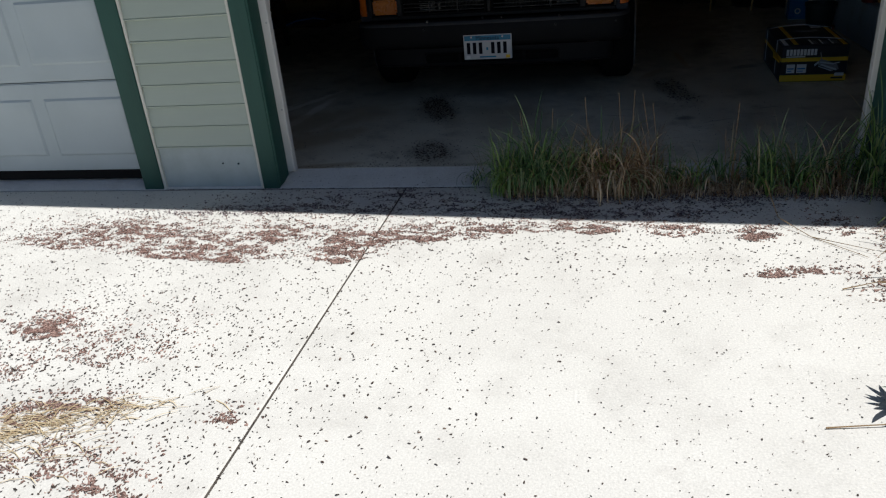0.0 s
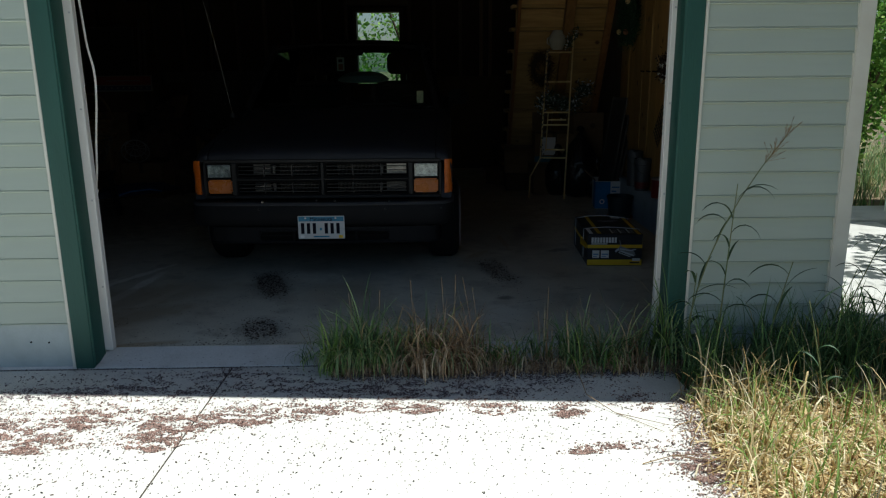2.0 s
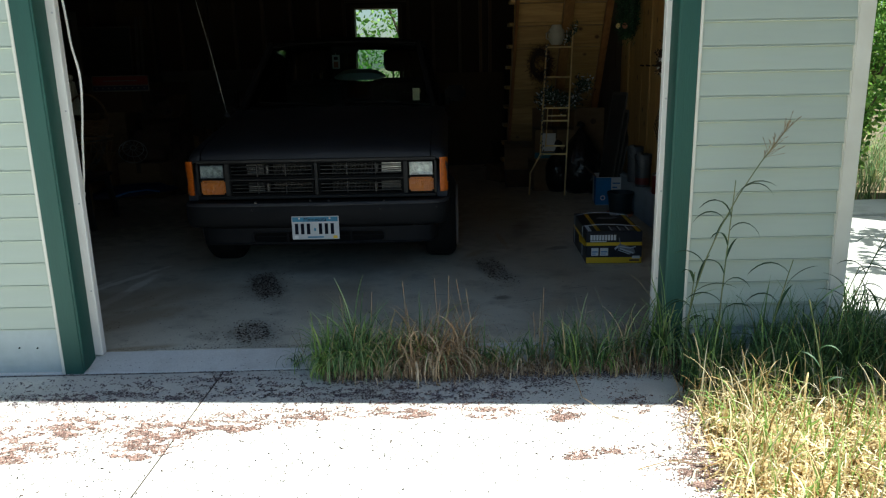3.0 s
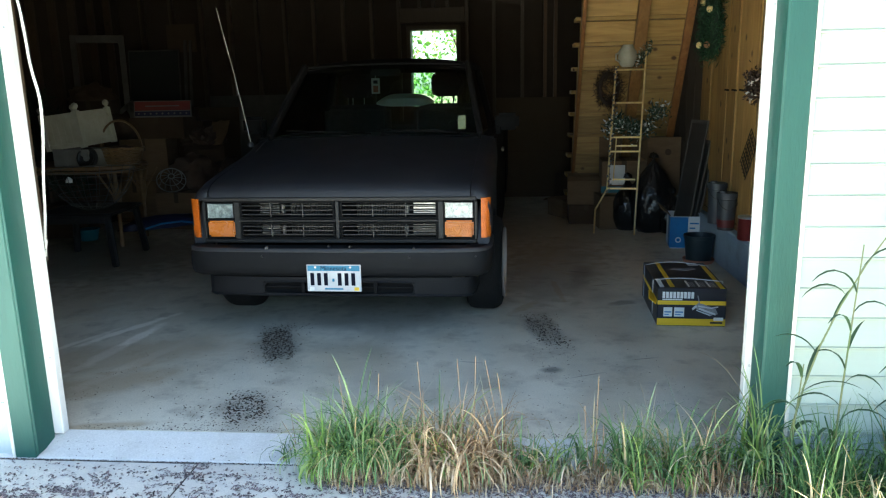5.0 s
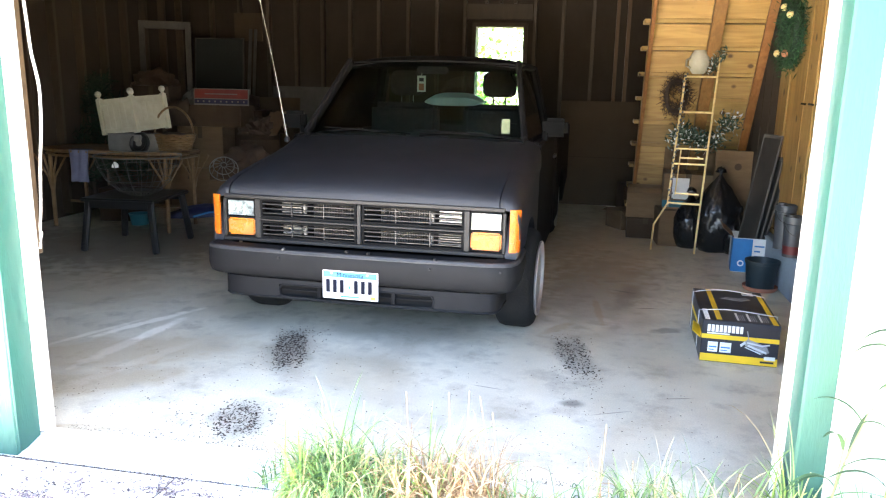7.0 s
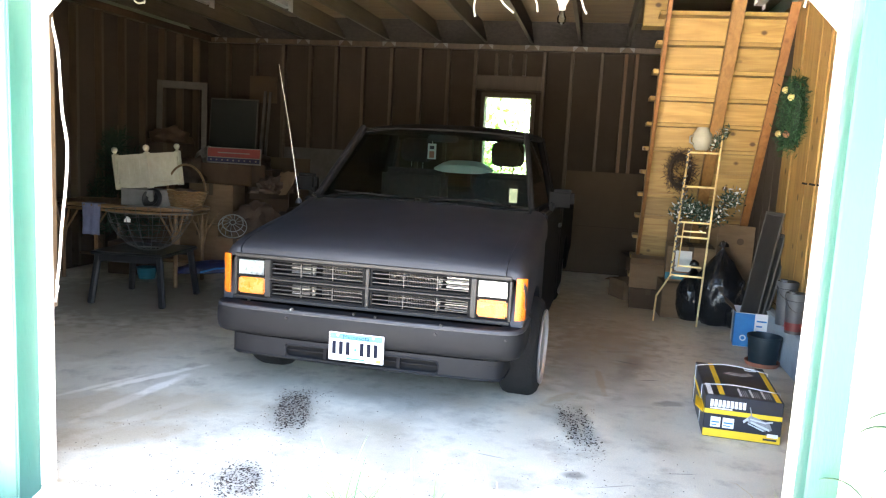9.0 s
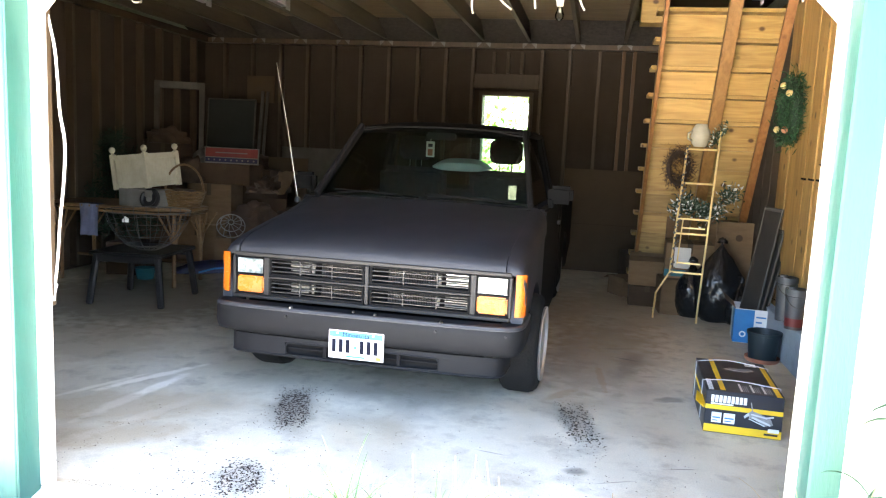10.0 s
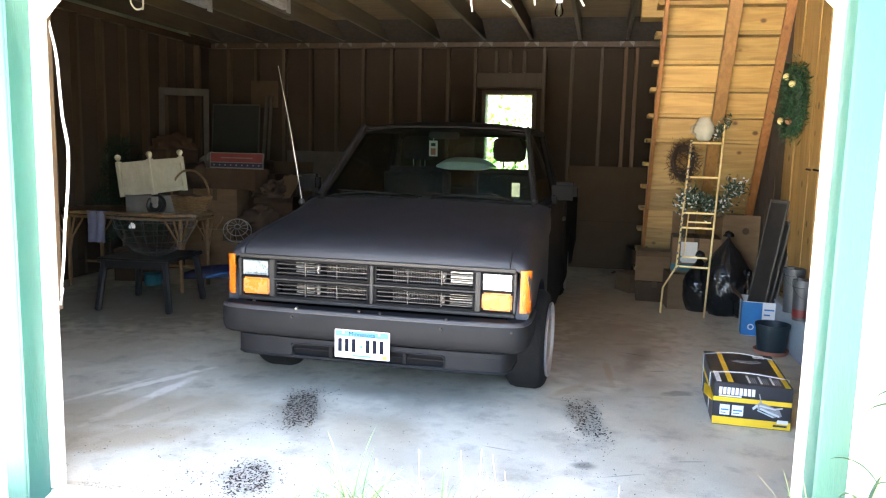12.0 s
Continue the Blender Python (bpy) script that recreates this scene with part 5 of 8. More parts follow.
for x0, x1 in ((-0.175, -0.120), (-0.108, -0.045)):
    p = part("label_patch", boxb(x0, x1, F, -JD + 0.001, 0.048, 0.094), M_PAPER, jack, "small white label")
    part("label_line", boxb(x0 + 0.006, x1 - 0.006, F - 0.0008, F + 0.0004, 0.068, 0.074), M_BLUEC, p)
    part("label_line", boxb(x0 + 0.006, x1 - 0.02, F - 0.0008, F + 0.0004, 0.056, 0.060), M_BLUEC, p)
part("text_bar", boxb(0.12, 0.195, F - 0.0008, -JD, 0.015, 0.024), M_JACKB, jack)
part("label_patch", boxb(0.14, 0.20, F - 0.001, -JD, 0.030, 0.046), M_PAPER, jack)
pic = part("jack_picture", slab(B(), [(0.02, 0.100), (0.04, 0.118), (0.075, 0.112), (0.15, 0.090), (0.165, 0.065), (0.14, 0.052), (0.11, 0.060), (0.06, 0.082), (0.035, 0.085)], "y", F - 0.001, -JD, 0), M_GREYP, jack, "grey printed picture of a trolley jack", smooth=False)
part("picture_bar", beam(B(), (0.05, F - 0.001, 0.11), (0.035, F - 0.001, 0.155), 0.006, 0.002), M_GREYP, pic)
for (xa, za), (xb, zb), w_ in (((0.005, 0.086), (0.030, 0.104), 0.012), ((0.040, 0.103), (0.130, 0.092), 0.007), ((0.045, 0.090), (0.150, 0.062), 0.009), ((0.030, 0.082), (0.120, 0.056), 0.005), ((0.125, 0.094), (0.165, 0.100), 0.006)):
    part("picture_arm", beam(B(), (xa, F - 0.0016, za), (xb, F - 0.0016, zb), w_, 0.0012, side=(0, 0, 1)), M_PLASTW, pic, "pale printed arm")
for cx, cz in ((0.06, 0.078), (0.14, 0.055)):
    part("picture_wheel", cyl(B(), (cx, F - 0.0018, cz), (cx, F, cz), 0.010, n=12), M_JACKB, pic)
part("jack_picture", slab(B(), [(-0.06, 0.16), (-0.02, 0.20), (0.05, 0.19), (0.10, 0.22), (0.12, 0.17), (0.06, 0.12), (0.0, 0.13)], "z", JH, JH + 0.0012), M_GREYP, jack, smooth=False)
for k in range(3):
    x = -0.02 + k * 0.065
    part("text_bar", boxb(x, x + 0.012, -JD + 0.04, -JD + 0.20, JH, JH + 0.0012), M_PAPER, jack)
    for j in range(3):
        part("text_bar", boxb(x + 0.018 + j * 0.011, x + 0.023 + j * 0.011, -JD + 0.04, -JD + 0.16, JH, JH + 0.001), M_GREYP, jack)
for k in range(7):
    y = -JD + 0.02 + k * 0.034
    part("logo_bar", boxb(-0.200, -0.172, y, y + 0.026, JH, JH + 0.0012), M_PAPER, jack)
part("top_label", boxb(0.085, 0.155, JD - 0.11, JD - 0.03, JH, JH + 0.0012), M_PAPER, jack)
sx = -JW - 0.0012
part("side_stripe", boxb(sx, -JW + 0.001, -JD + 0.01, JD - 0.02, 0.108, 0.128), M_YELLOW, jack)
part("torn_flap", loft(B(), [[(-JW, -JD + 0.05, 0.10), (-JW, -JD + 0.16, 0.13)], [(-JW - 0.05, -JD + 0.03, 0.135), (-JW - 0.04, -JD + 0.12, 0.16)]], 0.004), M_YELLOW, jack, "torn yellow flap")
for y in (-0.20, 0.27):
    pts = []
    for i in range(13):
        u = i / 12
        pts.append((-JW - 0.006 + u * (2 * JW + 0.012), y + 0.02 * math.sin(u * 5), JH + 0.004 + 0.016 * math.sin(math.pi * u) * (1 if y > 0 else 0.5)))
    part("strap", tube(B(), [(-JW - 0.006, y - 0.01, 0.02)] + pts + [(JW + 0.006, y + 0.01, 0.02)], 0.0024, 5), M_PLASTW, jack, "loose pale strap")

# ladder-like brass rack leaning on the stair
rack = thing("rack_ladder", (0, 0, 0), "thin brass-coloured metal rack ladder leaning on the stair", "ladder")
L0, L1 = Vector((2.88, 4.55, 0.0)), Vector((2.985, 4.76, 1.60))
R0, R1 = Vector((3.165, 4.50, 0.0)), Vector((3.270, 4.78, 1.76))


def on(a, b, z):
    return a + (b - a) * ((z - a.z) / (b.z - a.z))


part("rail", tube(B(), [(2.79, 4.60, 0.0), (2.80, 4.60, 0.24), on(L0, L1, 0.44), on(L0, L1, 1.0), L1], 0.009, 8), M_GOLD, rack, "bent brass rail")
part("rail", tube(B(), [R0, on(R0, R1, 0.9), R1], 0.009, 8), M_GOLD, rack)
part("rail", tube(B(), [on(L0, L1, 0.52) + Vector((0.05, -0.02, 0)), on(L0, L1, 0.93) + Vector((0.05, -0.02, 0))], 0.006, 7), M_GOLD, rack)
for z in (1.575, 1.262, 0.935, 0.80, 0.445):
    part("rung", tube(B(), [on(L0, L1, z), on(R0, R1, z)], 0.0095, 7), M_GOLD, rack)
for z in (0.855, 0.535):
    part("rung", tube(B(), [on(L0, L1, z) + Vector((0.05, -0.02, 0)), on(R0, R1, z) + Vector((-0.03, -0.02, 0))], 0.008, 7), M_GOLD, rack)


def sprays(bm, base, n, spread, size, seed, up=0.4, thin=0.16):
    """Many small folded leaves or petals round a set of points."""
    r = random.Random(seed)
    for _ in range(n):
        c = Vector(base[r.randrange(len(base))]) + Vector((r.gauss(0, spread[0]), r.gauss(0, spread[1]), r.gauss(0, spread[2])))
        d = Vector((r.uniform(-1, 1), r.uniform(-1, 1), r.uniform(-1, 1) + up)).normalized()
        s = d.orthogonal().normalized()
        s = (Matrix.Rotation(r.uniform(0, 6.28), 3, d) @ s)
        l = size * r.uniform(0.6, 1.3)
        n2 = d.cross(s)
        a, b_, c2, d2 = c, c + d * l * 0.5 + s * l * thin, c + d * l, c + d * l * 0.5 - s * l * thin
        m = c + d * l * 0.5 + n2 * l * 0.05
        v = [bm.verts.new(p) for p in (a, b_, c2, d2, m)]
        for q in ((0, 1, 4), (1, 2, 4), (2, 3, 4), (3, 0, 4)):
            bm.faces.new([v[i] for i in q])
    return bm


pts = [(2.93 + 0.50 * i / 12, 4.74 + 0.02 * math.sin(i), 1.02 + 0.045 * math.sin(i * 0.7) + (0.10 if i > 9 else 0)) for i in range(13)]
gar = thing("garland", (0, 0, 0), "frosted white and green artificial garland over the rack", "garland")
part("stem", tube(B(), pts, 0.008, 6), M_TWIGW, gar)
part("leaves", sprays(B(), pts, 1200, (0.032, 0.03, 0.045), 0.048, 3), M_FLOWER, gar, "frosted leaves and berries", smooth=False)
r_ = random.Random(5)
for _ in range(16):
    p = Vector(pts[r_.randrange(13)]) + Vector((r_.gauss(0, 0.03), -0.05, r_.gauss(0, 0.04)))
    bm = B()
    bmesh.ops.create_icosphere(bm, subdivisions=1, radius=0.011, matrix=Matrix.Translation(p))
    part("berry", bm, M_PAPER, gar, "white berry")
vine = [on(L0, L1, 0.42 + 1.16 * i / 24) + Vector((0.012 * math.sin(i * 1.3), -0.02, 0)) for i in range(25)]
bead = thing("bead_string", (0, 0, 0), "silvery bead string wound round the rack rail", "decoration")
for i, p in enumerate(vine):
    if i % 8 != 4:
        for q, rad in ((p, 0.013), (p + Vector((0.018, -0.01, 0.02)), 0.010)):
            bm = B()
            bmesh.ops.create_icosphere(bm, subdivisions=1, radius=rad, matrix=Matrix.Translation(q))
            part("bead", bm, M_OFFWH, bead)
ring = [(2.925 + 0.085 * math.cos(a), 4.80, 1.40 + 0.14 * math.sin(a)) for a in [i * math.pi / 14 for i in range(28)]]
tw = thing("twig_wreath", (0, 0, 0), "dark brown twig wreath hung behind the rack", "wreath")
part("hoop", tube(B(), ring, 0.022, 7, closed=True), M_TWIGW, tw)
part("twig_weave", sprays(B(), ring, 1400, (0.028, 0.02, 0.03), 0.055, 9, up=0, thin=0.05), M_TWIGW, tw, smooth=False)
jug = thing("ivory_jug", (3.10, 4.83, 1.60), "ivory ceramic jug shape hung on the rack top", "jug", turn=20)
part("body", lathe(B(), [(0.0, 0.0), (0.05, 0.0), (0.075, 0.03), (0.09, 0.09), (0.085, 0.15), (0.06, 0.19), (0.05, 0.21), (0.045, 0.205), (0.0, 0.18)], 20), M_STONEW, jug)
part("handle", tube(B(), [(-0.08, 0, 0.14), (-0.12, 0, 0.12), (-0.12, 0, 0.07), (-0.08, 0, 0.05)], 0.010, 7), M_STONEW, jug)
sp = [(3.20 + 0.07 * i / 5, 4.78, 1.62 + 0.16 * i / 5) for i in range(6)]
spray_t = thing("flower_spray", (0, 0, 0), "small dried flower spray beside the jug", "decoration")
part("stem", tube(B(), sp, 0.005, 5), M_TWIGW, spray_t)
part("petals", sprays(B(), sp, 150, (0.025, 0.02, 0.03), 0.05, 12), M_FLOWER, spray_t, smooth=False)

# cartons and boards behind the rack
carton("cardboard_box", (3.05, 5.00, 0.0), (0.40, 0.40, 0.34), 4, "brown cardboard box with a blue printed band", group="cartons by the stair")
c = carton("cardboard_box", (3.12, 5.10, 0.342), (0.44, 0.42, 0.34), -3, "brown cardboard box stacked on another", group="cartons by the stair")
part("print_band", boxb(-0.222, 0.222, -0.2125, -0.2095, 0.02, 0.085), M_TEAL, c, "teal printed band")
part("paper_sheet", boxb(-0.14, 0.01, -0.214, -0.2115, 0.10, 0.30), M_PAPER, c, "white paper sheet")
c = thing("cardboard_sheet", (3.30, 5.42, 0.0), "large flat cardboard sheet leaning under the stair", "cardboard", turn=-2, tilt=(-5, 0))
part("sheet", boxb(-0.37, 0.37, -0.012, 0.012, 0.0, 0.90, 0.003), M_CARD, c)
part("print_band", boxb(-0.20, 0.35, -0.0155, -0.0125, 0.28, 0.36), M_TEAL, c, "teal printed band")
part("print_mark", cyl(B(), (0.27, -0.0125, 0.74), (0.27, -0.015, 0.74), 0.045, n=18), M_CARDD, c, "round printed mark")
c = thing("cardboard_sheet", (3.515, 4.985, 0.0), "big cardboard panel standing behind the bin bags", "cardboard", turn=-1)
part("sheet", boxb(-0.165, 0.165, -0.012, 0.012, 0.0, 0.91, 0.003), M_CARD, c)
part("print_band", boxb(-0.16, 0.10, -0.0155, -0.0125, 0.28, 0.36), M_TEAL, c, "teal printed band")
part("print_mark", cyl(B(), (0.04, -0.0125, 0.76), (0.04, -0.015, 0.76), 0.032, n=18), M_CARDD, c, "round printed mark")
carton("cardboard_box", (2.78, 6.45, 0.0), (0.46, 0.40, 0.38), 8, "low brown cardboard box near the back wall", m=M_CARDD, group="cartons by the stair")
carton("cardboard_box", (2.77, 5.28, 0.205), (0.38, 0.30, 0.30), -4, "open brown cardboard box stacked by the stair foot", m=M_CARD, flaps=2, group="cartons by the stair")
carton("cardboard_box", (2.77, 5.28, 0.0), (0.36, 0.34, 0.203), -2, "low dark cardboard box under another by the stair foot", m=M_CARDD, group="cartons by the stair")
carton("cardboard_box", (2.60, 5.70, 0.0), (0.30, 0.30, 0.20), 30, "small open cardboard box", m=M_CARD, flaps=2, group="cartons by the stair")
c = thing("cardboard_sheet", (2.27, 7.16, 0.0), "wide flattened brown cardboard against the back wall", "cardboard", tilt=(-4, 0))
part("sheet", boxb(-0.48, 0.48, -0.01, 0.01, 0.0, 1.30, 0.003), M_TANPLY, c)
part("fold_line", boxb(-0.478, 0.478, -0.0122, -0.0095, 0.60, 0.606), M_CARDD, c)


def bin_bag(at, size, seed, turn, label):
    t = thing("bin_bag", at, label, "bin bag", turn, "bin bags")
    bm = B()
    r = bmesh.ops.create_icosphere(bm, subdivisions=5, radius=1.0)
    for v in r["verts"]:
        n = v.co.normalized()
        a = math.atan2(n.y, n.x)
        h = (n.z + 1) / 2
        neck = 1.0 if h < 0.55 else max(0.10, 1 - ((h - 0.55) / 0.45) ** 1.3 * 0.95)
        wr = 1 + 0.09 * noise.noise(n * 2.4 + Vector((seed, 0, 0))) + 0.055 * noise.noise(n * 7 + Vector((0, seed, 0))) + 0.05 * math.sin(a * 11 + seed + 2 * noise.noise(n * 3)) * max(0, h - 0.3)
        rad = math.sqrt(max(0, 1 - n.z ** 2)) ** 0.6
        v.co = Vector((math.cos(a) * rad * size[0] * neck * wr, math.sin(a) * rad * size[1] * neck * wr, max(0.0, (n.z * (1 + 0.05 * noise.noise(n * 5)) + 0.9) / 1.9 * size[2])))
    part("sack", bm, M_BAG, t, angle=60)
    part("knot", blob(B(), (0, 0, size[2] * 1.0), (0.045, 0.045, 0.05), 0.3, 4, 3, seed), M_BAG, t, angle=60)
    return t


bin_bag((3.365, 4.72, 0), (0.225, 0.19, 0.73), 1.3, 10, "tall shiny black bin bag tied at the top")
bin_bag((3.14, 4.82, 0), (0.15, 0.15, 0.52), 5.1, 60, "smaller slumped black bin bag beside the rack")
bin_bag((3.53, 4.62, 0.0), (0.13, 0.14, 0.40), 8.2, 20, "low black bin bag by the wall")

bl = thing("blue_carton", (3.525, 4.05, 0), "open white and blue printed cardboard carton", "box", turn=-6)
bm = B()
for a in ((-0.13, 0.13, -0.16, -0.155), (-0.13, 0.13, 0.155, 0.16), (-0.13, -0.125, -0.155, 0.155), (0.125, 0.13, -0.155, 0.155)):
    box(bm, *a, 0.001, 0.285)
box(bm, -0.13, 0.13, -0.16, 0.16, 0, 0.005)
part("body", bm, M_PAPER, bl, smooth=False)
part("blue_panel", boxb(-0.1315, 0.02, -0.1615, -0.1595, 0.004, 0.28), M_BLUEC, bl, "blue printed panel")
part("blue_panel", boxb(-0.1318, -0.1300, -0.155, 0.0, 0.004, 0.28), M_BLUEC, bl)
part("emblem", cyl(B(), (-0.06, -0.1615, 0.075), (-0.06, -0.163, 0.075), 0.026, n=20), M_PAPER, bl, "round white emblem")
part("emblem_core", cyl(B(), (-0.06, -0.163, 0.075), (-0.06, -0.164, 0.075), 0.015, n=16), M_BLUEC, bl)
for k in range(5):
    part("text_bar", boxb(0.035, 0.11 - (k % 2) * 0.03, -0.1618, -0.1595, 0.05 + k * 0.042, 0.062 + k * 0.042), M_BLUEC, bl)
for rows in ([[(-0.13, -0.16, 0.285), (-0.13, 0.16, 0.285)], [(-0.22, -0.16, 0.36), (-0.22, 0.16, 0.36)]], [[(0.13, -0.16, 0.285), (0.13, 0.16, 0.285)], [(0.20, -0.16, 0.24), (0.20, 0.16, 0.24)]]):
    part("flap", loft(B(), rows, 0.005), M_CARD, bl, "brown inner flap", smooth=False)

pot = thing("plant_pot", (3.496, 3.36, 0), "dark empty plastic plant pot on a terracotta saucer", "plant pot")
part("saucer", lathe(B(), [(0.0, 0.0), (0.112, 0.0), (0.122, 0.012), (0.126, 0.032), (0.120, 0.032), (0.113, 0.017), (0.0, 0.015)], 32), M_CLAY, pot, "terracotta saucer")
part("pot", lathe(B(), [(0.0, 0.0165), (0.098, 0.0165), (0.117, 0.205), (0.124, 0.207), (0.124, 0.228), (0.117, 0.228), (0.111, 0.195), (0.092, 0.05), (0.0, 0.05)], 32), M_POT, pot)

for k, (bx, h, lean, m_, lab) in enumerate(((3.478, 1.10, 8.6, M_PANELD, "dark grey-brown framed panel standing in the blue carton"), (3.512, 0.93, 9.8, M_BOARD, "dark framed panel standing in the blue carton"),
                                           (3.542, 0.78, 11.0, M_BOARD, "dark glazed framed panel standing in the blue carton"))):
    fr = thing("framed_panel", (bx, 4.045, 0.008), lab, "panel", 16, "leaning panels", tilt=(0, lean))
    part("panel", boxb(-0.004, 0.004, -0.128, 0.128, 0.02, h), m_, fr)
    for a in ((-0.009, 0.007, -0.143, -0.127, 0.0, h + 0.02), (-0.009, 0.007, 0.127, 0.143, 0.0, h + 0.02), (-0.009, 0.007, -0.127, 0.127, 0.0, 0.03), (-0.009, 0.007, -0.127, 0.127, h - 0.01, h + 0.02)):
        part("frame_bar", boxb(*a, 0.003), M_GREYWD, fr)

for (x, y, z0, r, h, band, lid, lab) in ((3.622, 3.10, 0.321, 0.072, 0.27, M_RED, True, "dull grey lidded pail with a red printed band on the curb"),
                                         (3.622, 3.38, 0.321, 0.072, 0.31, None, True, "dull grey lidded plastic pail standing on the curb")):
    bk = thing("bucket", (x, y, z0), lab, "bucket", group="buckets")
    part("body", lathe(B(), [(0.0, 0.0), (r * 0.86, 0.0), (r, h), (0.0, h)], 28), M_BUCKET, bk)
    part("rim", lathe(B(), [(r * 0.97, h - 0.05), (r * 1.04, h - 0.05), (r * 1.045, h - 0.035), (r * 1.0, h - 0.033)], 28), M_BUCKET, bk)
    if band:
        part("label_band", lathe(B(), [(r * 0.88, h * 0.08), (r * 0.895, h * 0.08), (r * 0.925, h * 0.30), (r * 0.90, h * 0.30)], 28), band, bk, "printed band")
    if lid:
        part("lid", lathe(B(), [(0.0, h + 0.012), (r * 0.86, h + 0.012), (r * 0.92, h + 0.018), (r * 1.06, h + 0.018), (r * 1.09, h + 0.010), (r * 1.09, h - 0.022), (r * 1.06, h - 0.022), (r * 1.05, h + 0.001), (0, h + 0.001)], 28), M_BUCKET, bk, "rimmed lid")
        part("spout_cap", lathe(B(), [(0.0, 0.022), (0.026, 0.020), (0.028, 0.0), (0, 0.0)], 16, (-r * 0.45, -0.01, h + 0.0125)), M_BUCKET, bk)
        part("handle", tube(B(), [(r * 1.05 * math.cos(a), -r * 1.05 * math.sin(a) * 0.6 - 0.02, h - 0.02 - 0.09 * math.sin(a)) for a in [i * math.pi / 10 for i in range(11)]], 0.003, 5), M_WIRE, bk)
can = thing("paint_can", (3.66, 2.70, 0.321), "dark red paint can on the curb", "paint can")
part("body", lathe(B(), [(0.0, 0.0), (0.062, 0.0), (0.065, 0.006), (0.065, 0.16), (0.068, 0.166), (0.06, 0.172), (0.055, 0.165), (0.0, 0.163)], 26), M_RED, can)
part("rim", lathe(B(), [(0.066, 0.156), (0.070, 0.164), (0.066, 0.172)], 26), M_GALV, can)

# wire grid and wreath on the side wall
wg = thing("wire_grid", (3.672, 2.94, 0.79), "rusty wire grid hung on the wall studs", "wire grid", tilt=(40, 0))
for i in range(6):
    part("wire", tube(B(), [(0, -0.09 + 0.036 * i, 0), (0, -0.09 + 0.036 * i, 0.34)], 0.003, 5), M_WIRE, wg)
for i in range(8):
    part("wire", tube(B(), [(0.004, -0.09, 0.01 + 0.046 * i), (0.004, 0.09, 0.01 + 0.046 * i)], 0.003, 5), M_WIRE, wg)
orn = thing("wall_ornament", (3.64, 2.71, 1.31), "brown dried twig ornament with white petals on the pine wall", "ornament")
tagged(part("twigs", sprays(B(), [(0, 0.05 * math.cos(a), 0.10 + 0.06 * math.sin(a)) for a in [i * math.pi / 6 for i in range(12)]], 420, (0.018, 0.03, 0.035), 0.03, 31, up=0.2, thin=0.3), M_TWIGW, orn, smooth=False), kind="stuff")
part("back_pad", blob(B(), (0.012, 0, 0.10), (0.018, 0.055, 0.075), 0.2, 3, 3, 2.0), M_CLAYD, orn)
part("petals", sprays(B(), [(-0.02, -0.03, 0.14), (-0.02, -0.045, 0.12), (-0.02, 0.0, 0.03), (-0.02, -0.03, 0.025)], 26, (0.01, 0.012, 0.012), 0.03, 33, up=0.2, thin=0.4), M_PAPER, orn, "white petals", smooth=False)
for y in (2.96, 3.08, 3.27, 3.46):
    part("peg", cyl(B(), (RX + 0.004, y, 1.372), (RX - 0.035, y, 1.378), 0.007, n=8), M_DARK, wall_east)
WRY, WRZ = 3.86, 1.895
wr = [(3.625, WRY + 0.19 * math.cos(a), WRZ + 0.205 * math.sin(a)) for a in [i * math.pi / 16 for i in range(32)]]
wt = thing("christmas_wreath", (0, 0, 0), "green artificial Christmas wreath with gold baubles on the pine wall", "wreath")
part("hoop", tube(B(), wr, 0.045, 7, closed=True), M_NEEDLED, wt)
part("needles", sprays(B(), wr, 3000, (0.03, 0.045, 0.045), 0.055, 21, up=0, thin=0.07), M_NEEDLE, wt, smooth=False)
for a, m_ in ((1.25, M_GOLD), (2.5, M_GOLD), (4.0, M_CLAY), (5.5, M_GOLD)):
    bm = B()
    bmesh.ops.create_uvsphere(bm, u_segments=14, v_segments=10, radius=0.028, matrix=Matrix.Translation((3.572, WRY + 0.19 * math.cos(a), WRZ + 0.205 * math.sin(a))))
    part("bauble", bm, m_, wt)

# hanging cord by the door, bulb and cords under the ceiling
cord = thing("extension_lead", (0, 0, 0), "white electric lead hanging down beside the door stop", "electric lead")
part("cable", tube(B(), glide([(-0.03, 0.20, 2.03), (-0.018, 0.20, 1.93), (0.010, 0.20, 1.80), (0.020, 0.20, 1.68), (0.028, 0.20, 1.55), (0.048, 0.20, 1.42), (0.040, 0.20, 1.27), (0.018, 0.20, 1.10), (0.004, 0.20, 0.95), (-0.012, 0.20, 0.84)]), 0.0055, 7), M_CORD, cord)
part("cable", tube(B(), [(-0.012, 0.205, 0.84), (-0.02, 0.20, 0.80), (-0.016, 0.19, 0.77)], 0.009, 7), M_CORD, cord, "plug end")
part("cleat", boxb(-0.07, -0.012, 0.147, 0.21, 0.75, 2.06, 0.003), M_STUD, cord, "dark wooden cleat")
lb = thing("ceiling_lamp", (1.85, 2.72, 2.45), "bare bulb in a white ceramic socket", "lamp")
part("socket", lathe(B(), [(0.0, 0.10), (0.055, 0.10), (0.058, 0.085), (0.04, 0.06), (0.025, 0.03), (0.022, 0.0), (0.0, 0.0)], 22), M_PAPER, lb, "white ceramic socket")
part("bulb", lathe(B(), [(0.015, 0.0), (0.018, -0.02), (0.03, -0.05), (0.028, -0.075), (0.015, -0.09), (0.0, -0.093)], 18), M_GLASS, lb, "clear bulb")
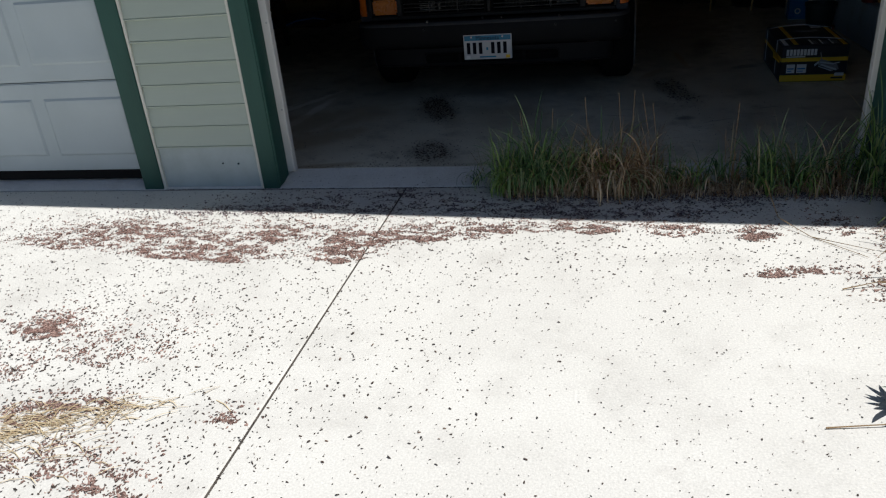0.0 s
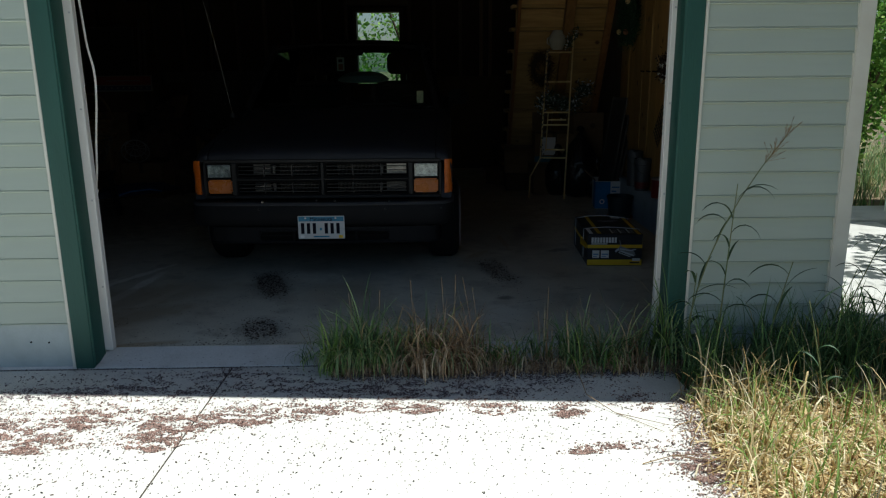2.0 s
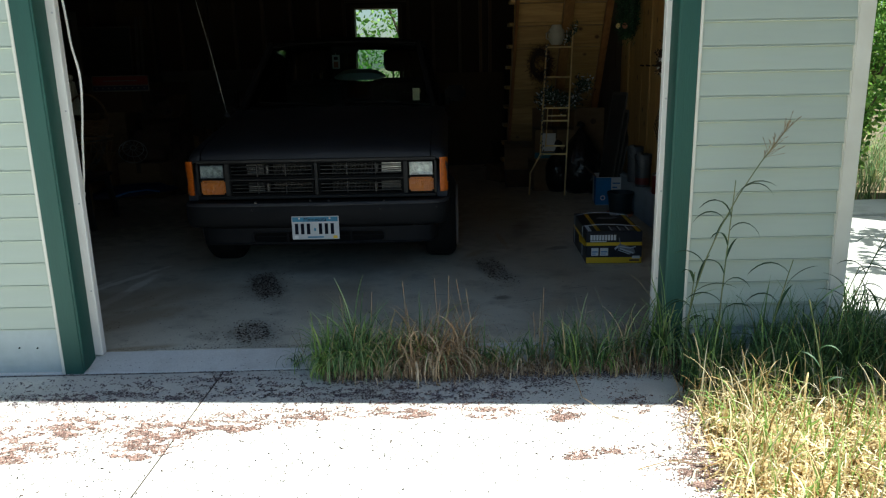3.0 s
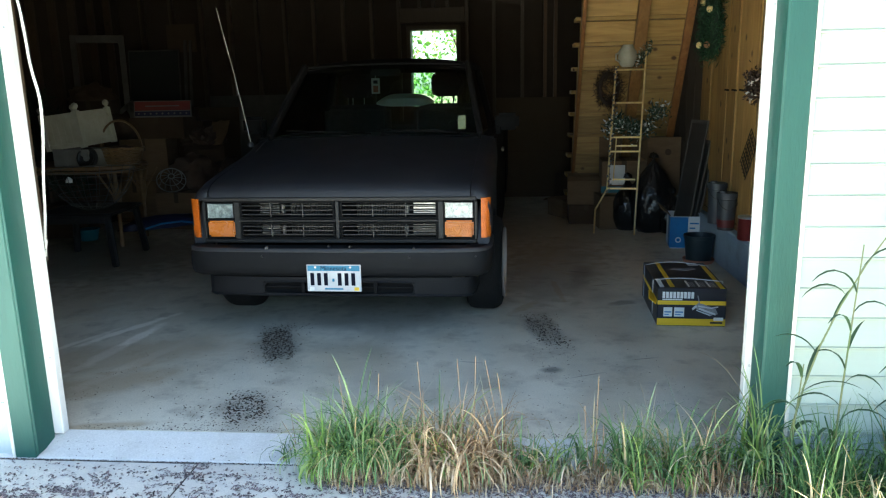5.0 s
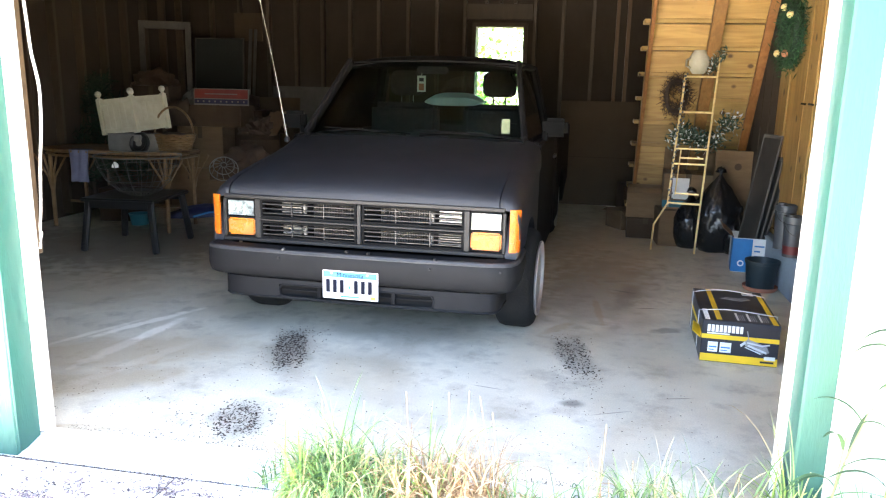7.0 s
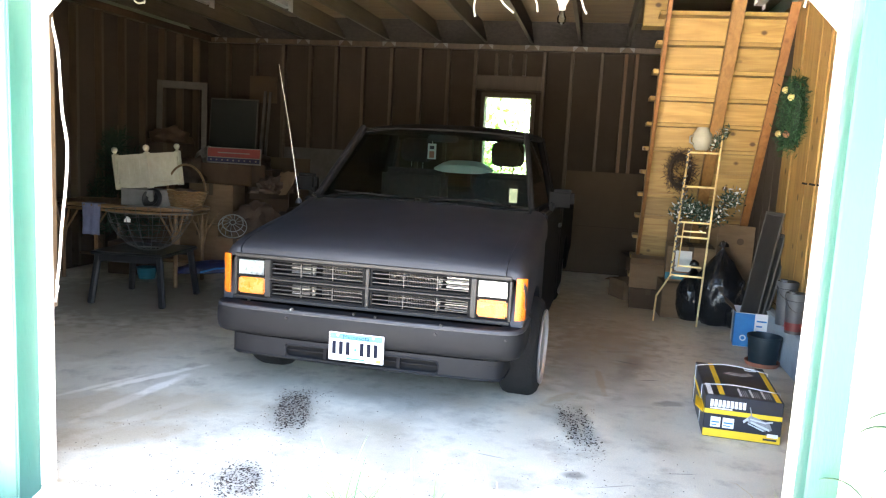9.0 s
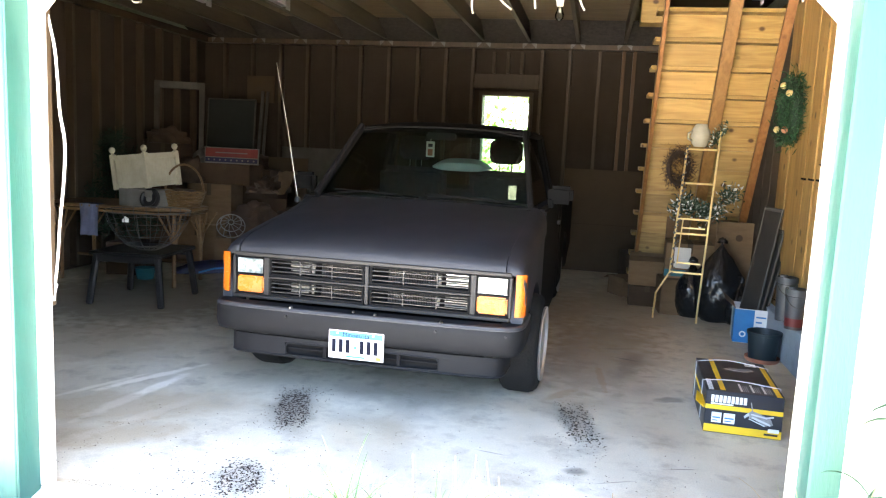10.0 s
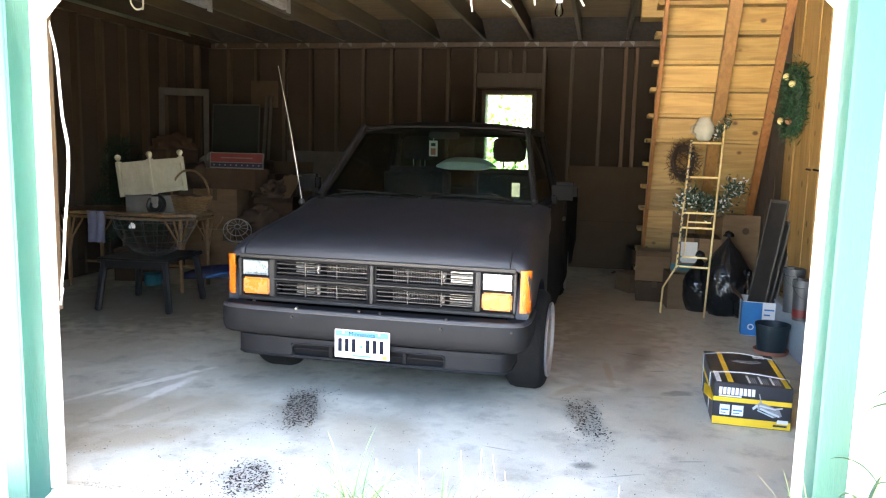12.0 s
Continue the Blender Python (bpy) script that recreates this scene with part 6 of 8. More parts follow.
part("stem", cyl(B(), (0, 0, 0.10), (0, 0, PLATE + 0.18 - 2.45), 0.012), M_JOIST, lb)
for x0, y0, pts in ((1.22, 2.9, [(0, 0, 0.60), (0.02, 0, 0.2), (0.0, 0, 0.06), (0.01, 0, -0.02)]), (1.36, 2.85, [(-0.04, 0, 0.6), (-0.02, 0, 0.25), (0.06, 0, 0.08), (0.15, 0, 0.0)]),
                    (1.66, 2.8, [(-0.14, 0, 0.6), (-0.10, 0, 0.2), (0.0, 0, 0.08), (0.02, 0, 0.0)]), (1.98, 2.85, [(-0.02, 0, 0.6), (-0.03, 0, 0.2), (0.0, 0, 0.06), (0.03, 0, 0.0)]),
                    (-1.30, 2.7, [(-0.05, 0, 0.6), (-0.05, 0, 0.12), (-0.02, 0, 0.01), (0.04, 0, 0.0), (0.06, 0, 0.06), (0.05, 0, 0.6)]),
                    (3.25, 2.2, [(0.16, 0.3, 0.65), (0.14, 0.2, 0.35), (0.0, 0, 0.0), (-0.01, 0, -0.06)])):
    c = thing("loose_cord", (x0, y0, 2.45), "short white cord end hanging from the joists", "cord", group="loose cords")
    part("cable", tube(B(), glide(pts), 0.007, 6), M_CORD, c)
jb = thing("wood_box", (2.62, 5.0, 2.72), "small wooden box fixed between joists by the stair", "wooden box")
part("body", boxb(-0.14, 0.09, -0.12, 0.12, 0.0, 0.325, 0.004), M_PINE, jb)
part("strap", boxb(0.092, 0.10, -0.02, 0.02, 0.0, 0.30), M_GALV, jb)

# ---- left side: table, stool and the pile ----
tb = thing("rattan_table", (-2.40, 4.28, 0), "old rattan table with clipped corners and fanned cane legs", "table")
TZ = 0.775
outl = [(-0.74, -0.16), (-0.50, -0.34), (0.50, -0.34), (0.74, -0.16), (0.74, 0.16), (0.50, 0.34), (-0.50, 0.34), (-0.74, 0.16)]
part("tabletop", slab(B(), outl, "z", TZ - 0.03, TZ, 0.006, 2), M_RATTAN, tb)
part("rim", tube(B(), [(x, y, TZ - 0.012) for x, y in outl], 0.02, 8, closed=True), M_RATTAN, tb)
part("rim", tube(B(), [(x * 0.98, y * 0.98, TZ - 0.055) for x, y in outl], 0.014, 7, closed=True), M_RATTAN, tb)
for sx_ in (-1, 1):
    for sy_ in (-1, 1):
        bx, by = sx_ * 0.62, sy_ * 0.25
        leg = part("leg", tube(B(), [(bx, by, 0), (bx, by, 0.45), (bx, by, TZ - 0.06)], 0.02, 8), M_RATTAN, tb)
        for k in (-2, -1, 1, 2):
            part("cane", tube(B(), [(bx, by, 0.30), (bx + 0.02 * k, by, 0.5), (bx + 0.075 * k * (1 if abs(k) < 2 else 1.2), by, TZ - 0.06)], 0.010, 6), M_RATTAN, leg)
part("stretcher", tube(B(), [(-0.62, 0, 0.22), (0.62, 0, 0.22)], 0.014, 7), M_RATTAN, tb)

st = thing("resin_stool", (-1.74, 3.48, 0), "low black resin patio table with splayed legs", "stool", turn=5)
part("seat", box(B(), -0.335, 0.335, -0.345, 0.345, 0.43, 0.462, 0.014, 3), M_RESIN, st)
part("apron", boxb(-0.30, 0.30, -0.315, -0.30, 0.375, 0.43, 0.004), M_RESIN, st)
part("apron", boxb(-0.30, 0.30, 0.30, 0.315, 0.375, 0.43, 0.004), M_RESIN, st)
for sx_ in (-1, 1):
    for sy_ in (-1, 1):
        part("leg", beam(B(), (sx_ * 0.325, sy_ * 0.335, 0), (sx_ * 0.275, sy_ * 0.29, 0.44), 0.055, 0.05, 0.012), M_RESIN, st)
wbk = thing("wire_basket", (-1.66, 3.42, 0.463), "large empty wire hanging basket frame on the black stool", "basket")
prof = [(0.36, 0.345), (0.33, 0.25), (0.27, 0.14), (0.18, 0.05), (0.09, 0.008)]
for r, z in prof:
    part("hoop", tube(B(), [(r * math.cos(a), r * math.sin(a), z + 0.003) for a in [i * math.pi / 14 for i in range(28)]], 0.0022 if z < 0.3 else 0.0045, 5, closed=True), M_WIRED, wbk)
for i in range(20):
    a = i * math.pi / 10
    part("wire", tube(B(), [(r * math.cos(a), r * math.sin(a), z) for r, z in prof], 0.0022, 5), M_WIRED, wbk)
part("shred", blob(B(), (-0.02, -0.30, 0.27), (0.03, 0.02, 0.045), 0.3, 4, 2, 2.0), M_PAPER, wbk, "scrap of white paper caught in the wires")

pln = thing("planter_box", (-2.20, 4.26, 0.958), "ivory wooden planter box with ball finials, tilted on a carton", "planter", turn=-12, tilt=(3, -6))
for s in range(4):
    m = Matrix.Rotation(s * math.pi / 2, 4, "Z")
    bm = B()
    box(bm, -0.185, 0.185, -0.205, -0.19, 0.01, 0.31, 0.002, m=m)
    pn = part("side_panel", bm, M_STONEW, pln)
    for k in range(5):
        bm = B()
        x = -0.145 + k * 0.0725
        box(bm, x - 0.030, x + 0.030, -0.209, -0.2055, 0.05, 0.27, 0.001, m=m)
        part("slat", bm, M_STONEW, pn)
    for z0, z1 in ((0.0, 0.045), (0.275, 0.325)):
        bm = B()
        box(bm, -0.19, 0.19, -0.222, -0.2095, z0, z1, 0.003, m=m)
        part("rail", bm, M_STONEW, pn)
    c = m @ Vector((-0.205, -0.205, 0))
    po = part("corner_post", boxb(c.x - 0.024, c.x + 0.024, c.y - 0.024, c.y + 0.024, -0.01, 0.335, 0.004), M_STONEW, pln)
    part("finial", lathe(B(), [(0.0, 0.0), (0.02, 0.0), (0.012, 0.012), (0.022, 0.022), (0.031, 0.042), (0.024, 0.064), (0.0, 0.075)], 16, (c.x, c.y, 0.335)), M_STONEW, po, "ball finial")
wc = carton("white_carton", (-2.17, 4.16, TZ), (0.40, 0.28, 0.165), -10, "white cardboard carton on the table", m=M_OFFWH, tape=False)
part("brown_end", boxb(-0.2015, -0.10, -0.1315, 0.1315, 0.002, 0.166), M_CARDD, wc)
hel = thing("round_reel", (-2.02, 3.985, TZ), "black round reel leaning on the white carton", "reel", tilt=(76, 0))
part("rim", tube(B(), [(0.085 * math.cos(a), 0.085 * math.sin(a) + 0.085, 0.0) for a in [i * math.pi / 12 for i in range(24)]], 0.022, 8, closed=True), M_RESIN, hel)
part("disc", lathe(B(), [(0.0, 0.012), (0.08, 0.01), (0.08, -0.01), (0.0, -0.012)], 24, (0, 0.085, 0)), M_RESIN, hel)
part("hub", lathe(B(), [(0.0, 0.02), (0.03, 0.018), (0.03, -0.01), (0, -0.01)], 18, (0, 0.085, 0)), M_OFFWH, hel)
wb = thing("wicker_basket", (-1.83, 4.30, TZ), "oval wicker basket with a tall hoop handle on the table", "basket")
for k in range(9):
    rr = 0.14 + 0.006 * k
    part("weave", tube(B(), [(rr * math.cos(a) * 1.15, rr * math.sin(a) * 0.8, 0.012 + k * 0.018 + 0.004 * math.sin(a * 9 + k * math.pi)) for a in [i * math.pi / 18 for i in range(36)]], 0.0105, 6, closed=True), M_RATTAN, wb)
part("base", lathe(B(), [(0, 0.0), (0.12, 0.0), (0.12, 0.012), (0, 0.012)], 24), M_RATTAN, wb)
part("handle", tube(B(), [(0.21 * math.cos(a), 0.0, 0.15 + 0.27 * math.sin(a)) for a in [i * math.pi / 16 for i in range(17)]], 0.011, 7), M_RATTAN, wb)
part("cloth_fill", blob(B(), (0, 0, 0.12), (0.16, 0.10, 0.06), 0.25, 3, 3, 4.0), M_CLOTH, wb)

cl = thing("hanging_cloth", (-2.62, 3.915, 0.0), "pale blue cloth hanging over the table edge", "cloth")
rows = []
for j in range(7):
    z = 0.776 - 0.30 * j / 6
    rows.append([(-0.10 + 0.2 * i / 10, 0.0 + 0.012 * math.sin(i * 1.5 + j * 0.5), z + (0.006 if j == 0 else 0)) for i in range(11)])
part("cloth", loft(B(), [[(p[0], 0.10, 0.785) for p in rows[0]]] + rows, 0.004), M_LILAC, cl, angle=60)

# blue roll, teal tub and boxes under the table
roll = thing("blue_bag", (-1.56, 4.55, 0), "dark blue zipped bag lying on the floor", "bag", turn=42)
part("body", blob(B(), (0, 0, 0.105), (0.48, 0.13, 0.115), 0.14, 3.0, 4, 3.3, folds=0.03), M_NAVY, roll, angle=60)
part("strap", tube(B(), [(-0.25, -0.11, 0.12), (-0.1, -0.15, 0.16), (0.1, -0.15, 0.16), (0.25, -0.11, 0.12)], 0.010, 6), M_BLUEC, roll, "bright blue strap")
tub = thing("teal_tub", (-2.30, 4.35, 0), "teal plastic tub under the table", "tub")
part("body", lathe(B(), [(0, 0), (0.08, 0), (0.10, 0.11), (0.11, 0.115), (0.097, 0.115), (0.075, 0.02), (0, 0.02)], 24), M_TEAL, tub)
carton("cardboard_box", (-2.62, 4.62, 0), (0.42, 0.36, 0.34), 12, "dark cardboard box under the rattan table", m=M_CARDD, group="cartons at the back")
carton("cardboard_box", (-1.58, 5.12, 0), (0.50, 0.42, 0.40), -8, "orange-brown cardboard box on the floor", m=M_CARD, group="cartons at the back")

PILE = [
    (-2.9, 5.55, 0, 0.55, 0.5, 0.52, 6), (-2.25, 5.6, 0, 0.56, 0.5, 0.48, -10), (-1.62, 5.85, 0, 0.5, 0.5, 0.55, 14), (-0.98, 6.05, 0, 0.52, 0.46, 0.42, -6),
    (-2.78, 5.6, 0.522, 0.5, 0.45, 0.42, -12), (-2.2, 5.62, 0.482, 0.52, 0.42, 0.46, 8), (-1.66, 5.9, 0.552, 0.44, 0.40, 0.30, 22),
    (-2.75, 6.4, 0, 0.55, 0.55, 0.60, 3), (-2.1, 6.45, 0, 0.6, 0.5, 0.66, -5), (-1.4, 6.6, 0, 0.55, 0.5, 0.52, 8), (-0.75, 6.7, 0, 0.5, 0.45, 0.40, 2),
    (-2.72, 6.42, 0.602, 0.5, 0.5, 0.46, -8), (-2.1, 6.45, 0.662, 0.55, 0.45, 0.44, 6)]
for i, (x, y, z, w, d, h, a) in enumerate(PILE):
    carton("cardboard_box", (x, y, z), (w, d, h), a, "brown cardboard box in the pile at the back", m=M_CARD if i in (1, 5, 2) else M_CARDD, flaps=2 if i in (4, 6) else 0, group="cartons at the back")
for at, size, s, m_, lab in (((-1.62, 5.45, 0.40), (0.30, 0.24, 0.34), 1.0, M_CLOTH, "slumped heap of brown cloth on a carton"), ((-1.22, 5.75, 0.42), (0.28, 0.26, 0.30), 2.2, M_CLOTH, "heap of old brown bedding"),
                             ((-0.98, 6.02, 0.42), (0.24, 0.20, 0.24), 3.7, M_STONEW, "bundle of pale cloth"), ((-2.55, 5.62, 0.94), (0.34, 0.22, 0.26), 4.4, M_CLOTH, "folded rust-brown blanket on the cartons"),
                             ((-2.15, 6.35, 1.10), (0.30, 0.22, 0.22), 6.1, M_CLOTH, "crumpled dark cloth on the cartons"), ((-2.70, 6.30, 1.06), (0.30, 0.20, 0.26), 7.4, M_OFFWH, "pale crumpled sack on the cartons")):
    hp = thing("cloth_heap", (at[0], at[1], at[2]), lab, "cloth", turn=s * 40, group="cloth heaps")
    part("cloth", blob(B(), (0, 0, 0), size, 0.35, 2.2, 4, s, flat=0.0, folds=0.05), m_, hp, angle=70)
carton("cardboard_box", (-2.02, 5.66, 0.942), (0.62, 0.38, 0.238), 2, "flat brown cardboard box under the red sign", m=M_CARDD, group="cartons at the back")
for at, size, s, m_, lab in (((-1.66, 5.88, 0.853), (0.26, 0.22, 0.17), 11.3, M_CLOTH, "rumpled brown cloth thrown on a carton"), ((-1.02, 5.62, 0.0), (0.24, 0.20, 0.62), 12.9, M_CARDD, "crumpled brown packing paper heaped by the truck"),
                             ((-1.30, 5.30, 0.0), (0.22, 0.18, 0.44), 14.2, M_CLOTH, "sagging brown cloth sack on the floor")):
    hp = thing("cloth_heap", at, lab, "cloth", turn=s * 40, group="cloth heaps")
    part("cloth", blob(B(), (0, 0, 0), size, 0.55, 2.6, 4, s, flat=0.0, folds=0.08), m_, hp, angle=50)
for at, w, h, turn, tilt, lab in (((-0.86, 5.40, 0.0), 0.40, 0.70, 28, -24, "bent cardboard flap leaning on the packing paper"), ((-1.48, 5.72, 0.853), 0.34, 0.30, -30, -38, "torn cardboard flap propped on a carton")):
    fl = thing("cardboard_flap", at, lab, "cardboard", turn=turn, tilt=(tilt, 0), group="cardboard flaps")
    part("sheet", loft(B(), [[(-w / 2 + w * i / 4, 0.02 * math.sin(i), 0.0) for i in range(5)], [(-w / 2 + w * i / 4, 0.03 * math.sin(i * 1.4), h * 0.5) for i in range(5)], [(-w / 2 + w * i / 4, -0.05 + 0.02 * math.cos(i), h * (1 - 0.06 * (i % 2))) for i in range(5)]], 0.006), M_CARD, fl, angle=40)
sg = thing("wooden_sign", (-1.95, 5.52, 1.181), "faded red wooden sign with a starred blue strip", "sign", tilt=(-6, 0))
part("board", boxb(-0.335, 0.335, -0.01, 0.01, 0.0, 0.185, 0.003), M_OFFWH, sg)
part("red_field", boxb(-0.325, 0.325, -0.0125, -0.0095, 0.075, 0.175), M_REDD, sg, "red strip")
part("blue_field", boxb(-0.325, 0.325, -0.0125, -0.0095, 0.015, 0.065), M_NAVY, sg, "dark blue strip")
for k in range(9):
    part("star", cyl(B(), (-0.28 + k * 0.07, -0.0125, 0.04), (-0.28 + k * 0.07, -0.0145, 0.04), 0.012, n=5), M_OFFWH, sg)
part("text_bar", boxb(-0.20, 0.20, -0.0140, -0.0120, 0.118, 0.130), M_OFFWH, sg, "pale bar")
bd = thing("chalkboard", (-2.60, 6.72, 1.10), "black chalkboard in a thin pale frame standing on cartons", "chalkboard", turn=2, tilt=(-6, 0))
part("board", boxb(-0.32, 0.32, -0.008, 0.008, 0.02, 0.88), M_BOARD, bd)
for a in ((-0.335, -0.32, 0.0, 0.9), (0.32, 0.335, 0.0, 0.9), (-0.32, 0.32, 0.885, 0.9), (-0.32, 0.32, 0.0, 0.018)):
    part("frame_bar", boxb(a[0], a[1], -0.012, 0.012, a[2], a[3], 0.002), M_GREYWD, bd)
part("easel_leg", beam(B(), (0.37, 0.0, -1.1), (0.40, 0.05, 1.02), 0.04, 0.02, 0.003), M_GREYWD, bd)
part("easel_leg", beam(B(), (0.43, 0.02, -1.1), (0.46, 0.07, 1.02), 0.035, 0.02, 0.003), M_GREYWD, bd)
wf = thing("window_frame", (-2.96, 6.10, 1.10), "empty old grey window frame propped against the wall", "window frame", turn=24, tilt=(-5, 0))
for a in ((-0.30, -0.235, 0, 1.05), (0.235, 0.30, 0, 1.05), (-0.235, 0.235, 0.96, 1.05), (-0.235, 0.235, 0, 0.09)):
    part("frame_bar", boxb(a[0], a[1], -0.018, 0.018, a[2], a[3], 0.004), M_GREYWD, wf)
cc = thing("calendar_card", (-2.40, 7.235, 1.98), "tan card pinned to the back wall studs", "card")
part("card", boxb(-0.20, 0.20, -0.008, 0.012, 0.0, 0.36, 0.002), M_TANPLY, cc)
hb = thing("hardboard_sheet", (-1.35, 7.16, 0.0), "wide tan hardboard sheet leaning on the back wall", "board", tilt=(-3, 0))
part("sheet", boxb(-0.72, 0.72, -0.006, 0.006, 0.0, 1.40, 0.002), M_GREYWD, hb)
hb = thing("hardboard_sheet", (-2.0, 7.05, 0.0), "second tan hardboard sheet leaning on the back wall", "board", tilt=(-4, 0))
part("sheet", boxb(-0.35, 0.35, -0.006, 0.006, 0.0, 1.25, 0.002), M_TANPLY, hb)
fan = thing("wire_fan_guard", (-1.66, 4.96, 0.402), "white wire fan guard leaning on cartons", "fan guard", turn=28, tilt=(52, 0))
for k in range(12):
    a = k * math.pi / 6
    part("wire", tube(B(), [(0.03 * math.cos(a), 0.15 + 0.03 * math.sin(a), 0.08), (0.10 * math.cos(a + 0.3), 0.15 + 0.10 * math.sin(a + 0.3), 0.07), (0.15 * math.cos(a + 0.5), 0.15 + 0.15 * math.sin(a + 0.5), 0.0)], 0.0030, 5), M_WIREW, fan)
for r, z in ((0.15, 0.0), (0.11, 0.066), (0.03, 0.08)):
    part("hoop", tube(B(), [(r * math.cos(a), 0.15 + r * math.sin(a), z) for a in [i * math.pi / 14 for i in range(28)]], 0.005, 5, closed=True), M_WIREW, fan)
xt = thing("artificial_tree", (-2.98, 4.86, 0), "dark green artificial Christmas tree half packed beside the wall", "artificial tree")
part("trunk", cyl(B(), (0, 0, 0), (0, 0, 1.55), 0.02, 0.008), M_BARK, xt)
base = []
rr_ = random.Random(31)
for i in range(120):
    z = 0.35 + 1.1 * rr_.random()
    a = rr_.uniform(0, 6.28)
    r = (1.75 - z) * 0.30 * rr_.random() ** 0.5
    base.append((r * math.cos(a), r * math.sin(a), z))
part("needles", sprays(B(), base, 2600, (0.03, 0.03, 0.03), 0.10, 33, up=0.1, thin=0.06), M_NEEDLED, xt, smooth=False)
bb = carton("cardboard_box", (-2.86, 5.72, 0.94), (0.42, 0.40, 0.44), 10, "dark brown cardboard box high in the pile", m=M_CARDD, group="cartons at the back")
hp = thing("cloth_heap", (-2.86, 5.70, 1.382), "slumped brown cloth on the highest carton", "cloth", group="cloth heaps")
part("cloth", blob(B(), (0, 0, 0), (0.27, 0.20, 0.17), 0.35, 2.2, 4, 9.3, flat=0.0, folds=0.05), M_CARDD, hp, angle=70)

# ---- grass, weeds and litter ----
def blades(name, spots, height, width, material, label, seed, lean=0.5, seg=4, bend=1.0, category="grass"):
    """Curved tapered blades, one for each (x, y, z, k); k scales its height."""
    r = np.random.default_rng(seed)
    verts, faces = [], []
    for x, y, z, k in spots:
        h = r.uniform(*height) * k
        w = r.uniform(*width)
        az = r.uniform(0, 2 * math.pi)
        tip = abs(r.normal(0, lean)) + 0.08
        dx, dy = math.cos(az), math.sin(az)
        fa = az + math.pi / 2 + r.normal(0, 0.6)
        sx, sy = math.cos(fa), math.sin(fa)
        b = len(verts)
        px, py, pz, ang = x, y, z, tip * 0.15
        for i in range(seg):
            t = i / seg
            ww = w * (1 - t * 0.75) * (0.7 if i == 0 else 1)
            verts.append((px - sx * ww, py - sy * ww, pz))
            verts.append((px + sx * ww, py + sy * ww, pz))
            st = h / seg
            px += dx * math.sin(ang) * st
            py += dy * math.sin(ang) * st
            pz += math.cos(ang) * st
            ang += tip * bend * (0.5 + t)
        verts.append((px, py, max(pz, z - 0.01)))
        for i in range(seg - 1):
            a = b + 2 * i
            faces.append((a, a + 1, a + 3, a + 2))
        a = b + 2 * (seg - 1)
        faces.append((a, a + 1, a + 2))
    return raw(name, verts, faces, material, label, category)


def spots_box(n, x0, x1, y0, y1, z, seed, clump=0.0, k=(0.7, 1.15)):
    r = np.random.default_rng(seed)
    out = []
    cx = [(r.uniform(x0, x1), r.uniform(y0, y1), r.uniform(*k)) for _ in range(max(3, n // 28))]
    for _ in range(n):
        if clump and r.random() < clump:
            c = cx[r.integers(len(cx))]
            out.append((c[0] + r.normal(0, 0.035), c[1] + r.normal(0, 0.035), z, c[2] * r.uniform(0.7, 1.1)))
        else:
            out.append((r.uniform(x0, x1), r.uniform(y0, y1), z, r.uniform(*k)))
    return out


# tuft line in the joint at the doorway
r0 = np.random.default_rng(11)


def tufts(spec, y, z):
    """Blades fanned out from a few crowded roots; spec: (x, blades, height, spread)."""
    out = []
    for cx, n, k, s in spec:
        roots = [(cx + r0.normal(0, s), y + r0.normal(0, 0.04)) for _ in range(max(3, n // 22))]
        for _ in range(n):
            p = roots[r0.integers(len(roots))]
            out.append((p[0] + r0.normal(0, 0.012), p[1] + r0.normal(0, 0.012), z, k * r0.uniform(0.55, 1.1)))
    return out


tuft = tufts(((1.17, 50, 0.75, 0.03), (1.24, 100, 0.9, 0.03), (1.33, 120, 1.0, 0.04), (1.41, 110, 1.05, 0.03), (1.50, 70, 0.95, 0.03), (1.57, 26, 0.8, 0.03), (1.68, 24, 1.1, 0.02), (1.76, 18, 0.9, 0.03), (1.95, 20, 0.65, 0.03),
              (2.04, 34, 0.6, 0.03), (2.15, 24, 0.5, 0.04), (2.28, 30, 0.65, 0.03), (2.37, 60, 0.8, 0.03), (2.45, 60, 0.85, 0.03), (2.56, 60, 0.9, 0.04), (2.66, 34, 0.75, 0.03), (2.78, 20, 0.55, 0.03), (2.90, 70, 1.35, 0.035)), -0.055, -0.046)
blades("grass", tuft, (0.23, 0.48), (0.0028, 0.0062), M_GRASS, "green grass tufts growing in the joint at the doorway", 1, lean=0.95, seg=9, bend=0.42)
deep = tufts(((1.05, 10, 0.55, 0.01), (1.27, 50, 0.9, 0.05), (1.42, 70, 1.0, 0.05), (1.55, 24, 0.8, 0.03), (1.95, 18, 0.6, 0.04), (2.10, 20, 0.5, 0.05), (2.40, 50, 0.85, 0.05), (2.60, 30, 0.8, 0.05), (2.88, 40, 1.1, 0.04)), -0.035, -0.042)
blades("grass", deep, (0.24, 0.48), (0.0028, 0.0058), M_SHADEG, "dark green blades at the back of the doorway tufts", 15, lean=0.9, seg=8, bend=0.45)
fresh = tufts(((1.23, 70, 0.95, 0.03), (1.32, 80, 1.0, 0.04), (1.42, 40, 0.95, 0.03), (1.69, 24, 1.25, 0.012), (2.04, 20, 0.7, 0.03), (2.42, 36, 0.9, 0.03), (2.57, 30, 0.9, 0.03), (2.87, 50, 1.3, 0.02)), -0.070, -0.046)
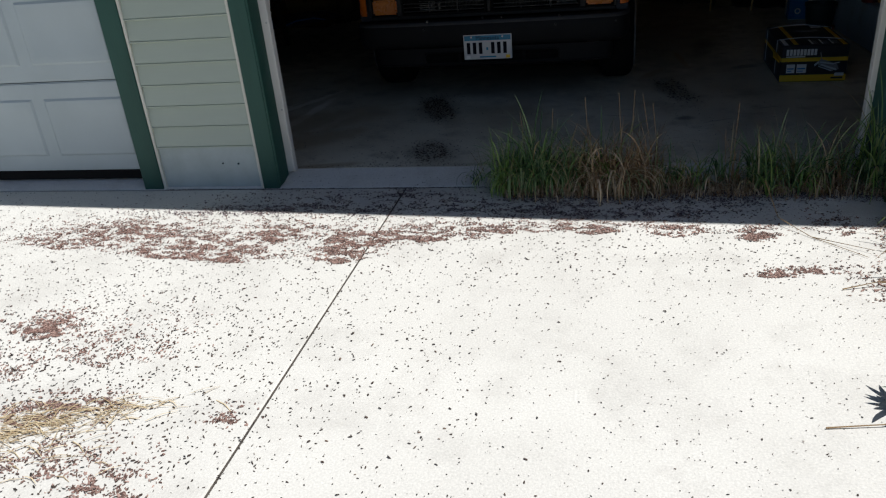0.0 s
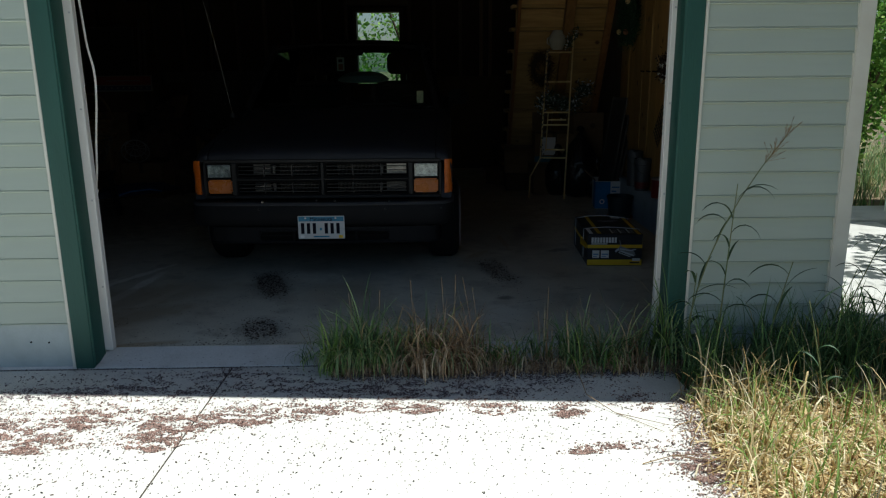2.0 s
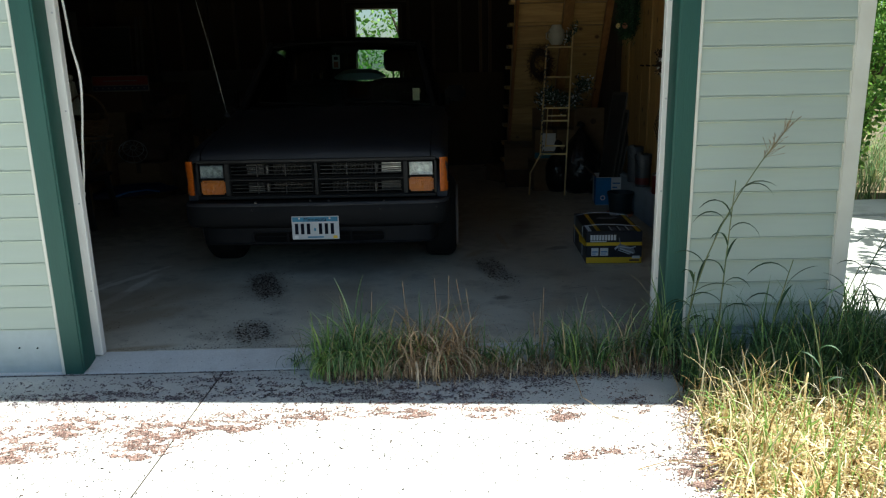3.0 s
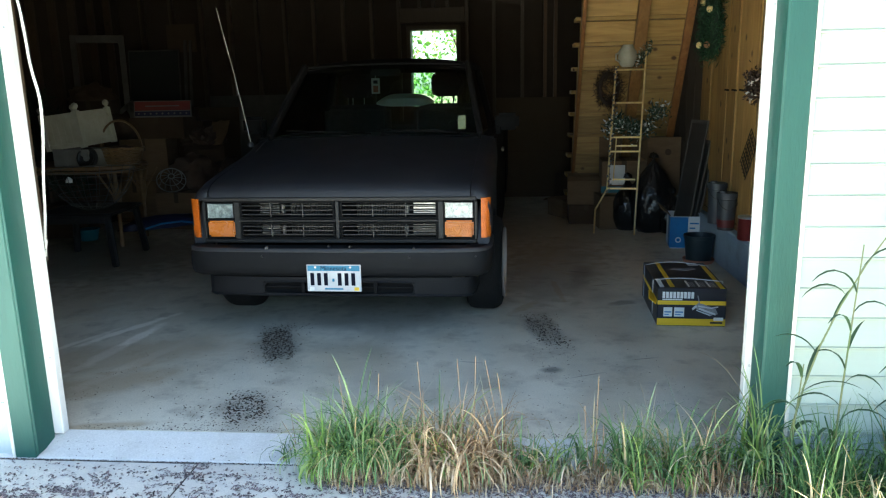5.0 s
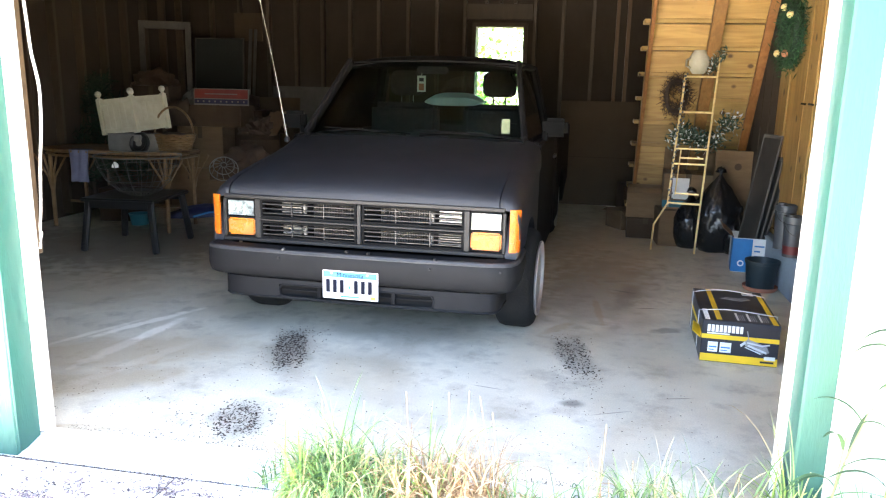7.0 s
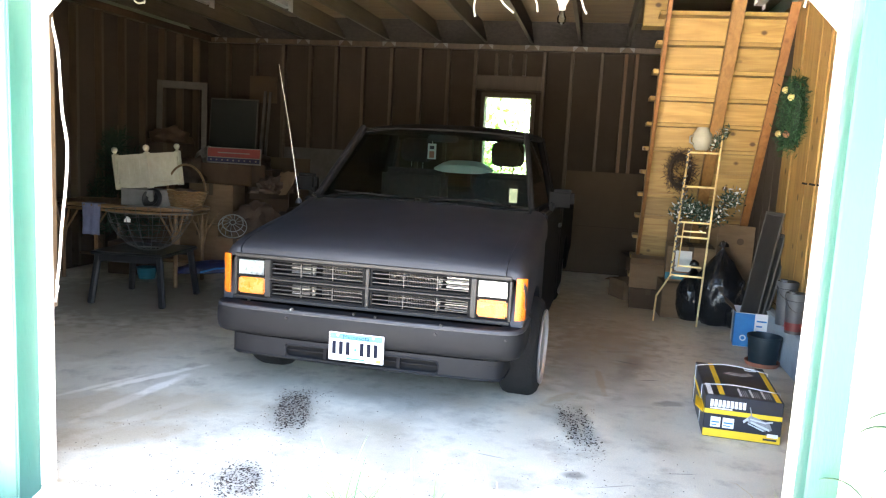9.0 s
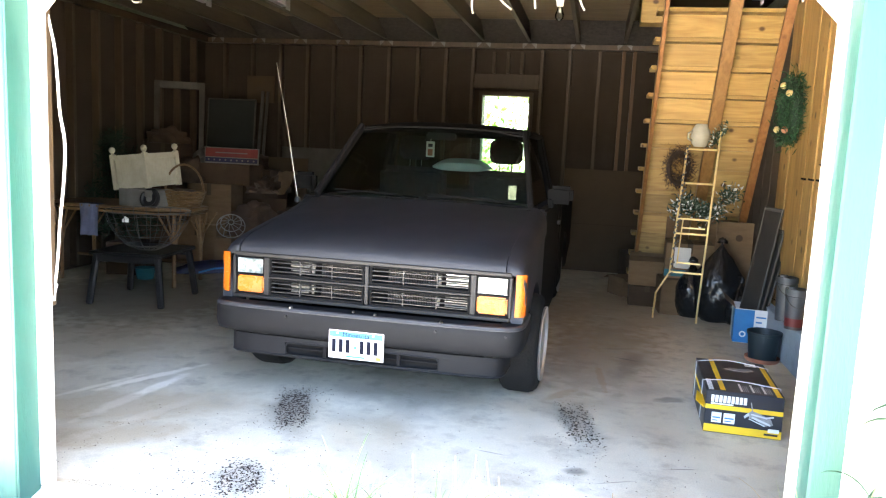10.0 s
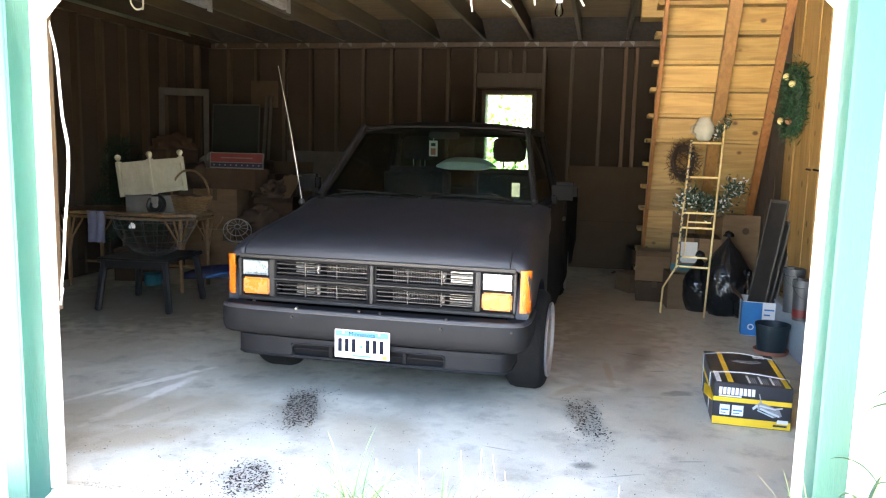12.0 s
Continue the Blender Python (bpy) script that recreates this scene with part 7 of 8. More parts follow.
blades("grass", fresh, (0.20, 0.41), (0.0028, 0.0058), M_FRESH, "fresh bright green blades arching out of the tufts", 14, lean=1.0, seg=8, bend=0.5)
dry = tufts(((1.60, 70, 0.85, 0.02), (1.67, 90, 0.95, 0.03), (1.75, 100, 1.0, 0.03), (1.83, 100, 1.0, 0.03), (1.90, 60, 0.9, 0.02), (1.30, 36, 0.5, 0.06), (2.1, 30, 0.5, 0.06), (2.38, 30, 0.6, 0.06), (2.72, 60, 0.6, 0.04)), -0.065, -0.046)
blades("dry_grass", dry, (0.20, 0.46), (0.0022, 0.0048), M_DRY, "dry straw-coloured grass in the doorway tufts", 2, lean=1.15, seg=9, bend=0.55)
upright = tufts(((1.62, 14, 0.8, 0.03), (1.75, 18, 0.9, 0.04), (1.87, 26, 1.05, 0.02), (2.30, 8, 0.8, 0.03), (2.70, 10, 0.7, 0.03)), -0.055, -0.045)
blades("dry_grass", upright, (0.24, 0.44), (0.0020, 0.0040), M_DRY, "upright dead straw in the doorway clump", 17, lean=0.4, seg=6, bend=0.7)
curl = tufts(((1.60, 90, 1.0, 0.03), (1.67, 150, 1.05, 0.03), (1.75, 130, 1.1, 0.03), (1.84, 110, 1.1, 0.03), (1.90, 40, 0.9, 0.02), (2.12, 12, 0.8, 0.05), (2.45, 14, 0.8, 0.05), (2.70, 40, 0.8, 0.03)), -0.090, -0.046)
blades("dry_grass", curl, (0.26, 0.52), (0.0030, 0.0062), M_CURL, "curled bleached blades in the straw clump", 16, lean=1.9, seg=12, bend=0.75)
low = [(r0.uniform(1.2, 2.95), -0.125 + r0.normal(0, 0.042), -0.047, r0.uniform(0.5, 1)) for _ in range(1500)]
blades("dry_grass", low, (0.05, 0.16), (0.0020, 0.0042), M_CURL, "flattened dead grass on the concrete at the doorway", 3, lean=1.9)


def stalk(at, h, lean, seed, head=0.06):
    r = random.Random(seed)
    t = thing("grass_stalk", at, "dry cut grass stalk in the doorway tufts", "grass stalk", group="grass stalks")
    tip = Vector((lean[0], lean[1], h))
    part("stem", tube(B(), [(0, 0, 0), tip * 0.5 + Vector((r.uniform(-.01, .01), 0, 0)), tip], 0.0018, 6, r_end=0.0012), M_STALK, t)
    if head:
        part("head", tube(B(), [tip - Vector((0, 0, head)), tip - Vector((0, 0, head * 0.4)), tip + Vector((lean[0] * 0.1, 0, head * 0.4))], 0.0030, 6, r_end=0.0014), M_STALK, t)


for i, (x, h, l, hd) in enumerate(((1.310, 0.42, -0.026, 0), (1.435, 0.43, 0.006, 0), (1.605, 0.48, -0.012, 0), (1.785, 0.50, -0.036, 0), (1.815, 0.51, 0.005, 0), (1.93, 0.49, -0.074, 0),
                                   (1.945, 0.44, -0.042, 0), (2.26, 0.30, -0.024, 0), (2.288, 0.43, 0.0, 0), (2.385, 0.31, -0.002, 0), (2.725, 0.30, 0.0, 0), (2.77, 0.20, -0.004, 0))):
    stalk((x, -0.055 + 0.008 * (i % 3), -0.05), h * 0.94, (l, 0.01), i, hd)

# weeds by the frame and along the front wall
wall_sp = spots_box(3400, 2.95, 4.6, -0.38, -0.03, -0.09, 21, 0.75, (0.6, 1.2))
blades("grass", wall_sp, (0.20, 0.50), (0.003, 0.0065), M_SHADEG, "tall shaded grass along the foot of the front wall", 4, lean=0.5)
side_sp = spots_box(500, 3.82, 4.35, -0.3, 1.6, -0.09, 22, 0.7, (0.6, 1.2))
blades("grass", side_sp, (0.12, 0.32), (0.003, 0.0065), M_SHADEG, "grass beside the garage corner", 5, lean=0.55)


def lawn_x(y):
    """The ragged edge of the grass over the driveway."""
    return 2.90 - min(1.0, max(0.0, (-y - 0.4) * 0.30)) * 0.5


r1 = np.random.default_rng(40)
lawn, lawn_dry, thatch = [], [], []
while len(lawn) < 2300:
    y, x = r1.uniform(-3.2, -0.28), r1.uniform(2.3, 4.8)
    if x > lawn_x(y) + abs(r1.normal(0, 0.10)):
        lawn.append((x, y, -0.09, r1.uniform(0.6, 1.15)))
while len(lawn_dry) < 3600:
    y, x = r1.uniform(-3.2, -0.35), r1.uniform(2.3, 4.7)
    if x > lawn_x(y) + abs(r1.normal(0, 0.06)) - 0.03:
        lawn_dry.append((x, y, -0.09, r1.uniform(0.5, 1.15)))
edge_tufts = []
for cx, cy in ((2.98, -0.50), (3.06, -0.62), (2.96, -0.74), (3.10, -0.46), (3.02, -0.95), (3.22, -0.58), (2.90, -1.10), (3.04, -0.42), (3.14, -0.54)):
    for _ in range(42):
        edge_tufts.append((cx + r1.normal(0, 0.05), cy + r1.normal(0, 0.05), -0.08, r1.uniform(0.7, 1.2)))
# most tufts take straw colour, standing in for sun-washed grass
edge_sunlit = [q for q in edge_tufts if r1.random() < 0.72]
edge_tufts = [q for q in edge_tufts if q not in edge_sunlit]
blades("dry_grass", edge_sunlit, (0.20, 0.36), (0.003, 0.0060), M_THATCH, "arching tufts at the driveway edge, coloured pale as if in full sun", 18, lean=1.1, seg=6, bend=0.8)
blades("grass", edge_tufts, (0.20, 0.36), (0.003, 0.0060), M_FRESH, "arching fresh green tufts at the driveway edge", 10, lean=0.9, seg=6, bend=0.8)
while len(thatch) < 4000:
    y, x = r1.uniform(-3.2, -0.35), r1.uniform(2.3, 4.7)
    if x > lawn_x(y) - 0.02 - abs(r1.normal(0, 0.05)):
        thatch.append((x, y, -0.075, r1.uniform(0.5, 1.0)))
blades("grass", lawn, (0.14, 0.36), (0.0028, 0.0058), M_FRESH, "tall uncut green grass beside the driveway", 6, lean=0.6)
blades("dry_grass", lawn_dry, (0.14, 0.40), (0.0026, 0.0056), M_THATCH, "sun-bleached dry grass beside the driveway", 7, lean=1.2, seg=6, bend=0.8)
blades("dry_grass", thatch, (0.10, 0.26), (0.003, 0.0062), M_THATCH, "matted straw thatch at the driveway edge", 8, lean=1.8)


def mat_straws(n, seed):
    """Bleached straws lying in all directions over the lawn, in shallow layers."""
    r = np.random.default_rng(seed)
    verts, faces = [], []
    while len(faces) < n * 2:
        y, x = r.uniform(-3.0, -0.36), r.uniform(2.4, 4.6)
        if x < lawn_x(y) - 0.03 + abs(r.normal(0, 0.04)):
            continue
        a, l, w = r.uniform(0, 6.28), r.uniform(0.05, 0.16), r.uniform(0.0018, 0.0042)
        z, lift = -0.085 + r.uniform(0.0, 0.05), r.normal(0, 0.10)
        dx, dy, b = math.cos(a), math.sin(a), len(verts)
        for f, g, up in ((-0.5, 1.0, 0.0), (0.0, 1.1, 0.012), (0.5, 0.4, 0.0)):
            for s2 in (-1, 1):
                verts.append((x + dx * l * f - dy * w * s2 * g, y + dy * l * f + dx * w * s2 * g, max(-0.095, z + up + lift * l * (f + 0.5))))
        faces += [(b, b + 1, b + 3, b + 2), (b + 2, b + 3, b + 5, b + 4)]
    return raw("straw_mat", verts, faces, M_THATCH, "bleached straw matted over the lawn beside the driveway", "straw")


mat_straws(17000, 77)
far = spots_box(9000, 4.0, 9.0, 1.0, 10.0, -0.1, 23, 0.5, (0.7, 1.3))
far = [s for s in far if not (3.95 < s[0] < 6.05 and 0.3 < s[1] < 3.5) and not (4.25 < s[0] < 8.1 and 3.25 < s[1] < 4.05) and s[0] < 6.35 + 0.78 * (s[1] - 3.7)]
blades("grass", far, (0.2, 0.6), (0.004, 0.009), M_GRASS, "tall sunlit grass beyond the path", 9, lean=0.5)


def leaf_blade(bm, p, d, l, w, droop, seg=6):
    """One long arching leaf."""
    d = Vector(d).normalized()
    s = Vector((-d.y, d.x, 0)).normalized() if abs(d.z) < 0.98 else Vector((1, 0, 0))
    p = Vector(p)
    rows = []
    for i in range(seg + 1):
        t = i / seg
        ww = w * math.sin(math.pi * (0.12 + 0.88 * t)) ** 0.8 if t < 1 else 0.0004
        rows.append([p - s * ww, p + Vector((0, 0, -ww * 0.5)), p + s * ww])
        p = p + d * (l / seg)
        d = (d + Vector((0, 0, -droop / seg))).normalized()
    loft(bm, rows)


def reed(at, h, lean, leaves, seed, plume=False, label="", bow=1.3):
    """A tall coarse grass: jointed stem, arching leaves, open plume."""
    r = random.Random(seed)
    t = thing("reed_plant", at, label, "tall grass", group="reeds")
    pts = [Vector((lean[0] * (k / 8) ** bow, lean[1] * (k / 8), h * k / 8)) for k in range(9)]
    part("stem", tube(B(), pts, 0.0045, 6, r_end=0.002), M_STEM, t)
    for i in range(leaves):
        f = 0.12 + 0.78 * (i / max(1, leaves - 1)) * (0.8 if plume else 1.0)
        k = f * 8
        p = pts[int(k)].lerp(pts[min(8, int(k) + 1)], k - int(k))
        a = (0 if i % 2 else math.pi) + r.uniform(-1.0, 1.0)
        bm = B()
        leaf_blade(bm, p, (math.cos(a), math.sin(a) * 0.6, r.uniform(1.0, 2.4)), r.uniform(0.12, 0.24), r.uniform(0.0055, 0.0100), r.uniform(1.0, 3.4), 7)
        part("leaf", bm, M_REED, t, angle=60)
    if plume:
        bm = B()
        tip = pts[-1]
        d = (pts[-1] - pts[-2]).normalized()
        for i in range(46):
            f = r.random()
            p = tip - d * 0.17 * f
            q = p + d * r.uniform(0.02, 0.06) + Vector((r.gauss(0, 0.022), r.gauss(0, 0.02), r.gauss(0.006, 0.02)))
            tube(bm, [p, q], 0.0008, 3)
            tube(bm, [q, q + (q - p).normalized() * 0.012], 0.0022, 4, r_end=0.0006)
        part("plume", bm, M_STALK, t, "open straw-coloured seed plume", smooth=False)


M_STEM = mat("reed_stem", (0.10, 0.15, 0.05), (0.20, 0.20, 0.09), rough=0.6, scale=12, bump=0.05)
M_REED = mat("reed_leaf", (0.022, 0.055, 0.02), (0.042, 0.085, 0.03), rough=0.5, scale=10, bump=0.1, rand=0.25)
reed((2.955, -0.13, -0.09), 1.20, (0.425, 0.02), 8, 2, True, "tall leaning reed with an open seed plume by the wall", 2.2)
reed((3.10, -0.17, -0.09), 0.98, (0.04, 0.0), 12, 3, False, "upright dark leafy reed in front of the siding")
reed((3.30, -0.22, -0.09), 0.62, (0.10, -0.03), 7, 4, False, "short leafy reed by the wall")
reed((2.97, -0.12, -0.05), 0.50, (0.02, -0.02), 7, 5, False, "leafy weed in front of the green casing")
reed((3.70, -0.30, -0.09), 0.66, (0.20, 0.0), 8, 6, False, "arching dark reed near the corner post")
reed((3.55, -0.25, -0.09), 0.58, (0.16, 0.0), 8, 7, False, "arching dark reed near the corner post")
reed((3.88, -0.22, -0.09), 0.60, (0.16, 0.1), 8, 8, False, "arching dark reed beside the corner post")
reed((3.62, -0.20, -0.09), 0.75, (0.24, 0.0), 9, 11, False, "arching dark reed near the corner post")
reed((3.98, -0.10, -0.09), 0.70, (0.22, -0.05), 9, 12, False, "arching dark reed beside the corner post")
reed((3.42, -0.62, -0.09), 0.55, (-0.12, 0.0), 6, 9, False, "pale leafy reed at the sunny grass edge")
reed((3.75, -0.75, -0.09), 0.70, (0.12, 0.1), 7, 10, False, "tall reed in the sunny grass")





# broad-leaved weeds at the right edge of the grass
def broad_weed(at, h, n, seed, size=0.10, label="broad-leaved green weed in the grass", m=None):
    r = random.Random(seed)
    t = thing("broad_weed", at, label, "weed", group="broad weeds")
    part("stem", tube(B(), [(0, 0, 0), (0.02, 0.01, h * 0.5), (0.0, 0.0, h)], 0.006, 6, r_end=0.003), M_STEM, t)
    for i in range(n):
        z = h * (0.15 + 0.85 * i / n)
        a = i * 2.4 + r.uniform(-0.3, 0.3)
        bm = B()
        leaf_blade(bm, (0, 0, z), (math.cos(a), math.sin(a), r.uniform(0.1, 0.7)), size * r.uniform(0.8, 1.5), size * 0.11, r.uniform(0.4, 1.2), 5)
        part("leaf", bm, m or M_WEED, t, angle=60)


M_WEED = mat("weed_leaf", (0.10, 0.22, 0.05), (0.16, 0.28, 0.07), rough=0.45, scale=14, bump=0.15, rand=0.3)
for i, (x, y, h) in enumerate(((4.00, -0.35, 0.55), (4.05, -0.62, 0.42), (3.95, -0.95, 0.5), (4.25, -0.5, 0.6), (3.34, -1.45, 0.62), (2.52, -1.72, 0.16), (4.2, 0.05, 0.5))):
    broad_weed((x, y, -0.09), h, 18 if h > 0.3 else 44, i + 50, 0.13 if h > 0.3 else 0.085, m=M_REED if h < 0.3 else M_WEED)


def litter(name, n, sampler, size, material, label, seed, z=-0.049, flat=0.25):
    """Loose flakes: bent five-sided scraps lying on the ground."""
    r = np.random.default_rng(seed)
    verts, faces = [], []
    for _ in range(n):
        x, y = sampler(r)
        s = r.uniform(*size)
        a0, asp = r.uniform(0, 6.28), r.uniform(0.28, 0.62)
        tx, ty = r.normal(0, flat), r.normal(0, flat)
        b = len(verts)
        ca, sa = math.cos(a0), math.sin(a0)
        for i in range(5):
            a = i * 2 * math.pi / 5
            q = r.uniform(0.7, 1.2)
            u, v = s * math.cos(a) * q, s * math.sin(a) * asp * q
            dx, dy = u * ca - v * sa, u * sa + v * ca
            verts.append((x + dx, y + dy, z + s * 0.25 + max(-s * 0.22, dx * tx + dy * ty)))
        verts.append((x, y, z + s * 0.42))
        for i in range(5):
            faces.append((b + i, b + (i + 1) % 5, b + 5))
    return raw(name, verts, faces, material, label, "litter")


PATCH = [  # x, y, half length, half width, share: drifts of husks on the driveway
    (-0.85, -0.72, 0.35, 0.09, 9), (-0.55, -0.62, 0.30, 0.07, 8), (-0.25, -0.80, 0.36, 0.10, 13), (0.03, -0.86, 0.22, 0.09, 9), (0.20, -0.64, 0.16, 0.07, 6), (0.55, -0.84, 0.14, 0.10, 9),
    (0.62, -0.70, 0.25, 0.06, 7), (0.92, -0.64, 0.26, 0.06, 7), (1.25, -0.56, 0.25, 0.05, 4), (1.63, -0.56, 0.16, 0.05, 4), (1.98, -0.58, 0.12, 0.06, 4), (2.30, -0.63, 0.08, 0.05, 3),
    (2.30, -0.96, 0.07, 0.02, 1.2), (2.47, -0.92, 0.12, 0.02, 1.4), (-0.42, -1.50, 0.11, 0.05, 6), (-0.05, -1.62, 0.25, 0.10, 3), (0.02, -1.90, 0.16, 0.025, 3), (0.32, -2.28, 0.11, 0.05, 3),
    (0.55, -1.94, 0.06, 0.03, 0.8), (2.72, -1.14, 0.12, 0.07, 7), (2.62, -2.20, 0.16, 0.10, 7), (-0.75, -1.80, 0.12, 0.12, 5), (2.62, -0.55, 0.1, 0.08, 2), (-0.10, -1.98, 0.16, 0.035, 3), (0.06, -2.18, 0.20, 0.07, 2.5), (-0.42, -1.78, 0.15, 0.08, 2)]
wts = np.array([p[4] for p in PATCH])
wts = wts / wts.sum()


def clumped(x, y, keep=-0.02):
    """Whether a spot lies on one of the small wind-blown ridges into which the flakes gather."""
    return noise.noise(Vector((x * 11, y * 26, 3.1))) + 0.5 * noise.noise(Vector((x * 31, y * 50, 7.7))) > keep


def in_patch(r):
    """A drift: sharp along its outer edge, thinning out towards the wall, broken into ridges."""
    while True:
        x, y, a, b, _ = PATCH[r.choice(len(PATCH), p=wts)]
        u = r.normal(0, 0.55)
        x, y = x + a * u, min(-0.06, y - b * 0.75 * (1 - min(1.0, abs(u))) + b * 2.3 * abs(r.normal(0, 0.75)))
        if clumped(x, y) or r.random() < 0.10:
            return x, y


def in_band(r):
    return r.uniform(-2.4, 2.6), min(-0.07, -0.62 + r.normal(0, 0.26))


def anywhere(r):
    return r.uniform(-2.5, 2.75), r.uniform(-3.6, -0.08)


def near_left(r):
    return -0.1 + r.normal(0, 0.6), -1.7 + r.normal(0, 0.5)


litter("husk_litter", 29000, in_patch, (0.0034, 0.0076), M_HUSK, "drifts of red-brown husks on the concrete", 61)
litter("dark_litter", 2200, in_band, (0.0034, 0.0072), M_LITTER, "dark scattered flakes near the shadow edge", 62)
litter("dark_litter", 5200, anywhere, (0.0022, 0.0050), M_LITTER, "dark seed flakes scattered over the driveway", 63)
litter("dark_litter", 7000, anywhere, (0.0014, 0.0030), M_LITTER, "fine dark seed dust scattered over the driveway", 75)
litter("dark_litter", 3600, near_left, (0.0032, 0.0075), M_LITTER, "dark seed flakes scattered over the driveway", 64)



SHADE_SPOTS = [  # x, y, spread along and across: drifts of flakes in the shade of the eave
    (0.15, -0.32, 0.10, 0.02), (0.22, -0.28, 0.10, 0.02), (0.66, -0.13, 0.05, 0.04), (0.82, -0.16, 0.10, 0.05), (0.55, -0.33, 0.05, 0.03), (0.90, -0.30, 0.15, 0.03), (1.20, -0.33, 0.10, 0.04),
    (1.05, -0.21, 0.12, 0.05), (1.42, -0.30, 0.10, 0.03), (1.55, -0.27, 0.12, 0.03), (1.50, -0.38, 0.12, 0.02), (1.80, -0.33, 0.12, 0.04), (1.95, -0.29, 0.12, 0.05), (1.88, -0.38, 0.15, 0.02),
    (-0.10, -0.31, 0.12, 0.03), (-0.35, -0.35, 0.20, 0.02), (0.35, -0.18, 0.08, 0.04), (2.25, -0.25, 0.10, 0.05), (-0.05, -0.17, 0.15, 0.06)]


def in_shade(r):
    while True:
        x, y, a, b = SHADE_SPOTS[r.integers(len(SHADE_SPOTS))]
        x, y = x + r.normal(0, a * 1.3), min(-0.04, y + r.normal(0, b * 1.3))
        if clumped(x, y, -0.05) or r.random() < 0.12:
            return x, y


litter("dark_litter", 9000, lambda r: (r.uniform(1.2, 2.95), min(-0.05, -0.135 + r.normal(0, 0.048))), (0.0030, 0.0085), M_DRIFT, "dark mulch of dead bits at the foot of the doorway tufts", 73)
litter("dark_litter", 1300, lambda r: (r.uniform(-0.72, 1.25), -0.034 + r.normal(0, 0.003)), (0.0018, 0.0050), M_LITTER, "dirt caught in the joint before the sill", 76)
for k in range(5):
    litter("dark_litter", 46, lambda r: (r.uniform(-0.02, 1.2), -0.012 + 0.022 * k + r.uniform(-0.011, 0.011)), (0.0022, 0.0052), M_LITTER, "few dark flakes lying on the sill", 80 + k, z=-0.0425 + 0.0058 * k)
litter("dark_litter", 2600, lambda r: ((lambda y: (lawn_x(y) - 0.05 + r.normal(0, 0.045), y))(r.uniform(-1.35, -0.42))), (0.0026, 0.0070), M_HUSK, "dark husks caught along the edge of the grass", 74)
litter("dark_litter", 5200, in_shade, (0.0040, 0.0095), M_DRIFT, "dark flakes drifted along the shaded doorway joint", 70)


def on_marks(r):
    x, y, a, b = ((0.60, 1.32, 0.15, 0.36), (2.15, 1.55, 0.12, 0.34), (0.74, 0.40, 0.15, 0.20), (0.66, 0.30, 0.24, 0.12), (2.20, 1.0, 0.12, 0.25))[r.choice(5, p=[0.32, 0.16, 0.28, 0.18, 0.06])]
    return x + a * r.uniform(-1, 1), max(0.16, y + b * r.uniform(-1, 1))


def on_tread(r):
    """Dirt dropped in the lug pattern of a tyre: four columns of short bars."""
    x, y, hl, turn = ((0.60, 1.30, 0.36, 20), (2.165, 1.56, 0.37, 12), (0.73, 0.40, 0.19, 22))[r.choice(3, p=[0.52, 0.27, 0.21])]
    v = hl * r.uniform(-1, 1) * r.uniform(0.55, 1)
    k = int(round(r.uniform(-2.4, 2.4)))
    v = round(v / 0.036 + 0.5 * (k % 2)) * 0.036 - 0.018 * (k % 2) + r.normal(0, 0.009)
    u = k * 0.034 + r.normal(0, 0.013)
    c, s_ = math.cos(radians(turn)), math.sin(radians(turn))
    return x + u * c - v * s_, max(0.16, y + u * s_ + v * c)


litter("floor_litter", 1900, on_tread, (0.0036, 0.0095), M_LITTER, "tyre-tread pattern of dark dirt on the garage floor", 71, z=0.001)
litter("floor_litter", 700, lambda r: (r.uniform(0.05, 2.85), 0.156 + abs(r.normal(0, 0.02))), (0.002, 0.0055), M_LITTER, "line of dirt in the joint between sill and floor", 72, z=0.0)
litter("floor_litter", 800, on_marks, (0.0024, 0.0070), M_LITTER, "dark crumbs left by tyres on the garage floor", 65, z=0.001)
litter("floor_litter", 900, lambda r: (r.uniform(-0.3, 2.8), 0.16 + abs(r.normal(0, 0.55))), (0.0025, 0.006), M_LITTER, "sparse crumbs on the garage floor", 66, z=0.001)


def straws(name, n, at, size, turn, material, label, seed):
    """Thin straws lying flat and crossing each other."""
    r = np.random.default_rng(seed)
    verts, faces = [], []
    for i in range(n):
        u, v = r.normal(0, size[0]), r.normal(0, size[1])
        ct, st_ = math.cos(turn), math.sin(turn)
        x, y = at[0] + u * ct - v * st_, at[1] + u * st_ + v * ct
        a, l, w = turn + r.normal(0, 0.6), r.uniform(0.03, 0.10), r.uniform(0.0007, 0.0016)
        z = at[2] + r.uniform(0.0, 0.008)
        dx, dy, b = math.cos(a), math.sin(a), len(verts)
        for k, (f, g) in enumerate(((-0.5, 1), (0.0, 1.1), (0.5, 0.5))):
            for s2 in (-1, 1):
                verts.append((x + dx * l * f - dy * w * s2 * g, y + dy * l * f + dx * w * s2 * g + (0.006 if k == 1 else 0), z + (0.002 if k == 1 else 0)))
        faces += [(b, b + 1, b + 3, b + 2), (b + 2, b + 3, b + 5, b + 4)]
    return raw(name, verts, faces, material, label, "straw")


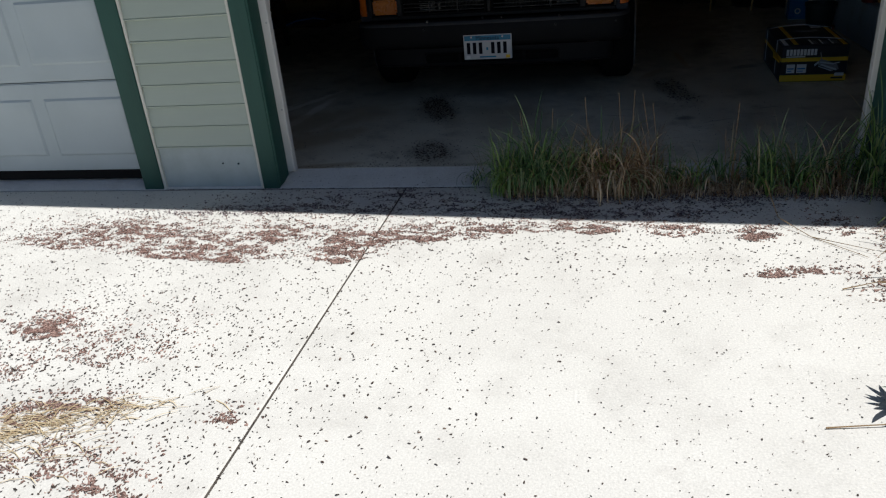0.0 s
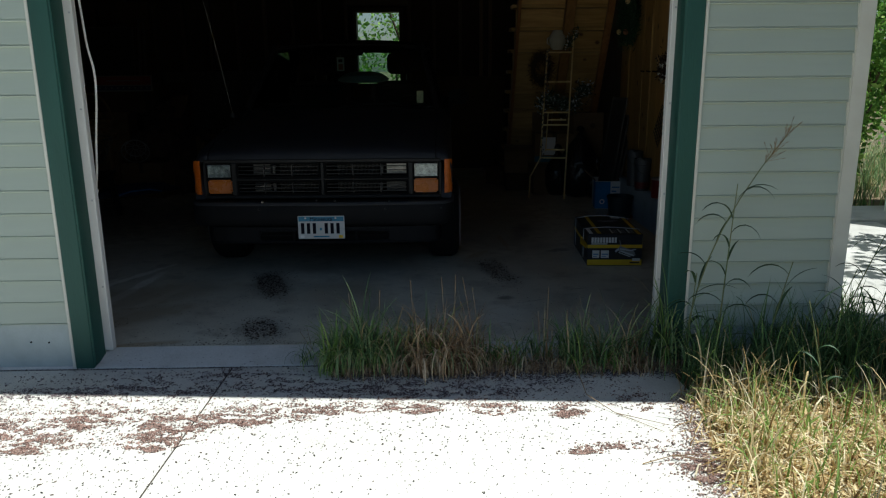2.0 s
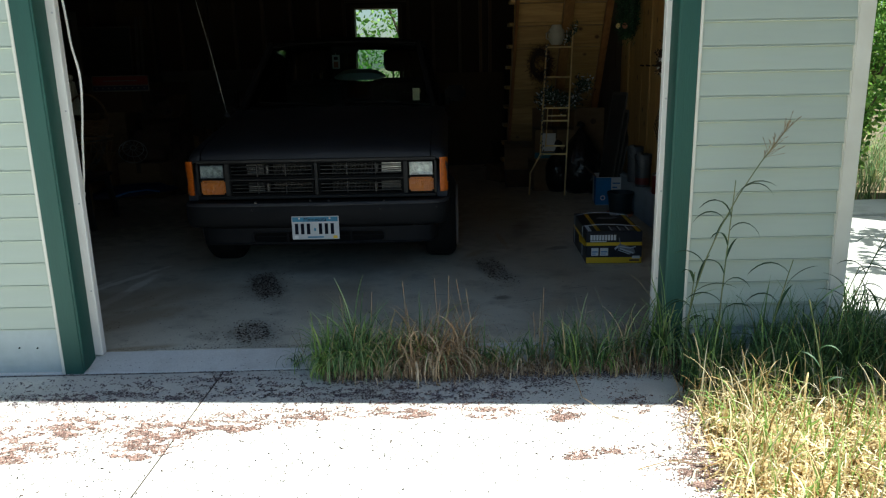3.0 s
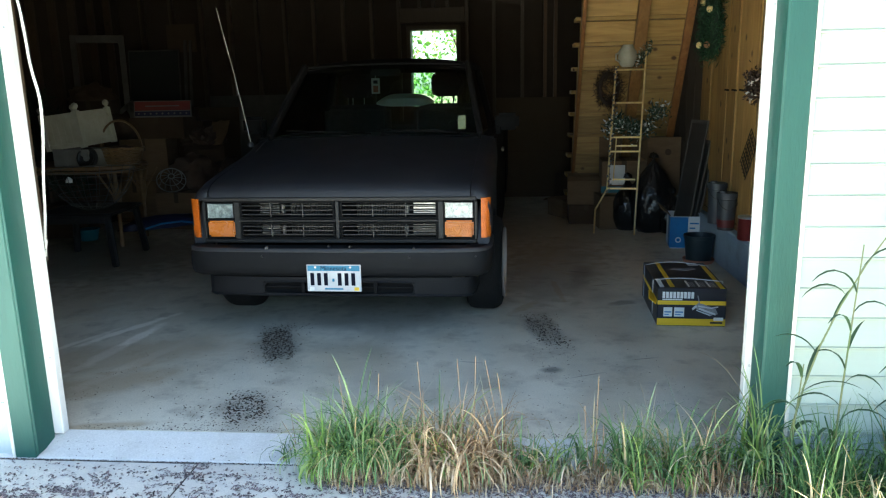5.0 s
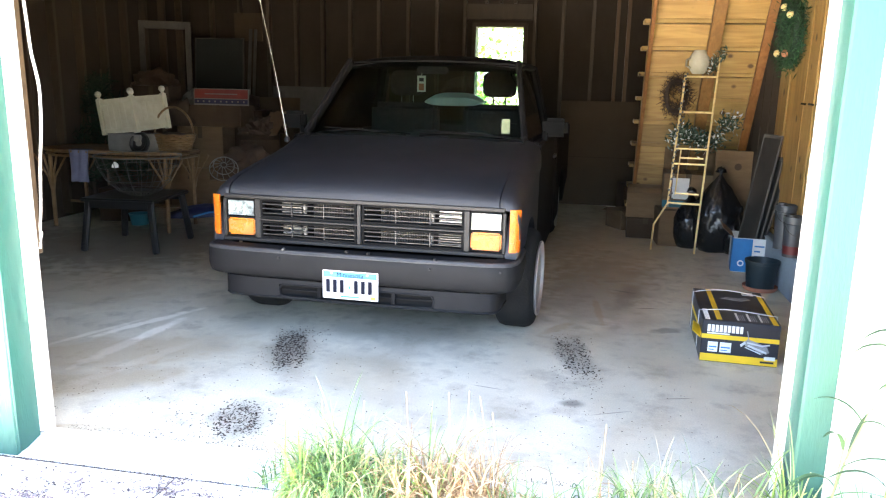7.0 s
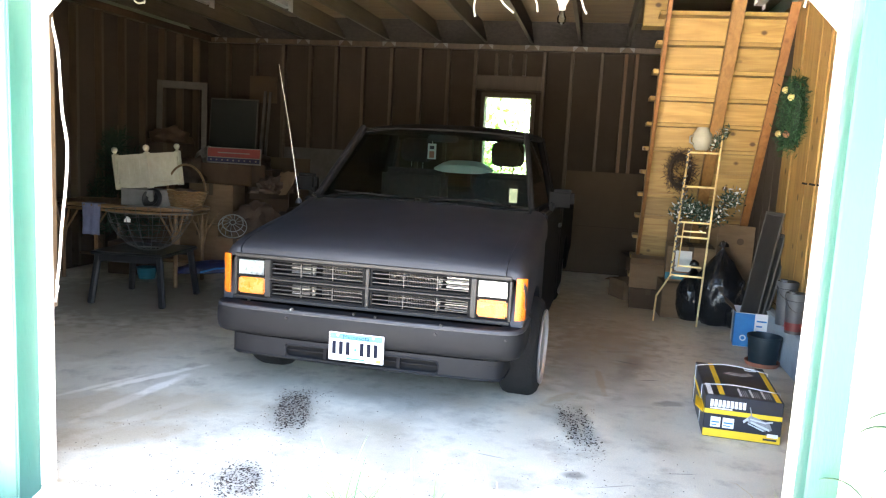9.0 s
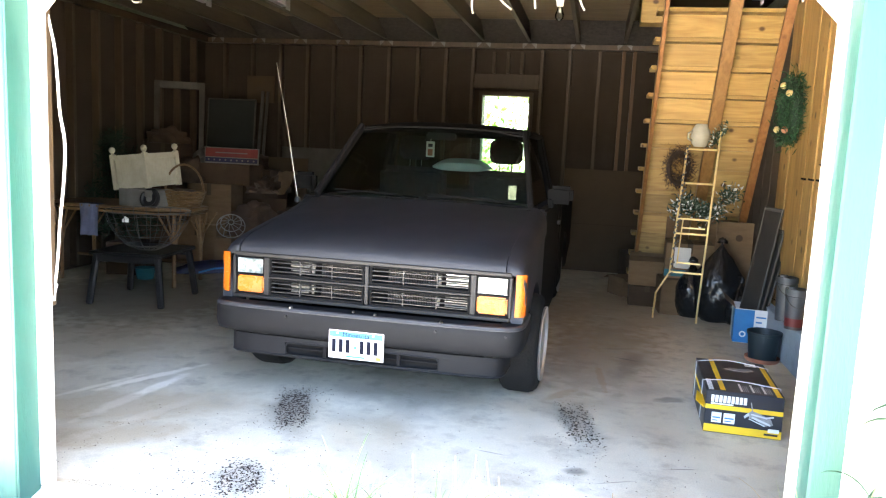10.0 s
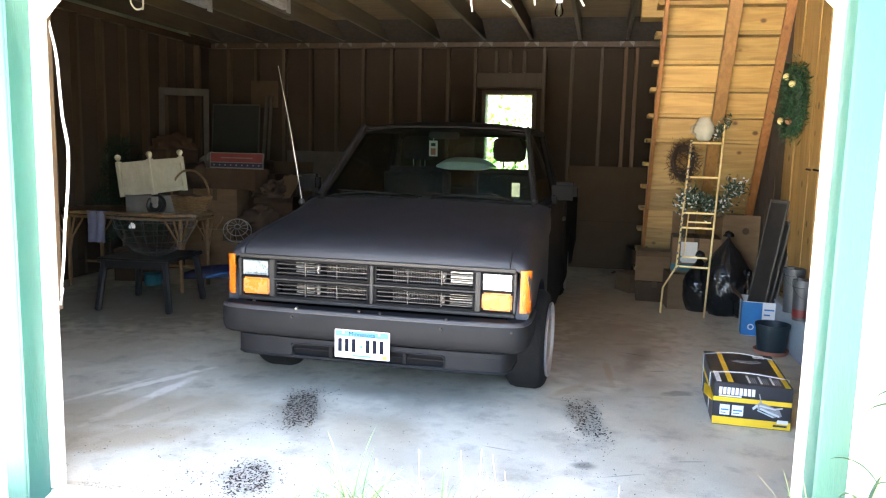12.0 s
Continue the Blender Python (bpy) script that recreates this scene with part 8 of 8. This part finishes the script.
straws("straw_litter", 190, (0.02, -1.97, -0.048), (0.16, 0.032), 0.35, M_TAN, "flattened straw washed onto the driveway", 67)
straws("straw_litter", 150, (-0.20, -2.06, -0.048), (0.13, 0.055), 0.55, M_TAN, "flattened straw washed onto the driveway", 68)
straws("straw_litter", 90, (-0.05, -2.12, -0.048), (0.16, 0.10), 0.3, M_TAN, "sparse straw scattered on the driveway", 69)
for i, pts in enumerate(([(2.36, -0.36, 0.10), (2.40, -0.48, -0.02), (2.50, -0.62, -0.045), (2.66, -0.80, -0.044)], [(2.25, -1.82, -0.045), (2.40, -1.80, -0.04), (2.62, -1.74, -0.03)],
                           [(2.50, -1.05, -0.045), (2.62, -1.02, -0.03), (2.78, -1.08, -0.02)], [(1.02, -0.03, -0.03), (1.08, 0.0, 0.03), (1.02, 0.02, 0.12)])):
    t = thing("dry_twig", (0, 0, 0), "thin dry grass stem lying on the concrete", "twig", group="dry twigs")
    part("stem", tube(B(), pts, 0.0024, 5, r_end=0.001), M_STALK, t)
    part("barb", tube(B(), [pts[-2], Vector(pts[-1]) + Vector((0.03, 0.04, 0.01))], 0.002, 4, r_end=0.001), M_STALK, t)


# ---- greenery and the cream corner block beyond ----
def leafy(name, at, size, n, leaf, seed, label, trunk=0.05):
    """A bush or small tree: forking limbs and a crown of many small leaves in clumps."""
    r = random.Random(seed)
    t = thing(name, at, label, "bush" if "bush" in name else "tree")
    ends = []
    bm = B()
    for i in range(9):
        a = i * 2.4 + r.uniform(-0.4, 0.4)
        k = r.uniform(0.45, 0.85)
        e = Vector((math.cos(a) * size[0] * k, math.sin(a) * size[1] * k, size[2] * r.uniform(0.35, 0.95)))
        mid = Vector((e.x * 0.35, e.y * 0.35, e.z * 0.5))
        tube(bm, [(0, 0, 0), mid, e], trunk, 6, r_end=trunk * 0.2)
        ends += [mid.lerp(e, f) for f in (0.3, 0.6, 0.8, 1.0)]
    part("limbs", bm, M_BARK, t)
    clumps = [p + Vector((r.gauss(0, size[0] * 0.16), r.gauss(0, size[1] * 0.16), r.gauss(0, size[2] * 0.08))) for p in ends for _ in range(3)]
    clumps = [c if c.z > 0.1 else Vector((c.x, c.y, 0.1)) for c in clumps]
    bm = B()
    part("crown", sprays(bm, [tuple(c) for c in clumps], n, (size[0] * 0.12, size[1] * 0.12, size[2] * 0.09), leaf, seed + 1, up=0.2, thin=0.3), M_LEAF, t, smooth=False)


leafy("hedge_bush", (8.3, 9.4, -0.1), (1.9, 1.4, 4.2), 5200, 0.13, 71, "dense sunlit leafy bush beyond the path")
leafy("hedge_bush", (7.35, 6.5, -0.1), (0.85, 1.0, 2.9), 6500, 0.085, 72, "bright green bush beyond the path")
leafy("hedge_bush", (6.35, 4.95, -0.1), (0.40, 0.5, 1.2), 2200, 0.07, 73, "low leafy bush by the path")
leafy("hedge_bush", (1.6, 10.8, -0.1), (1.8, 1.2, 3.9), 6500, 0.085, 74, "sunlit bush behind the garage window")
leafy("hedge_bush", (-1.0, 11.5, -0.1), (1.8, 1.2, 4.4), 2600, 0.13, 75, "sunlit bush behind the garage window")
# added tree that breaks the sun on the path into dapples
leafy("shade_tree", (6.95, 1.7, -0.1), (1.4, 1.4, 4.2), 1300, 0.15, 76, "young tree added to dapple the path with shade", 0.06)

# corner block turned and kept shallow to fit the camera's view
house = thing("house", (6.30, 3.72, -0.1), "cream painted corner of a small structure, turned and kept shallow to fit the view", "house", turn=-38)
part("wall", boxb(0, 5, 0, 1.3, 0, 2.5, 0.01), M_STUCCO, house)
part("corner_board", boxb(-0.02, 0.10, -0.02, 0.10, 0, 2.5, 0.005), M_CREAM, house)
part("roof", slab(B(), [(-0.1, 2.5), (5.1, 2.5), (3.2, 3.5)], "y", -0.1, 1.4), M_SHINGLE, house, smooth=False)
